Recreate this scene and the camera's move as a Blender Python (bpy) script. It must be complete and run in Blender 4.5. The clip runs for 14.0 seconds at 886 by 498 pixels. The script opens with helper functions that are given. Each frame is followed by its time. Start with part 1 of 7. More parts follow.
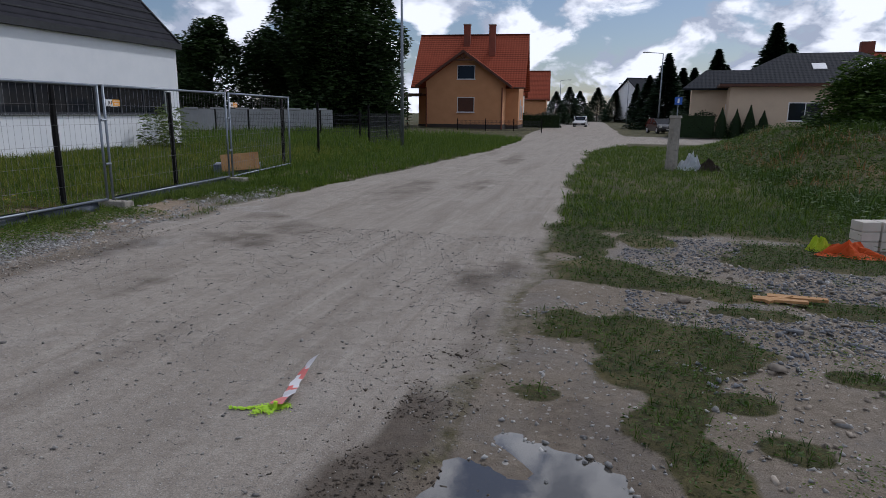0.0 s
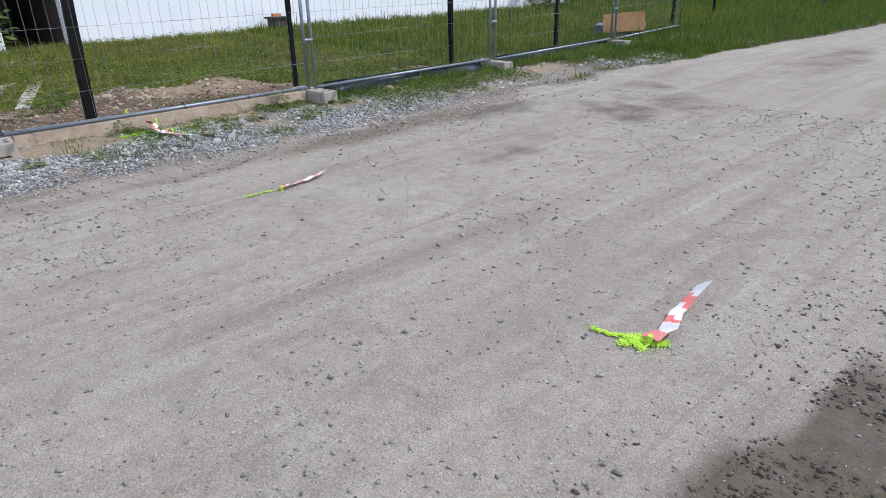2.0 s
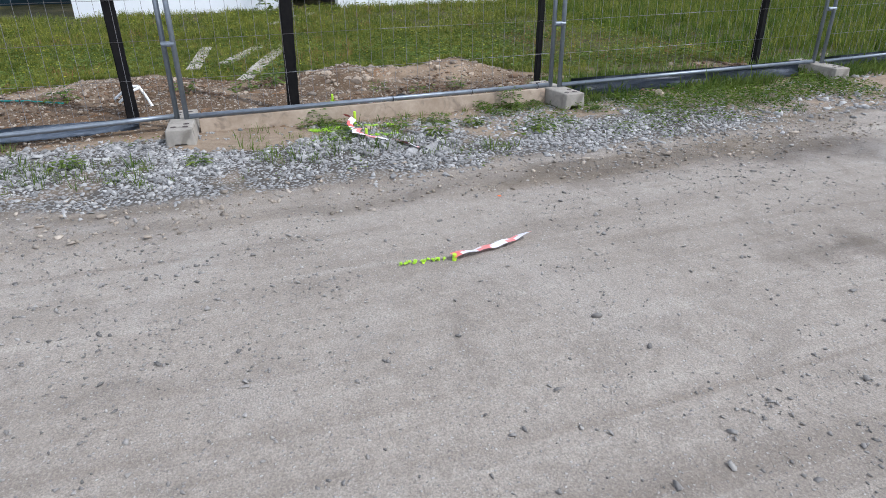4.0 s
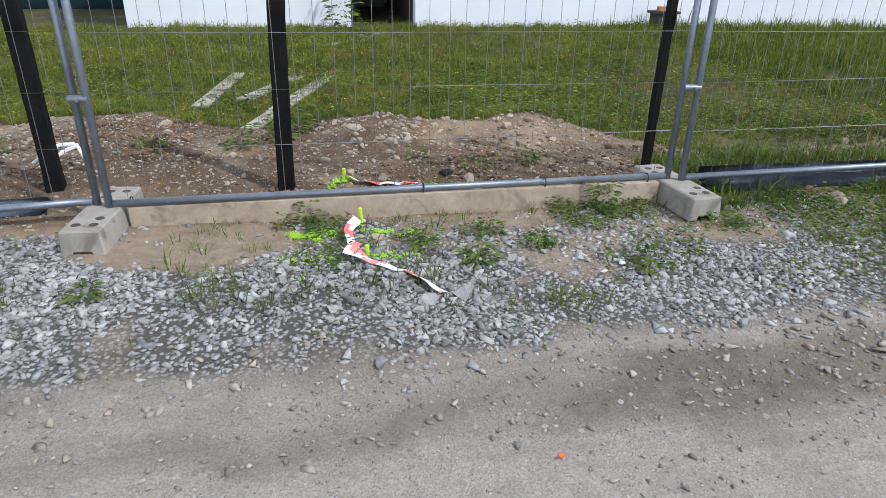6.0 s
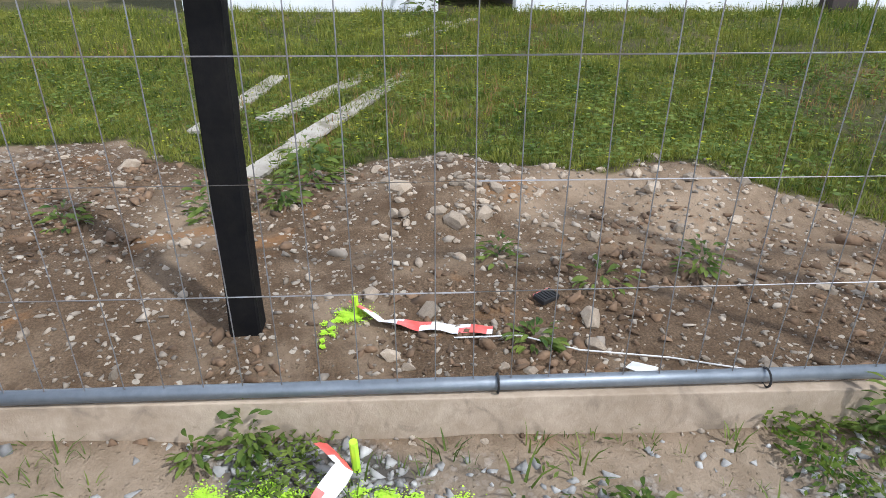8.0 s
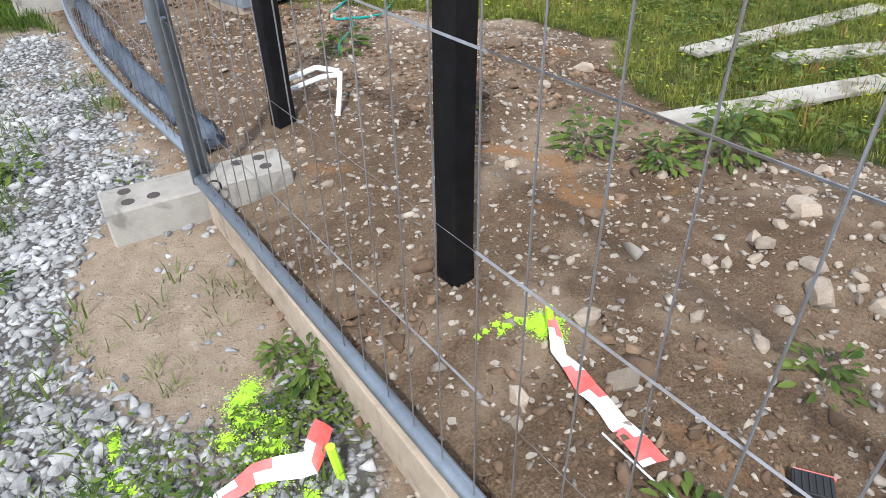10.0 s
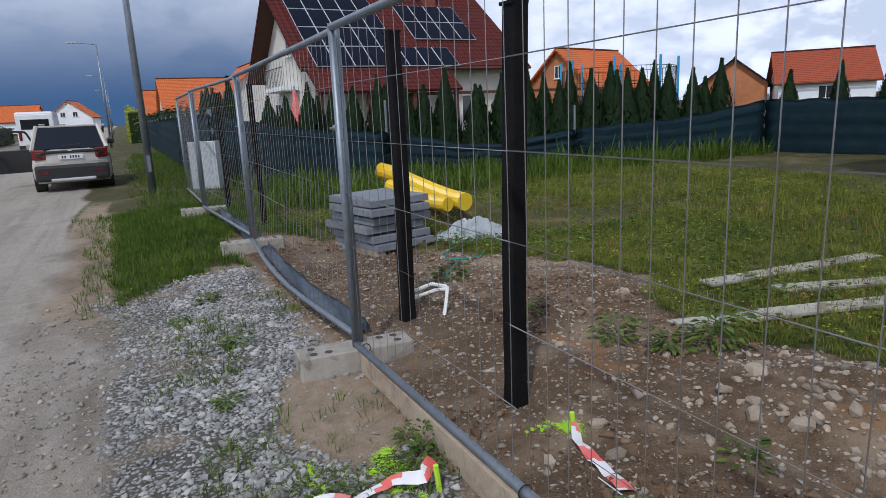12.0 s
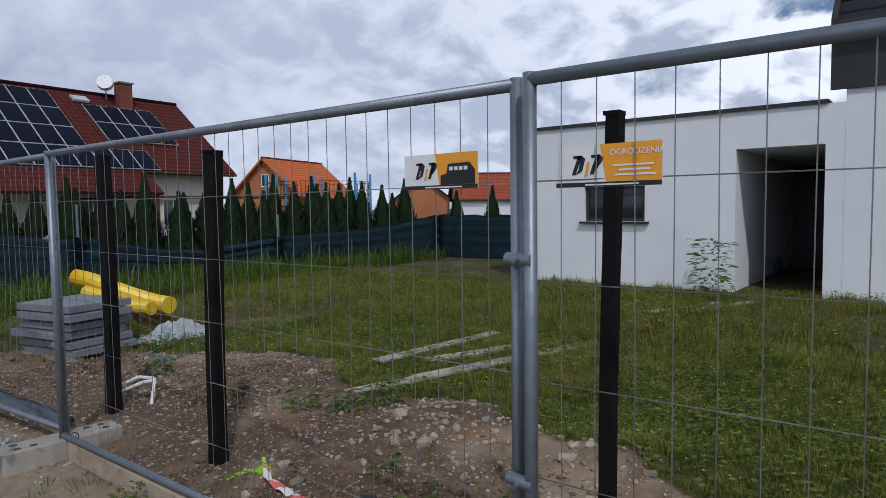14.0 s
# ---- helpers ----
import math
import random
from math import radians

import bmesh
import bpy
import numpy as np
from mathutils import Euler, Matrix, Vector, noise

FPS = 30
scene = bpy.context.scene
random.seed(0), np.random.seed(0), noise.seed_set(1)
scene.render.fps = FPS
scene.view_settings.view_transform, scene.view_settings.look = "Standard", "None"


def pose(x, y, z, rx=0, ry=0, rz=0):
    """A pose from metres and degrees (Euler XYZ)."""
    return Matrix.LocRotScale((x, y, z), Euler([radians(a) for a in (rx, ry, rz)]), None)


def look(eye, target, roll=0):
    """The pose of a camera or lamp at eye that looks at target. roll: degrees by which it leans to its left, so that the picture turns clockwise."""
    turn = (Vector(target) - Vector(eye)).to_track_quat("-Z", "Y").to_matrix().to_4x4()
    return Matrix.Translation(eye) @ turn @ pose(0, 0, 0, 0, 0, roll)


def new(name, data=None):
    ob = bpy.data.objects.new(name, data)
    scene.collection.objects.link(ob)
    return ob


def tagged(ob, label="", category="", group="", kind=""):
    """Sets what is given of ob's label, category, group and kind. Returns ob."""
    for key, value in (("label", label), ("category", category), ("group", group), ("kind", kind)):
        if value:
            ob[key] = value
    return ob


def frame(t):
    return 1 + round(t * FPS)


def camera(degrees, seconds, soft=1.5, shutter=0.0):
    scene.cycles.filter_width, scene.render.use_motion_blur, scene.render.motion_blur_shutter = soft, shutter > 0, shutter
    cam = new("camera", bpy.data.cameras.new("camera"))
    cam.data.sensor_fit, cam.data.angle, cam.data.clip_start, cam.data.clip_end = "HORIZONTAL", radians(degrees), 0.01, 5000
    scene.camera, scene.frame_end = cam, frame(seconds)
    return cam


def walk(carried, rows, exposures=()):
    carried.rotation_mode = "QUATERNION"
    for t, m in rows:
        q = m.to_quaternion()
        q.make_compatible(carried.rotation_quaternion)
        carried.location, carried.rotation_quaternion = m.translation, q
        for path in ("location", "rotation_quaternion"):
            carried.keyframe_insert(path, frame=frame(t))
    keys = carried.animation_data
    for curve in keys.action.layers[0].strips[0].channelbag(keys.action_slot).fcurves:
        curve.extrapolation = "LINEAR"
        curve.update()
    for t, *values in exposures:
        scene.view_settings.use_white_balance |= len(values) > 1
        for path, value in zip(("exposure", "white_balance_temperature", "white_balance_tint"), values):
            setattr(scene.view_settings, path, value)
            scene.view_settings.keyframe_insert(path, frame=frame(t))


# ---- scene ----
cam = camera(70.0, 14.0, soft=0.8)
PATH = [
    (0, (-0.284, 0.255, 1.621), (-0.759, 2.152, 1.2), 0.6),
    (0.5, (-0.367, 0.286, 1.583), (-0.9, 2.153, 1.102), 0.3),
    (1, (-0.487, 0.459, 1.537), (-1.297, 2.186, 0.936), -1.4),
    (1.5, (-0.641, 0.71, 1.51), (-1.821, 2.162, 0.804), -2.5),
    (2, (-0.904, 1.0, 1.469), (-2.243, 2.254, 0.672), -1.4),
    (2.5, (-1.181, 1.338, 1.433), (-2.667, 2.385, 0.599), -2.0),
    (3, (-1.542, 1.643, 1.437), (-3.161, 2.463, 0.595), -2.0),
    (3.2, (-1.729, 1.756, 1.434), (-3.367, 2.527, 0.585), -1.9),
    (5.3, (-3.676, 2.984, 1.478), (-5.442, 3.387, 0.63), 1.5),
    (5.5, (-3.903, 3.029, 1.445), (-5.676, 3.419, 0.608), 1.4),
    (6, (-4.473, 3.219, 1.466), (-6.251, 3.578, 0.623), 1.2),
    (6.5, (-5.03, 3.398, 1.46), (-6.818, 3.72, 0.624), 1.1),
    (7, (-5.601, 3.498, 1.433), (-7.39, 3.786, 0.586), 1.3),
    (7.2, (-5.838, 3.464, 1.364), (-7.628, 3.776, 0.528), 1.8),
    (9.3, (-7.554, 4.047, 1.306), (-8.962, 3.182, 0.178), -2.3),
    (9.5, (-7.619, 4.101, 1.328), (-8.896, 3.098, 0.16), -1.9),
    (10, (-7.631, 4.343, 1.318), (-8.555, 2.99, 0.171), -1.4),
    (10.5, (-7.48, 4.632, 1.409), (-8.27, 3.203, 0.253), -2.7),
    (11, (-7.283, 4.945, 1.474), (-8.065, 3.411, 0.457), -2.7),
    (11.5, (-7.155, 5.256, 1.508), (-7.973, 3.601, 0.739), -2.1),
    (11.8, (-7.045, 5.404, 1.511), (-7.903, 3.689, 0.943), -2.2),
    (12, (-6.975, 5.531, 1.522), (-7.837, 3.777, 1.094), -2.6),
    (12.5, (-6.796, 5.795, 1.586), (-7.678, 4.015, 1.351), -2.5),
    (13, (-6.654, 6.098, 1.569), (-7.563, 4.326, 1.384), -2.1),
    (13.5, (-6.48, 6.315, 1.585), (-7.667, 4.715, 1.412), -1.7),
    (14, (-6.402, 6.498, 1.61), (-7.98, 5.277, 1.482), -0.8),
]
walk(cam, [(t, look(eye, at, roll)) for t, eye, at, roll in PATH], [(0, -1.0, 5720, 14), (0.5, -0.67, 5720, 14), (1.0, -0.33, 5720, 12), (1.6, 0.0, 5650, 12), (3, 0.2, 5650, 12), (6.5, 0.15, 5700, 10), (9.3, 0.66, 5800, 10), (10.3, 0.62, 5750, 10), (11.1, 0.46, 5700, 12), (12, -0.5, 5700, 12), (12.5, -0.88, 5700, 12), (14, -0.92, 5700, 12)])

# ---- world, sun ----
SUN_AZ = math.atan2(0.64, 0.77)      # clockwise from +y
SUN_EL = radians(50)
world = bpy.data.worlds.new("world")
scene.world = world
world.use_nodes = True


def nodes_of(tree):
    tree.nodes.clear()

    def N(kind, ins=None, **props):
        n = tree.nodes.new(kind)
        for k, v in props.items():
            setattr(n, k, v)
        for k, v in (ins or {}).items():
            s = n.inputs[k]
            if isinstance(v, bpy.types.NodeSocket):
                tree.links.new(v, s)
            else:
                s.default_value = v
        return n
    return N


def build_sky():
    N = nodes_of(world.node_tree)
    sky = N("ShaderNodeTexSky", sky_type="NISHITA", sun_disc=False, sun_elevation=SUN_EL, sun_rotation=SUN_AZ, air_density=1.0, dust_density=1.0)
    base = N("ShaderNodeVectorMath", {0: sky.outputs[0], 1: (0.13, 0.13, 0.13)}, operation="MULTIPLY")
    co = N("ShaderNodeTexCoord")
    sep = N("ShaderNodeSeparateXYZ", {0: co.outputs["Generated"]})
    # clouds lie on a plane overhead: stretch the direction by its height
    zc = N("ShaderNodeMath", {0: sep.outputs[2], 1: 0.5}, operation="ADD")
    zz = N("ShaderNodeMath", {0: zc.outputs[0], 1: 0.05}, operation="MAXIMUM")
    cx = N("ShaderNodeMath", {0: sep.outputs[0], 1: zz.outputs[0]}, operation="DIVIDE")
    cy = N("ShaderNodeMath", {0: sep.outputs[1], 1: zz.outputs[0]}, operation="DIVIDE")
    v = N("ShaderNodeCombineXYZ", {0: cx.outputs[0], 1: cy.outputs[0], 2: 0.4})
    def billow(vec):
        return N("ShaderNodeTexNoise", {"Vector": vec, "Scale": 5.2, "Detail": 10.0, "Roughness": 0.55, "Distortion": 0.25}).outputs[0]
    n1 = billow(v.outputs[0])
    # the same clouds a little towards the sun: where they thin out that way, the flank is lit
    off = N("ShaderNodeVectorMath", {0: v.outputs[0], 1: (0.035, 0.03, 0.05)}, operation="ADD")
    flank = N("ShaderNodeMath", {0: n1, 1: billow(off.outputs[0])}, operation="SUBTRACT")
    n2 = N("ShaderNodeTexNoise", {"Vector": v.outputs[0], "Scale": 2.1, "Detail": 5.0, "Roughness": 0.55})
    south = N("ShaderNodeMapRange", {0: sep.outputs[1], 1: -0.95, 2: 0.25, 3: 1.0, 4: 0.0}, interpolation_type="SMOOTHSTEP")
    cover = N("ShaderNodeMath", {0: south.outputs[0], 1: 0.34, 2: n1}, operation="MULTIPLY_ADD")
    mask = N("ShaderNodeMapRange", {0: cover.outputs[0], 1: 0.43, 2: 0.52}, interpolation_type="SMOOTHSTEP")
    relief = N("ShaderNodeMath", {0: flank.outputs[0], 1: 4.2, 2: n2.outputs[0]}, operation="MULTIPLY_ADD")
    shade = N("ShaderNodeMapRange", {0: relief.outputs[0], 1: 0.22, 2: 0.78})
    soft = N("ShaderNodeMath", {0: flank.outputs[0], 1: 1.6, 2: n2.outputs[0]}, operation="MULTIPLY_ADD")
    shade_s = N("ShaderNodeMapRange", {0: soft.outputs[0], 1: 0.30, 2: 0.66})
    lit = N("ShaderNodeMix", {0: shade.outputs[0], 6: (0.80, 0.86, 0.97, 1), 7: (2.0, 1.98, 1.95, 1)}, data_type="RGBA")
    storm = N("ShaderNodeMix", {0: shade_s.outputs[0], 6: (0.92, 0.99, 1.11, 1), 7: (1.24, 1.27, 1.34, 1)}, data_type="RGBA")
    cloud = N("ShaderNodeMix", {0: south.outputs[0], 6: lit.outputs[2], 7: storm.outputs[2]}, data_type="RGBA")
    # undersides overhead are greyer than the lit flanks near the horizon
    zen = N("ShaderNodeMapRange", {0: sep.outputs[2], 1: 0.42, 2: 0.9, 3: 1.0, 4: 0.36}, interpolation_type="SMOOTHSTEP")
    cloud = N("ShaderNodeMix", {0: 1.0, 6: cloud.outputs[2], 7: zen.outputs[0]}, data_type="RGBA", blend_type="MULTIPLY")
    mixed = N("ShaderNodeMix", {0: mask.outputs[0], 6: base.outputs[0], 7: cloud.outputs[2]}, data_type="RGBA")
    # a blue-grey rain bank low in the south
    low = N("ShaderNodeMapRange", {0: sep.outputs[2], 1: 0.02, 2: 0.30, 3: 1.0, 4: 0.0}, interpolation_type="SMOOTHSTEP")
    dirv = N("ShaderNodeVectorMath", {0: co.outputs["Generated"], 1: (0.05, -1.0, 0.0)}, operation="DOT_PRODUCT")
    bank = N("ShaderNodeMapRange", {0: dirv.outputs[1], 1: 0.80, 2: 0.99}, interpolation_type="SMOOTHSTEP")
    both = N("ShaderNodeMath", {0: low.outputs[0], 1: bank.outputs[0]}, operation="MULTIPLY")
    rain = N("ShaderNodeMix", {0: both.outputs[0], 6: mixed.outputs[2], 7: (0.085, 0.17, 0.33, 1)}, data_type="RGBA")
    bg = N("ShaderNodeBackground", {0: rain.outputs[2], 1: 1.0})
    N("ShaderNodeOutputWorld", {0: bg.outputs[0]})


build_sky()
sun = new("sun", bpy.data.lights.new("sun", "SUN"))
sun.data.energy, sun.data.angle, sun.data.color = 2.9, radians(2.0), (1.0, 0.95, 0.87)
sun.matrix_world = look((math.sin(SUN_AZ) * math.cos(SUN_EL) * 50, math.cos(SUN_AZ) * math.cos(SUN_EL) * 50, math.sin(SUN_EL) * 50), (0, 0, 0))

# ---- materials ----
MATS = {}


def material(name, color, rough=0.7, metal=0.0, color2=None, scale=8.0, bump=0.0, bump_scale=60.0, spec=0.5, stain=None, alpha=None, coat=0.0, random_by=None):
    """Two colours mixed by noise at two scales, a fine relief, and optional stains."""
    m = bpy.data.materials.new(name)
    m.use_nodes = True
    N = nodes_of(m.node_tree)
    co = N("ShaderNodeTexCoord")
    vec = co.outputs["Object"]
    c2 = color2 or tuple(c * 0.75 for c in color)
    a = N("ShaderNodeTexNoise", {"Vector": vec, "Scale": scale, "Detail": 6.0, "Roughness": 0.65})
    b = N("ShaderNodeTexNoise", {"Vector": vec, "Scale": scale * 0.13, "Detail": 3.0})
    s = N("ShaderNodeMath", {0: a.outputs[0], 1: b.outputs[0]}, operation="ADD")
    f = N("ShaderNodeMapRange", {0: s.outputs[0], 1: 0.75, 2: 1.25})
    col = N("ShaderNodeMix", {0: f.outputs[0], 6: (*color, 1), 7: (*c2, 1)}, data_type="RGBA").outputs[2]
    if stain:
        d = N("ShaderNodeTexNoise", {"Vector": vec, "Scale": scale * 0.4, "Detail": 5.0, "Distortion": 1.0})
        dm = N("ShaderNodeMapRange", {0: d.outputs[0], 1: 0.56, 2: 0.68})
        col = N("ShaderNodeMix", {0: dm.outputs[0], 6: col, 7: (*stain, 1)}, data_type="RGBA").outputs[2]
    if random_by:
        src = N("ShaderNodeObjectInfo").outputs["Random"] if random_by == "object" else N("ShaderNodeNewGeometry").outputs["Random Per Island"]
        val = N("ShaderNodeMapRange", {0: src, 3: 0.55, 4: 1.35})
        hue = N("ShaderNodeHueSaturation", {"Value": val.outputs[0], "Color": col})
        col = hue.outputs[0]
    p = N("ShaderNodeBsdfPrincipled", {"Base Color": col, "Metallic": metal, "Roughness": rough, "Specular IOR Level": spec, "Coat Weight": coat})
    if bump:
        t = N("ShaderNodeTexNoise", {"Vector": vec, "Scale": bump_scale, "Detail": 6.0, "Roughness": 0.7})
        bp = N("ShaderNodeBump", {"Strength": 1.0, "Distance": bump, "Height": t.outputs[0]})
        m.node_tree.links.new(bp.outputs[0], p.inputs["Normal"])
    N("ShaderNodeOutputMaterial", {0: p.outputs[0]})
    MATS[name] = m
    return m


def tile_roof(name, color, color2, course=0.32, wide=0.28, depth=0.02):
    """Roof covering: courses down the slope and rolls across it, by the mesh's own UV in metres."""
    m = bpy.data.materials.new(name)
    m.use_nodes = True
    N = nodes_of(m.node_tree)
    uv = N("ShaderNodeUVMap").outputs[0]
    sep = N("ShaderNodeSeparateXYZ", {0: uv})
    u = N("ShaderNodeMath", {0: sep.outputs[0], 1: 2 * math.pi / wide}, operation="MULTIPLY")
    su = N("ShaderNodeMath", {0: u.outputs[0]}, operation="SINE")
    vv = N("ShaderNodeMath", {0: sep.outputs[1], 1: 1 / course}, operation="MULTIPLY")
    fr = N("ShaderNodeMath", {0: vv.outputs[0]}, operation="FRACT")
    fall = N("ShaderNodeMath", {0: fr.outputs[0], 1: -1.0}, operation="MULTIPLY")
    h = N("ShaderNodeMath", {0: su.outputs[0], 1: 0.45, 2: fall.outputs[0]}, operation="MULTIPLY_ADD")
    n = N("ShaderNodeTexNoise", {"Vector": uv, "Scale": 1.3, "Detail": 6.0})
    c = N("ShaderNodeMix", {0: n.outputs[0], 6: (*color, 1), 7: (*color2, 1)}, data_type="RGBA")
    # each course darkens at its lap: the overlap's shade is put into the colour
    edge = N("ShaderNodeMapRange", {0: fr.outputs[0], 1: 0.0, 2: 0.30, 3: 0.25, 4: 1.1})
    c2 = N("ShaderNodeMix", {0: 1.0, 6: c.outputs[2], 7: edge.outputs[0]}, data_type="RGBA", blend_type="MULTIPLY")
    p = N("ShaderNodeBsdfPrincipled", {"Base Color": c2.outputs[2], "Roughness": 0.8, "Specular IOR Level": 0.08})
    bp = N("ShaderNodeBump", {"Strength": 1.0, "Distance": depth, "Height": h.outputs[0]})
    m.node_tree.links.new(bp.outputs[0], p.inputs["Normal"])
    N("ShaderNodeOutputMaterial", {0: p.outputs[0]})
    MATS[name] = m
    return m


def glass_material(name, color, rough=0.05):
    m = bpy.data.materials.new(name)
    m.use_nodes = True
    N = nodes_of(m.node_tree)
    p = N("ShaderNodeBsdfPrincipled", {"Base Color": (*color, 1), "Roughness": rough, "Specular IOR Level": 0.5})
    N("ShaderNodeOutputMaterial", {0: p.outputs[0]})
    MATS[name] = m
    return m


material("galvanised", (0.27, 0.30, 0.335), 0.48, 0.7, (0.19, 0.215, 0.245), 25, 0.0006, 90)
material("wire", (0.30, 0.31, 0.33), 0.5, 0.7, (0.22, 0.19, 0.17), 40)
material("black_post", (0.005, 0.005, 0.006), 0.75, 0.0, (0.012, 0.011, 0.010), 30, 0.0015, 90, spec=0.12)
material("concrete", (0.36, 0.33, 0.28), 0.9, 0, (0.24, 0.22, 0.19), 14, 0.004, 70, stain=(0.2, 0.18, 0.15))
material("board_wood", (0.46, 0.37, 0.28), 0.8, 0, (0.31, 0.24, 0.17), 18, 0.003, 60, stain=(0.24, 0.19, 0.14))
material("grey_plank", (0.44, 0.41, 0.35), 0.85, 0, (0.27, 0.24, 0.20), 9, 0.003, 50, stain=(0.20, 0.18, 0.13))
material("white_render", (0.80, 0.81, 0.82), 0.9, 0, (0.72, 0.74, 0.76), 1.5, 0.002, 160)
material("grey_panel", (0.36, 0.37, 0.37), 0.9, 0, (0.27, 0.28, 0.28), 1.5, 0.002, 120)
material("cream_render", (0.70, 0.66, 0.58), 0.9, 0, (0.6, 0.56, 0.5), 1.5, 0.002, 120)
material("orange_render", (0.62, 0.31, 0.15), 0.9, 0, (0.54, 0.26, 0.12), 1.2, 0.002, 120)
material("beige_render", (0.62, 0.49, 0.35), 0.9, 0, (0.55, 0.43, 0.31), 1.2, 0.002, 120)
material("raw_brick", (0.50, 0.20, 0.08), 0.9, 0, (0.36, 0.14, 0.06), 3, 0.004, 20)
# dark plinth brown, also standing for shade in the porch and the foot holes
material("dark_plinth_and_shade", (0.06, 0.045, 0.04), 0.8, 0, None, 6, 0.002, 40)
material("dark_metal", (0.014, 0.015, 0.017), 0.65, 0.0, (0.032, 0.033, 0.036), 4, 0.001, 30)
material("dark_frame", (0.025, 0.027, 0.032), 0.4)
material("white_frame", (0.78, 0.78, 0.77), 0.4, 0, (0.7, 0.7, 0.7))
material("brown_wood", (0.10, 0.035, 0.018), 0.7, 0, (0.06, 0.022, 0.012), 6, 0.001, 40)
material("chimney_brick", (0.22, 0.06, 0.035), 0.85, 0, (0.13, 0.04, 0.025), 9, 0.004, 30)
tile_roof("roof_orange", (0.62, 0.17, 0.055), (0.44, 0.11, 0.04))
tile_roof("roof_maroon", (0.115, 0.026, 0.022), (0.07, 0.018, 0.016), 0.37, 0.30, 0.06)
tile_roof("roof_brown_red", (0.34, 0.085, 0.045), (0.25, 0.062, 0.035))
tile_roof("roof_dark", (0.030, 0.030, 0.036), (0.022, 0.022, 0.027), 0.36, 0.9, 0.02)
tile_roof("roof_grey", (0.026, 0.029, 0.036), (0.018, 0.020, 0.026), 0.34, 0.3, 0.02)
glass_material("dark_glass", (0.015, 0.018, 0.022))
material("solar_cell", (0.006, 0.008, 0.017), 0.5, 0, (0.010, 0.013, 0.026), 3, spec=0.05)
material("solar_rim", (0.62, 0.64, 0.67), 0.5, 0.2)

# ---- mesh helpers ----


def part(name, bm, mat, parent=None, label="", smooth=False, m=None):
    """Links a bmesh as one mesh object, under its parent if there is one."""
    me = bpy.data.meshes.new(name)
    bm.to_mesh(me)
    bm.free()
    me.materials.append(MATS[mat] if isinstance(mat, str) else mat)
    if smooth:
        for p in me.polygons:
            p.use_smooth = True
    ob = new(name, me)
    if parent is not None:
        ob.parent = parent
    if m is not None:
        ob.matrix_basis = m
    if label:
        ob["label"] = label
    return ob


def thing(name, m, label, category, group="", kind=""):
    ob = new(name)
    ob.empty_display_size = 0.1
    ob.matrix_basis = m
    return tagged(ob, label, category, group, kind)


def box(bm, x0, x1, y0, y1, z0, z1, bevel=0.0, m=None):
    g = bmesh.ops.create_cube(bm, size=1.0)
    bmesh.ops.scale(bm, verts=g["verts"], vec=(x1 - x0, y1 - y0, z1 - z0))
    bmesh.ops.translate(bm, verts=g["verts"], vec=((x0 + x1) / 2, (y0 + y1) / 2, (z0 + z1) / 2))
    vs = g["verts"]
    if bevel:
        es = list({e for v in vs for e in v.link_edges})
        r = bmesh.ops.bevel(bm, geom=es, offset=bevel, segments=2, affect="EDGES", profile=0.6)
        vs = list({v for f in r["faces"] for v in f.verts} | {v for v in vs if v.is_valid})
    if m is not None:
        bmesh.ops.transform(bm, matrix=m, verts=[v for v in vs if v.is_valid])
    return vs


def boxed(*a, bevel=0.0, m=None):
    bm = bmesh.new()
    box(bm, *a, bevel=bevel, m=m)
    return bm


def rod(bm, a, b, r, seg=8, r2=None):
    a, b = Vector(a), Vector(b)
    d = b - a
    g = bmesh.ops.create_cone(bm, cap_ends=True, segments=seg, radius1=r, radius2=r if r2 is None else r2, depth=d.length)
    bmesh.ops.transform(bm, matrix=Matrix.Translation((a + b) / 2) @ d.to_track_quat("Z", "Y").to_matrix().to_4x4(), verts=g["verts"])
    return g["verts"]


def rodded(a, b, r, seg=8, r2=None):
    bm = bmesh.new()
    rod(bm, a, b, r, seg, r2)
    return bm


def prism(points, depth, axis="y", start=0.0):
    """A closed outline in the x-z plane (or y-z, for axis x), pushed along the other axis."""
    bm = bmesh.new()
    at = (lambda p, d: (p[0], d, p[1])) if axis == "y" else (lambda p, d: (d, p[0], p[1]))
    a = [bm.verts.new(at(p, start)) for p in points]
    b = [bm.verts.new(at(p, start + depth)) for p in points]
    bm.faces.new(a)
    bm.faces.new(b[::-1])
    for i in range(len(points)):
        j = (i + 1) % len(points)
        bm.faces.new((a[j], a[i], b[i], b[j]))
    bmesh.ops.recalc_face_normals(bm, faces=bm.faces)
    return bm


def from_arrays(name, verts, faces, mat, parent=None, smooth=False):
    me = bpy.data.meshes.new(name)
    me.from_pydata(verts, [], faces)
    me.materials.append(MATS[mat] if isinstance(mat, str) else mat)
    if smooth:
        me.polygons.foreach_set("use_smooth", [True] * len(me.polygons))
    ob = new(name, me)
    if parent is not None:
        ob.parent = parent
    return ob


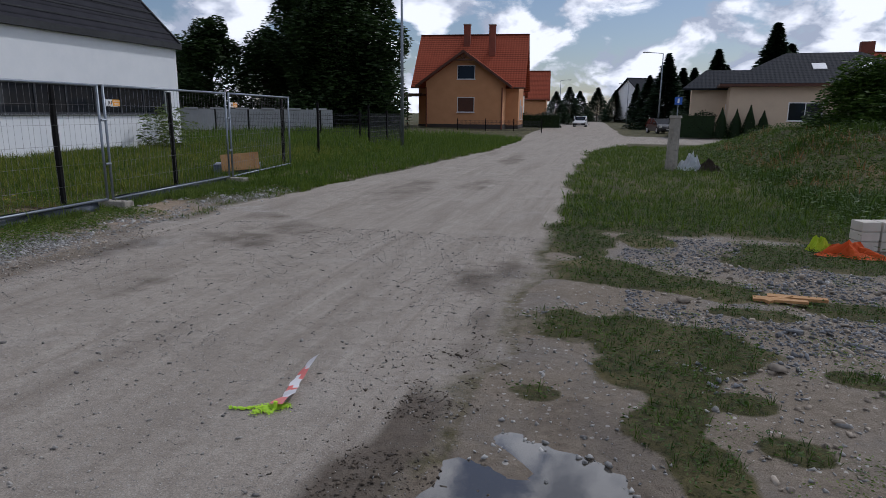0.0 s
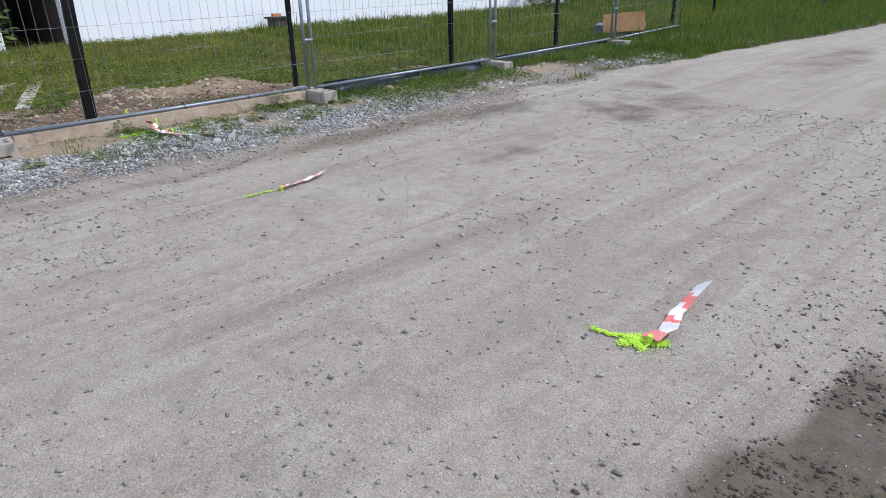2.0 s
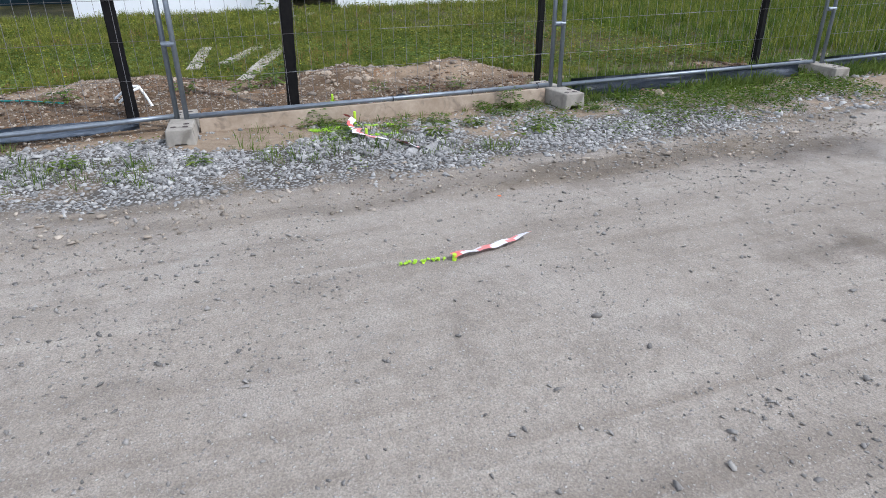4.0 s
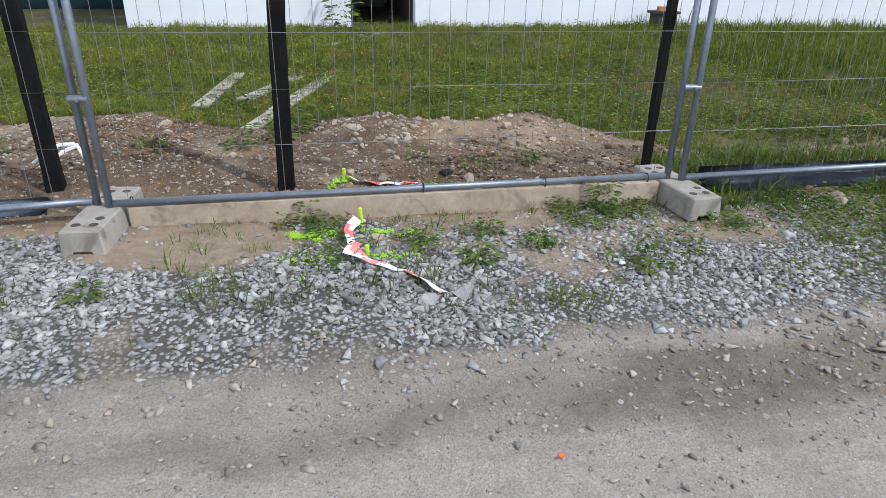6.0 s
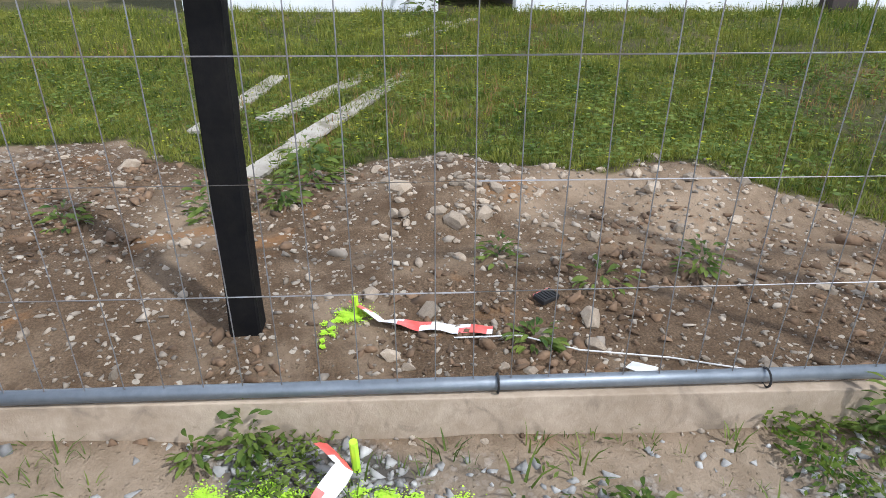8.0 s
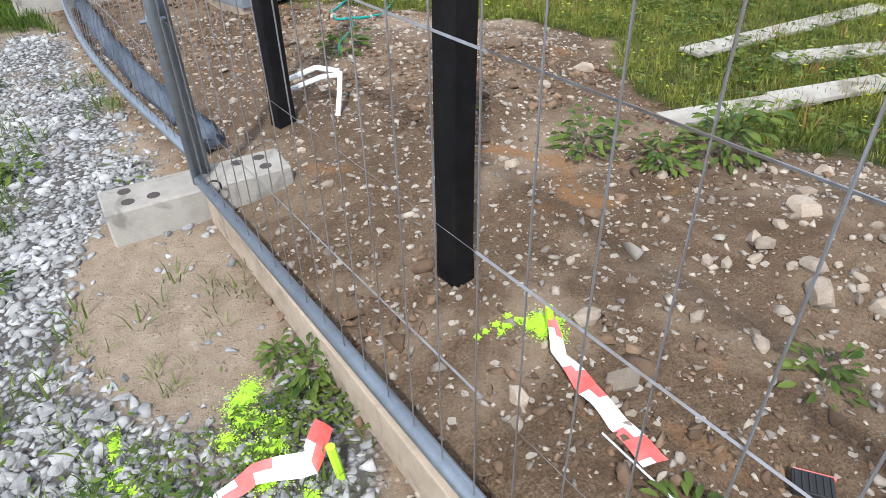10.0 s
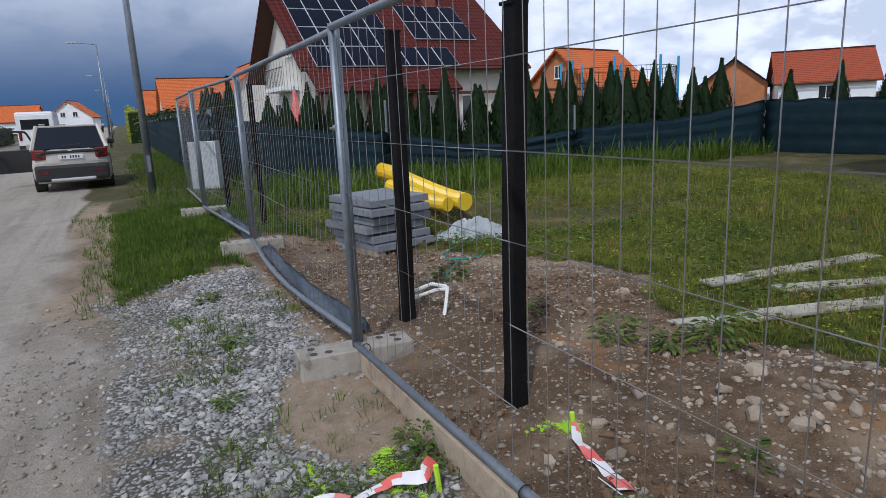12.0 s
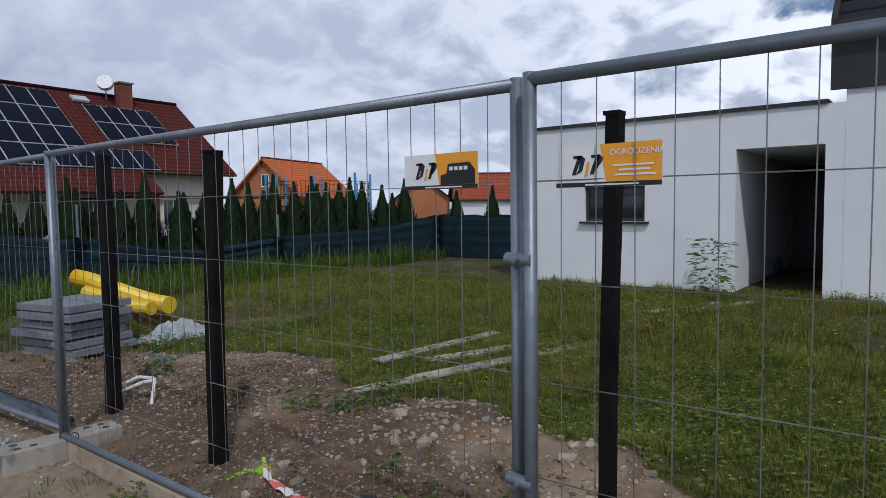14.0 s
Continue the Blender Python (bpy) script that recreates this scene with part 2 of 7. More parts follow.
def many(name, base_v, base_f, place, mat):
    """Many copies of one small shape joined in one mesh: base_v (n,3), base_f (f,k), place (count,3,4)."""
    bv, bf = np.asarray(base_v, float), np.asarray(base_f, int)
    v = np.einsum("cij,nj->cni", place[:, :, :3], bv) + place[:, None, :, 3]
    n, k = len(bv), bf.shape[1]
    f = (bf[None] + (np.arange(len(place)) * n)[:, None, None]).reshape(-1, k)
    v = v.reshape(-1, 3)
    me = bpy.data.meshes.new(name)
    me.vertices.add(len(v))
    me.vertices.foreach_set("co", v.ravel().astype(np.float32))
    me.loops.add(f.size)
    me.loops.foreach_set("vertex_index", f.ravel().astype(np.int32))
    me.polygons.add(len(f))
    me.polygons.foreach_set("loop_start", (np.arange(len(f)) * k).astype(np.int32))
    me.update(calc_edges=True)
    me.materials.append(MATS[mat] if isinstance(mat, str) else mat)
    return new(name, me)


rng = np.random.default_rng(7)


def turns(n, yaw=None, tilt=0.0, scale=1.0, flat=1.0):
    """Random 3x3 turns with a tilt, scaled."""
    yaw = rng.uniform(0, 2 * np.pi, n) if yaw is None else yaw
    c, s = np.cos(yaw), np.sin(yaw)
    z = np.zeros(n)
    o = np.ones(n)
    rz = np.stack([np.stack([c, -s, z], 1), np.stack([s, c, z], 1), np.stack([z, z, o], 1)], 1)
    t = rng.normal(0, 1, n) * tilt
    ct, st = np.cos(t), np.sin(t)
    rx = np.stack([np.stack([o, z, z], 1), np.stack([z, ct, -st], 1), np.stack([z, st, ct], 1)], 1)
    sc = np.ones((n, 3)) * (np.asarray(scale).reshape(-1, 1) if np.ndim(scale) else scale)
    sc[:, 2] *= flat
    return np.einsum("cij,cjk->cik", rz, rx) * sc[:, None, :]


def lattice(x, y, seed=0):
    xi, yi = np.floor(x).astype(np.int64), np.floor(y).astype(np.int64)
    fx, fy = x - xi, y - yi
    fx, fy = fx * fx * (3 - 2 * fx), fy * fy * (3 - 2 * fy)

    def h(a, b):
        k = (a * 374761393 + b * 668265263 + seed * 974711) & 0x7FFFFFFF
        k = ((k ^ (k >> 13)) * 1274126177) & 0x7FFFFFFF
        return ((k ^ (k >> 16)) & 0xFFFF) / 65535.0
    return (h(xi, yi) * (1 - fx) + h(xi + 1, yi) * fx) * (1 - fy) + (h(xi, yi + 1) * (1 - fx) + h(xi + 1, yi + 1) * fx) * fy


def fbm(x, y, scale, seed=0, octaves=3):
    v, a, t = 0.0, 1.0, 0.0
    for i in range(octaves):
        v = v + a * lattice(np.asarray(x) * scale * 2 ** i, np.asarray(y) * scale * 2 ** i, seed + i)
        t += a
        a *= 0.5
    return v / t


def step(v, a, b):
    t = np.clip((v - a) / (b - a), 0, 1)
    return t * t * (3 - 2 * t)


# ---- the ground and what covers it ----
EDGE_Y = [-300, -60, -10, -1, 1, 5, 11, 18, 30, 42, 60, 300]
EDGE_L = [-4.9, -5.4, -6.1, -6.3, -6.7, -6.75, -6.75, -6.2, -5.4, -5.6, -7.0, -11.0]
EDGE_R = [1.5, 0.6, -0.3, -0.9, -1.1, -0.9, -0.95, -1.2, -1.0, 1.5, 1.0, -4.0]
SOIL_Y = [-8, -3, -1.5, 0, 0.8, 2.0, 2.8, 3.8, 5.2, 6.2, 8, 11, 15, 18]
SOIL_X = [-8.3, -8.6, -9.2, -10.2, -10.7, -10.6, -10.1, -10.4, -10.0, -9.1, -8.95, -8.9, -8.6, -8.2]


def covers(x, y):
    """Shares of road, crushed stone, bare soil and mud at a place; the rest is grass."""
    n = (fbm(x, y, 1.1, 3) - 0.5) * 1.0
    n2 = (fbm(x, y, 3.0, 11) - 0.5) * 0.6
    road = step(x + n * 0.5, np.interp(y, EDGE_Y, EDGE_L) - 0.15, np.interp(y, EDGE_Y, EDGE_L) + 0.2) * (1 - step(x + n * 0.5, np.interp(y, EDGE_Y, EDGE_R) - 0.25, np.interp(y, EDGE_Y, EDGE_R) + 0.25))
    side = step(y, 38, 42) * (1 - step(y + 0.05 * x, 52, 55)) * step(x, -3, 0)
    road = np.maximum(road, side)
    stone = step(x + n2 * 0.5, -8.15, -7.85) * (1 - step(x + n * 0.5, -6.85, -6.45)) * step(y + n, -1.6, -0.6) * (1 - step(y + n, 11.5, 14))
    stone = stone * (0.55 + 0.45 * step(n2, -0.16, 0.05)) * (1 - 0.5 * step(y, 5.6, 7.5))
    sb = np.interp(y, SOIL_Y, SOIL_X)
    soil = step(x + n2 * 1.0, sb - 0.15, sb + 0.15) * (1 - step(x, -8.05, -7.9)) * step(y + n, -4, -2.5) * (1 - step(y, 15, 18))
    bare = (1 - step(np.hypot((x + 7.75) / 0.35, (y - 2.75) / 0.8), 0.7, 1.2))
    bare = np.maximum(bare, 1 - step(np.hypot((x + 10.3) / 0.9, (y + 2.9) / 0.8), 0.7, 1.1))
    bare = np.maximum(bare, step(x, -6.9, -6.6) * (1 - step(x, -6.2, -5.9)) * step(y, -9, -6) * (1 - step(y, -1, 0.5)) * 0.9)
    soil = np.maximum(soil, bare)
    stone = stone * (1 - 0.95 * (1 - step(np.hypot((x + 7.78) / 0.30, (y - 2.5) / 0.65), 0.7, 1.2))) * (1 - 0.55 * (1 - step(x + n * 0.6, -7.6, -7.2)) * step(y + n, 3.2, 3.9))
    rut = step(x + n * 0.3, -6.75, -6.55) * (1 - step(x + n * 0.3, -6.2, -5.95)) * step(y, -12, -8) * (1 - step(y, 6.5, 9))
    soil = np.maximum(soil, 0.66 * rut * (1 - step(y, -1.5, -0.5)))
    # bare earth under the crushed stone and along its edge
    strip = step(x, -8.1, -7.9) * (1 - step(x + n * 0.3, -7.0, -6.8)) * step(y + n, -1.6, -0.8) * (1 - step(y + n, 9, 12))
    soil = np.maximum(soil, 0.9 * strip)
    edge_mud = step(x + n * 0.3, -7.0, -6.8) * (1 - step(x, -5.8, -5.4)) * step(y + n, -1.6, -0.8) * (1 - step(y + n, 9, 12))
    track = rut * (0.5 + 0.5 * step(fbm(x * 2.2, y * 0.6, 1.0, 23), 0.40, 0.56))
    wetside = 0.55 * step(x + n * 0.4, -1.6, -1.2) * (1 - step(x, -0.8, -0.4)) * step(y, 0, 1.5) * (1 - step(y, 7, 10))
    # right verge: stony earth with islands of grass
    right = step(x + n * 0.6, np.interp(y, EDGE_Y, EDGE_R) - 0.1, np.interp(y, EDGE_Y, EDGE_R) + 0.2)
    lawn = step(y + n * 2, 8.8, 10.5)
    for ex, ey, rx, ry in ((-0.45, 5.3, 0.55, 0.42), (0.0, 5.15, 0.6, 0.62), (0.45, 5.1, 0.6, 0.5), (0.05, 4.45, 0.4, 0.45), (0.2, 3.8, 0.2, 0.45), (0.3, 3.3, 0.16, 0.4), (-0.62, 3.95, 0.15, 0.12), (-0.3, 7.3, 0.6, 0.6), (0.3, 6.95, 0.5, 0.3), (0.85, 6.7, 0.45, 0.28), (-0.55, 8.8, 0.55, 0.8), (0.3, 9.2, 0.35, 0.5), (2.2, 8.6, 0.9, 0.7), (1.1, 6.0, 0.35, 0.18), (2.0, 6.4, 0.5, 0.3), (1.5, 8.2, 0.5, 0.4), (1.4, 4.7, 0.2, 0.15), (0.8, 3.6, 0.2, 0.15), (0.65, 4.1, 0.2, 0.15)):
        lawn = np.maximum(lawn, 1 - step(np.hypot((x - ex) / rx, (y - ey) / ry) + n * 1.1 + n2 * 1.3, 0.75, 1.35))
    lawn = np.maximum(lawn, step(x + n, 3.3, 4.5) * step(y, 5, 7))
    mud = right * (1 - lawn) * (1 - step(y + n, 10, 13)) * (1 - step(x, 4, 6))
    return road * (1 - 0.55 * wetside) * (1 - 0.75 * track), stone * (1 - road * 0.6), soil, np.clip(np.maximum(np.maximum(mud * (1 - road), wetside * 0.9), edge_mud), 0, 1)


def damp_places(x, y):
    """Dark wet earth: the street's soft edge by the puddle, and shallow potholes."""
    n = (fbm(x, y, 1.1, 3) - 0.5)
    v = 1.0 * step(x + n * 0.5, -1.50, -1.32) * (1 - step(x + n * 0.5, -1.12, -0.92)) * step(y, 0.5, 1.8) * (1 - step(y + n, 3.5, 4.2))
    wx, wy = x + 0.9 * (fbm(x, y, 1.7, 221) - 0.5), y + 2.2 * (fbm(x, y, 1.3, 223) - 0.5)
    tear = 0.35 + 0.9 * fbm(x, y * 0.6, 4.0, 225)
    for px, py, rx, ry, a in ((-4.86, 8.1, 0.36, 0.34, 1.0), (-5.9, 7.0, 0.4, 0.5, 0.85), (-5.4, 7.9, 0.45, 0.5, 0.85), (-4.75, 9.2, 0.45, 0.5, 0.8), (-4.8, 5.45, 0.28, 0.3, 0.75), (-5.5, 9.4, 0.4, 0.5, 0.7), (-6.3, 6.2, 0.3, 0.6, 0.7), (-4.6, 14.0, 0.5, 2.0, 0.7), (-3.2, 15.5, 0.4, 1.2, 0.65), (-1.33, 6.95, 0.28, 0.55, 1.0), (-1.25, 5.2, 0.2, 0.9, 0.65), (-6.35, 3.2, 0.25, 2.6, 0.55), (-6.4, -3.0, 0.25, 3.0, 0.6), (-3.6, 24, 0.5, 2.0, 0.7), (-0.5, 2.8, 0.75, 0.95, 0.75)):
        v = np.maximum(v, a * tear * np.exp(-(((wx - px) / rx) ** 2 + ((wy - py) / (1.5 * ry)) ** 2)))
    return v


def ground_z(x, y):
    x, y = np.asarray(x, float), np.asarray(y, float)
    z = -0.07 - 0.02 * step(np.abs(x + 3.5), 3.0, 0.0)
    z = z + (0.075 + 0 * x) * (1 - step(x, -7.6, -6.5))
    z = z + 0.02 * (1 - step(x, -8.3, -8.0)) + 0.14 * (1 - step(x, -17.5, -10.0)) * step(y, -30, -10)
    for px, py, r, h in ((-9.95, 3.75, 0.5, 0.13), (-9.95, 5.1, 0.55, 0.16), (-9.6, 1.2, 1.1, 0.12), (-9.0, 2.0, 0.7, 0.06), (-10.6, -2.6, 0.9, 0.45), (-9.2, 8.0, 0.6, 0.10)):
        z = z + h * np.exp(-((x - px) ** 2 + (y - py) ** 2) / (r * r)) * (0.75 + 0.5 * fbm(x, y, 3.0, 31))
    # heap of earth and weeds on the far side of the street
    z = z + 1.3 * np.exp(-((x - 11.0) / 7.0) ** 4 - ((y - 26) / 9.0) ** 4) * (0.7 + 0.6 * fbm(x, y, 0.5, 41)) * step(x, 2.4, 6.0)
    # puddle hollow
    dip = np.exp(-(((x + 0.45) / 0.60) ** 2 + ((y - 2.78) / 0.86) ** 2) ** 3)
    z = z - dip * (0.042 + 0.05 * (fbm(x, y, 2.6, 205, 3) - 0.46))
    # a tongue of firm ground runs into the water
    u, w = (x + 0.72) * 0.74 - (y - 3.16) * 0.68, (x + 0.72) * 0.68 + (y - 3.16) * 0.74
    z = z + 0.04 * dip * np.exp(-((u / 0.27) ** 2 + (w / 0.12) ** 2))
    # churned mud beside the street
    churn = np.exp(-(((x + 1.26 + 0.05 * (y - 3)) / 0.2) ** 2 + ((y - 2.9) / 0.95) ** 4))
    z = z + 0.05 * churn * (fbm(x, y, 7.0, 211, 3) - 0.5)
    z = z - 0.035 * np.exp(-(((x + 1.0) / 0.35) ** 2 + ((y - 6.2) / 0.6) ** 2))
    dug = (1 - step(x, -8.3, -8.1)) * step(x, -11.0, -10.2) * step(y, -2, -1) * (1 - step(y, 9, 12))
    z = z + 0.07 * dug * (fbm(x, y, 3.2, 57) - 0.5)
    rough = np.where((x > -6.7) & (x < -1.2), 0.012, 0.035)
    return z + rough * (fbm(x, y, 2.3, 51) - 0.5) + 0.012 * (fbm(x, y, 9.0, 61, 2) - 0.5)


def gz(x, y):
    return float(ground_z(np.array([x]), np.array([y]))[0])


def ground_material():
    m = bpy.data.materials.new("ground_cover")
    m.use_nodes = True
    N = nodes_of(m.node_tree)
    pos = N("ShaderNodeTexCoord").outputs["Object"]

    def noise_at(scale, detail=5.0, rough=0.6, vec=pos, dist=0.0):
        return N("ShaderNodeTexNoise", {"Vector": vec, "Scale": scale, "Detail": detail, "Roughness": rough, "Distortion": dist}).outputs[0]

    def ramp(v, a, b, c=0.0, d=1.0):
        return N("ShaderNodeMapRange", {0: v, 1: a, 2: b, 3: c, 4: d}).outputs[0]

    def mix(f, a, b):
        return N("ShaderNodeMix", {0: f, 6: a if not isinstance(a, tuple) else (*a, 1), 7: b if not isinstance(b, tuple) else (*b, 1)}, data_type="RGBA").outputs[2]

    def share(name, width=0.28):
        a = N("ShaderNodeAttribute", attribute_name=name).outputs["Fac"]
        n = noise_at(5.5, 6.0, 0.7)
        s = N("ShaderNodeMath", {0: n, 1: 0.7, 2: a}, operation="MULTIPLY_ADD").outputs[0]
        return ramp(s, 0.85 - width / 2, 0.85 + width / 2)

    wob = N("ShaderNodeTexNoise", {"Vector": pos, "Scale": 38.0, "Detail": 2.0}).outputs[1]
    wob = N("ShaderNodeVectorMath", {0: wob, 1: (-0.5, -0.5, -0.5)}, operation="ADD").outputs[0]
    warped = N("ShaderNodeVectorMath", {0: wob, 1: (0.022, 0.022, 0.022), 2: pos}, operation="MULTIPLY_ADD").outputs[0]

    def pebbles(scale, jitter=1.0):
        return N("ShaderNodeTexVoronoi", {"Vector": warped, "Scale": scale, "Randomness": jitter})

    fine, mid, big = noise_at(120, 4, 0.75), noise_at(14, 6, 0.65), noise_at(0.9, 5, 0.6, dist=0.6)
    # compacted gravel, streaked along the street
    streak_v = N("ShaderNodeMapping", {"Vector": pos, "Scale": (1.7, 0.16, 1.0)}).outputs[0]
    streak = noise_at(1.0, 5, 0.6, streak_v, 0.3)
    track_v = N("ShaderNodeMapping", {"Vector": pos, "Scale": (8.5, 0.30, 1.0)}).outputs[0]
    tracks = noise_at(1.0, 6, 0.62, track_v, 0.4)
    patch = noise_at(2.6, 7, 0.68, dist=0.8)
    grit = pebbles(58)
    sparse = ramp(N("ShaderNodeSeparateColor", {0: grit.outputs["Color"]}).outputs[0], 0.60, 0.66)
    grit_on = N("ShaderNodeMath", {0: ramp(grit.outputs["Distance"], 0.18, 0.34, 1.0, 0.0), 1: sparse}, operation="MULTIPLY").outputs[0]
    road = mix(ramp(mid, 0.3, 0.7), (0.435, 0.385, 0.325), (0.335, 0.293, 0.243))
    road = mix(ramp(streak, 0.50, 0.72, 0.0, 0.6), road, (0.20, 0.165, 0.13))
    road = mix(ramp(tracks, 0.54, 0.70, 0.0, 0.55), road, (0.225, 0.185, 0.145))
    road = mix(ramp(tracks, 0.30, 0.44, 0.5, 0.0), road, (0.54, 0.49, 0.42))
    road = mix(ramp(patch, 0.50, 0.68, 0.0, 0.6), road, (0.24, 0.205, 0.168))
    road = mix(ramp(big, 0.55, 0.72, 0, 0.55), road, (0.46, 0.42, 0.37))
    # low grain goes dark: tiny shadows between grains put into the road colour
    road = mix(ramp(fine, 0.40, 0.60, 0.55, 0.0), road, (0.13, 0.115, 0.10))
    road = mix(ramp(noise_at(75, 4, 0.75), 0.56, 0.68, 0.0, 0.42), road, (0.54, 0.505, 0.46))
    gritc = mix(grit.outputs["Color"], (0.16, 0.15, 0.145), (0.52, 0.49, 0.45))
    road = mix(grit_on, road, gritc)
    # crushed stone
    peb = pebbles(42)
    stonec = mix(peb.outputs["Color"], (0.21, 0.21, 0.205), (0.44, 0.435, 0.425))
    # gaps between stones: earth brown, darkened further by shade put into the colour
    stone = mix(ramp(peb.outputs["Distance"], 0.32, 0.55), stonec, (0.09, 0.08, 0.068))
    # earth with embedded pebbles
    ep = pebbles(24)
    pick = N("ShaderNodeSeparateColor", {0: ep.outputs["Color"]}).outputs[0]
    keep = N("ShaderNodeMath", {0: pick, 1: 0.72}, operation="GREATER_THAN").outputs[0]
    earth = mix(ramp(mid, 0.3, 0.72), (0.105, 0.064, 0.034), (0.20, 0.138, 0.085))
    # fine shadows among the crumbs, painted into the earth as dark flecks
    earth = mix(ramp(fine, 0.42, 0.58, 0.7, 0.0), earth, (0.045, 0.027, 0.014))
    earth = mix(ramp(big, 0.45, 0.68, 0.0, 0.85), earth, (0.35, 0.262, 0.178))
    earth = mix(ramp(noise_at(3.1, 6, 0.65, dist=0.9), 0.54, 0.68, 0.0, 0.7), earth, (0.075, 0.044, 0.022))
    earth = mix(ramp(noise_at(1.7, 5, 0.6, dist=1.2), 0.60, 0.70, 0.0, 0.6), earth, (0.27, 0.13, 0.045))
    reach = ramp(N("ShaderNodeSeparateColor", {0: ep.outputs["Color"]}).outputs[1], 0.0, 1.0, 0.06, 0.34)
    inside = N("ShaderNodeMath", {0: ep.outputs["Distance"], 1: reach}, operation="LESS_THAN").outputs[0]
    on = N("ShaderNodeMath", {0: inside, 1: keep}, operation="MULTIPLY").outputs[0]
    earth = mix(on, earth, mix(ep.outputs["Color"], (0.22, 0.175, 0.13), (0.44, 0.39, 0.32)))
    dry = ramp(N("ShaderNodeSeparateXYZ", {0: pos}).outputs[0], -8.12, -8.0, 0.0, 0.75)
    earth = mix(dry, earth, mix(ramp(mid, 0.3, 0.7), (0.25, 0.19, 0.13), (0.37, 0.295, 0.215)))
    # wet earth of the verge
    mudc = mix(ramp(mid, 0.3, 0.7), (0.185, 0.148, 0.108), (0.31, 0.26, 0.20))
    # small hollows of the mud get their shade as a darker colour
    mudc = mix(ramp(fine, 0.40, 0.60, 0.6, 0.0), mudc, (0.08, 0.066, 0.05))
    mudc = mix(ramp(big, 0.50, 0.66, 0.0, 0.8), mudc, (0.10, 0.082, 0.062))
    mudc = mix(on, mudc, (0.42, 0.40, 0.37))
    # turf under the blades
    turf = mix(ramp(mid, 0.3, 0.7), (0.030, 0.034, 0.009), (0.115, 0.100, 0.032))
    # fine shade in the turf, painted by a darker mix
    turf = mix(ramp(fine, 0.40, 0.60, 0.6, 0.0), turf, (0.018, 0.022, 0.006))
    turf = mix(ramp(big, 0.5, 0.7), turf, (0.15, 0.12, 0.055))
    col = mix(share("mud"), turf, mudc)
    col = mix(share("soil"), col, earth)
    col = mix(share("road", 0.5), col, road)
    col = mix(share("stone", 0.4), col, stone)
    damp = share("damp", 0.6)
    dark = mix(ramp(mid, 0.3, 0.7), (0.055, 0.042, 0.031), (0.12, 0.094, 0.07))
    col = mix(N("ShaderNodeMath", {0: damp, 1: 0.85}, operation="MULTIPLY").outputs[0], col, dark)
    wet = N("ShaderNodeMath", {0: share("mud"), 1: ramp(big, 0.42, 0.62), 2: 0.0}, operation="MULTIPLY_ADD").outputs[0]
    rough = ramp(wet, 0.0, 1.0, 0.92, 0.45)
    p = N("ShaderNodeBsdfPrincipled", {"Base Color": col, "Roughness": rough, "Specular IOR Level": 0.3})
    h1 = N("ShaderNodeMath", {0: fine, 1: 0.35, 2: mid}, operation="MULTIPLY_ADD").outputs[0]
    h2 = N("ShaderNodeMath", {0: ramp(peb.outputs["Distance"], 0.2, 0.6, 0.5, 0.0), 1: share("stone")}, operation="MULTIPLY").outputs[0]
    h3 = N("ShaderNodeMath", {0: grit_on, 1: 0.28, 2: h1}, operation="MULTIPLY_ADD").outputs[0]
    h = N("ShaderNodeMath", {0: h2, 1: h3}, operation="ADD").outputs[0]
    bp = N("ShaderNodeBump", {"Strength": 0.9, "Distance": 0.018, "Height": h})
    m.node_tree.links.new(bp.outputs[0], p.inputs["Normal"])
    N("ShaderNodeOutputMaterial", {0: p.outputs[0]})
    MATS["ground_cover"] = m


ground_material()


def spread(parts):
    return np.unique(np.round(np.concatenate([np.arange(a, b, s) for a, b, s in parts]), 3))


def build_ground():
    xs = spread([(-1500, -200, 130), (-200, -60, 14), (-60, -22, 2.0), (-22, -11, 0.25), (-11, -5.8, 0.06), (-5.8, -1.4, 0.14), (-1.4, 2.2, 0.07), (2.2, 16, 0.35), (16, 60, 2.5), (60, 200, 14), (200, 1501, 130)])
    ys = spread([(-1500, -200, 130), (-200, -40, 8), (-40, -6, 0.6), (-6, -1, 0.2), (-1, 8.5, 0.06), (8.5, 16, 0.18), (16, 40, 0.5), (40, 90, 2.0), (90, 200, 10), (200, 1501, 130)])
    X, Y = np.meshgrid(xs, ys)
    x, y = X.ravel(), Y.ravel()
    z = ground_z(x, y)
    nx, ny = len(xs), len(ys)
    i = (np.arange(ny - 1)[:, None] * nx + np.arange(nx - 1)[None]).ravel()
    f = np.stack([i, i + 1, i + nx + 1, i + nx], 1)
    ob = many("ground", np.stack([x, y, z], 1), f, np.eye(3, 4)[None], "ground_cover")
    for name, vals in zip(("road", "stone", "soil", "mud", "damp"), (*covers(x, y), damp_places(x, y))):
        at = ob.data.attributes.new(name, "FLOAT", "POINT")
        at.data.foreach_set("value", vals.astype(np.float32))
    ob.data.polygons.foreach_set("use_smooth", [True] * len(ob.data.polygons))
    tagged(ob, "gravel street, stony verges, bare earth and rough grass", "ground", kind="structure")


build_ground()

# ---- houses ----


def slab_uv(ob):
    """UV in metres along and down each face, for the roof courses."""
    me = ob.data
    lay = me.uv_layers.new(name="UVMap")
    for p in me.polygons:
        n = p.normal
        along = Vector((0, 0, 1)).cross(n)
        along = along.normalized() if along.length > 1e-4 else Vector((1, 0, 0))
        down = n.cross(along)
        for li in p.loop_indices:
            co = me.vertices[me.loops[li].vertex_index].co
            lay.data[li].uv = (co.dot(along), co.dot(down))


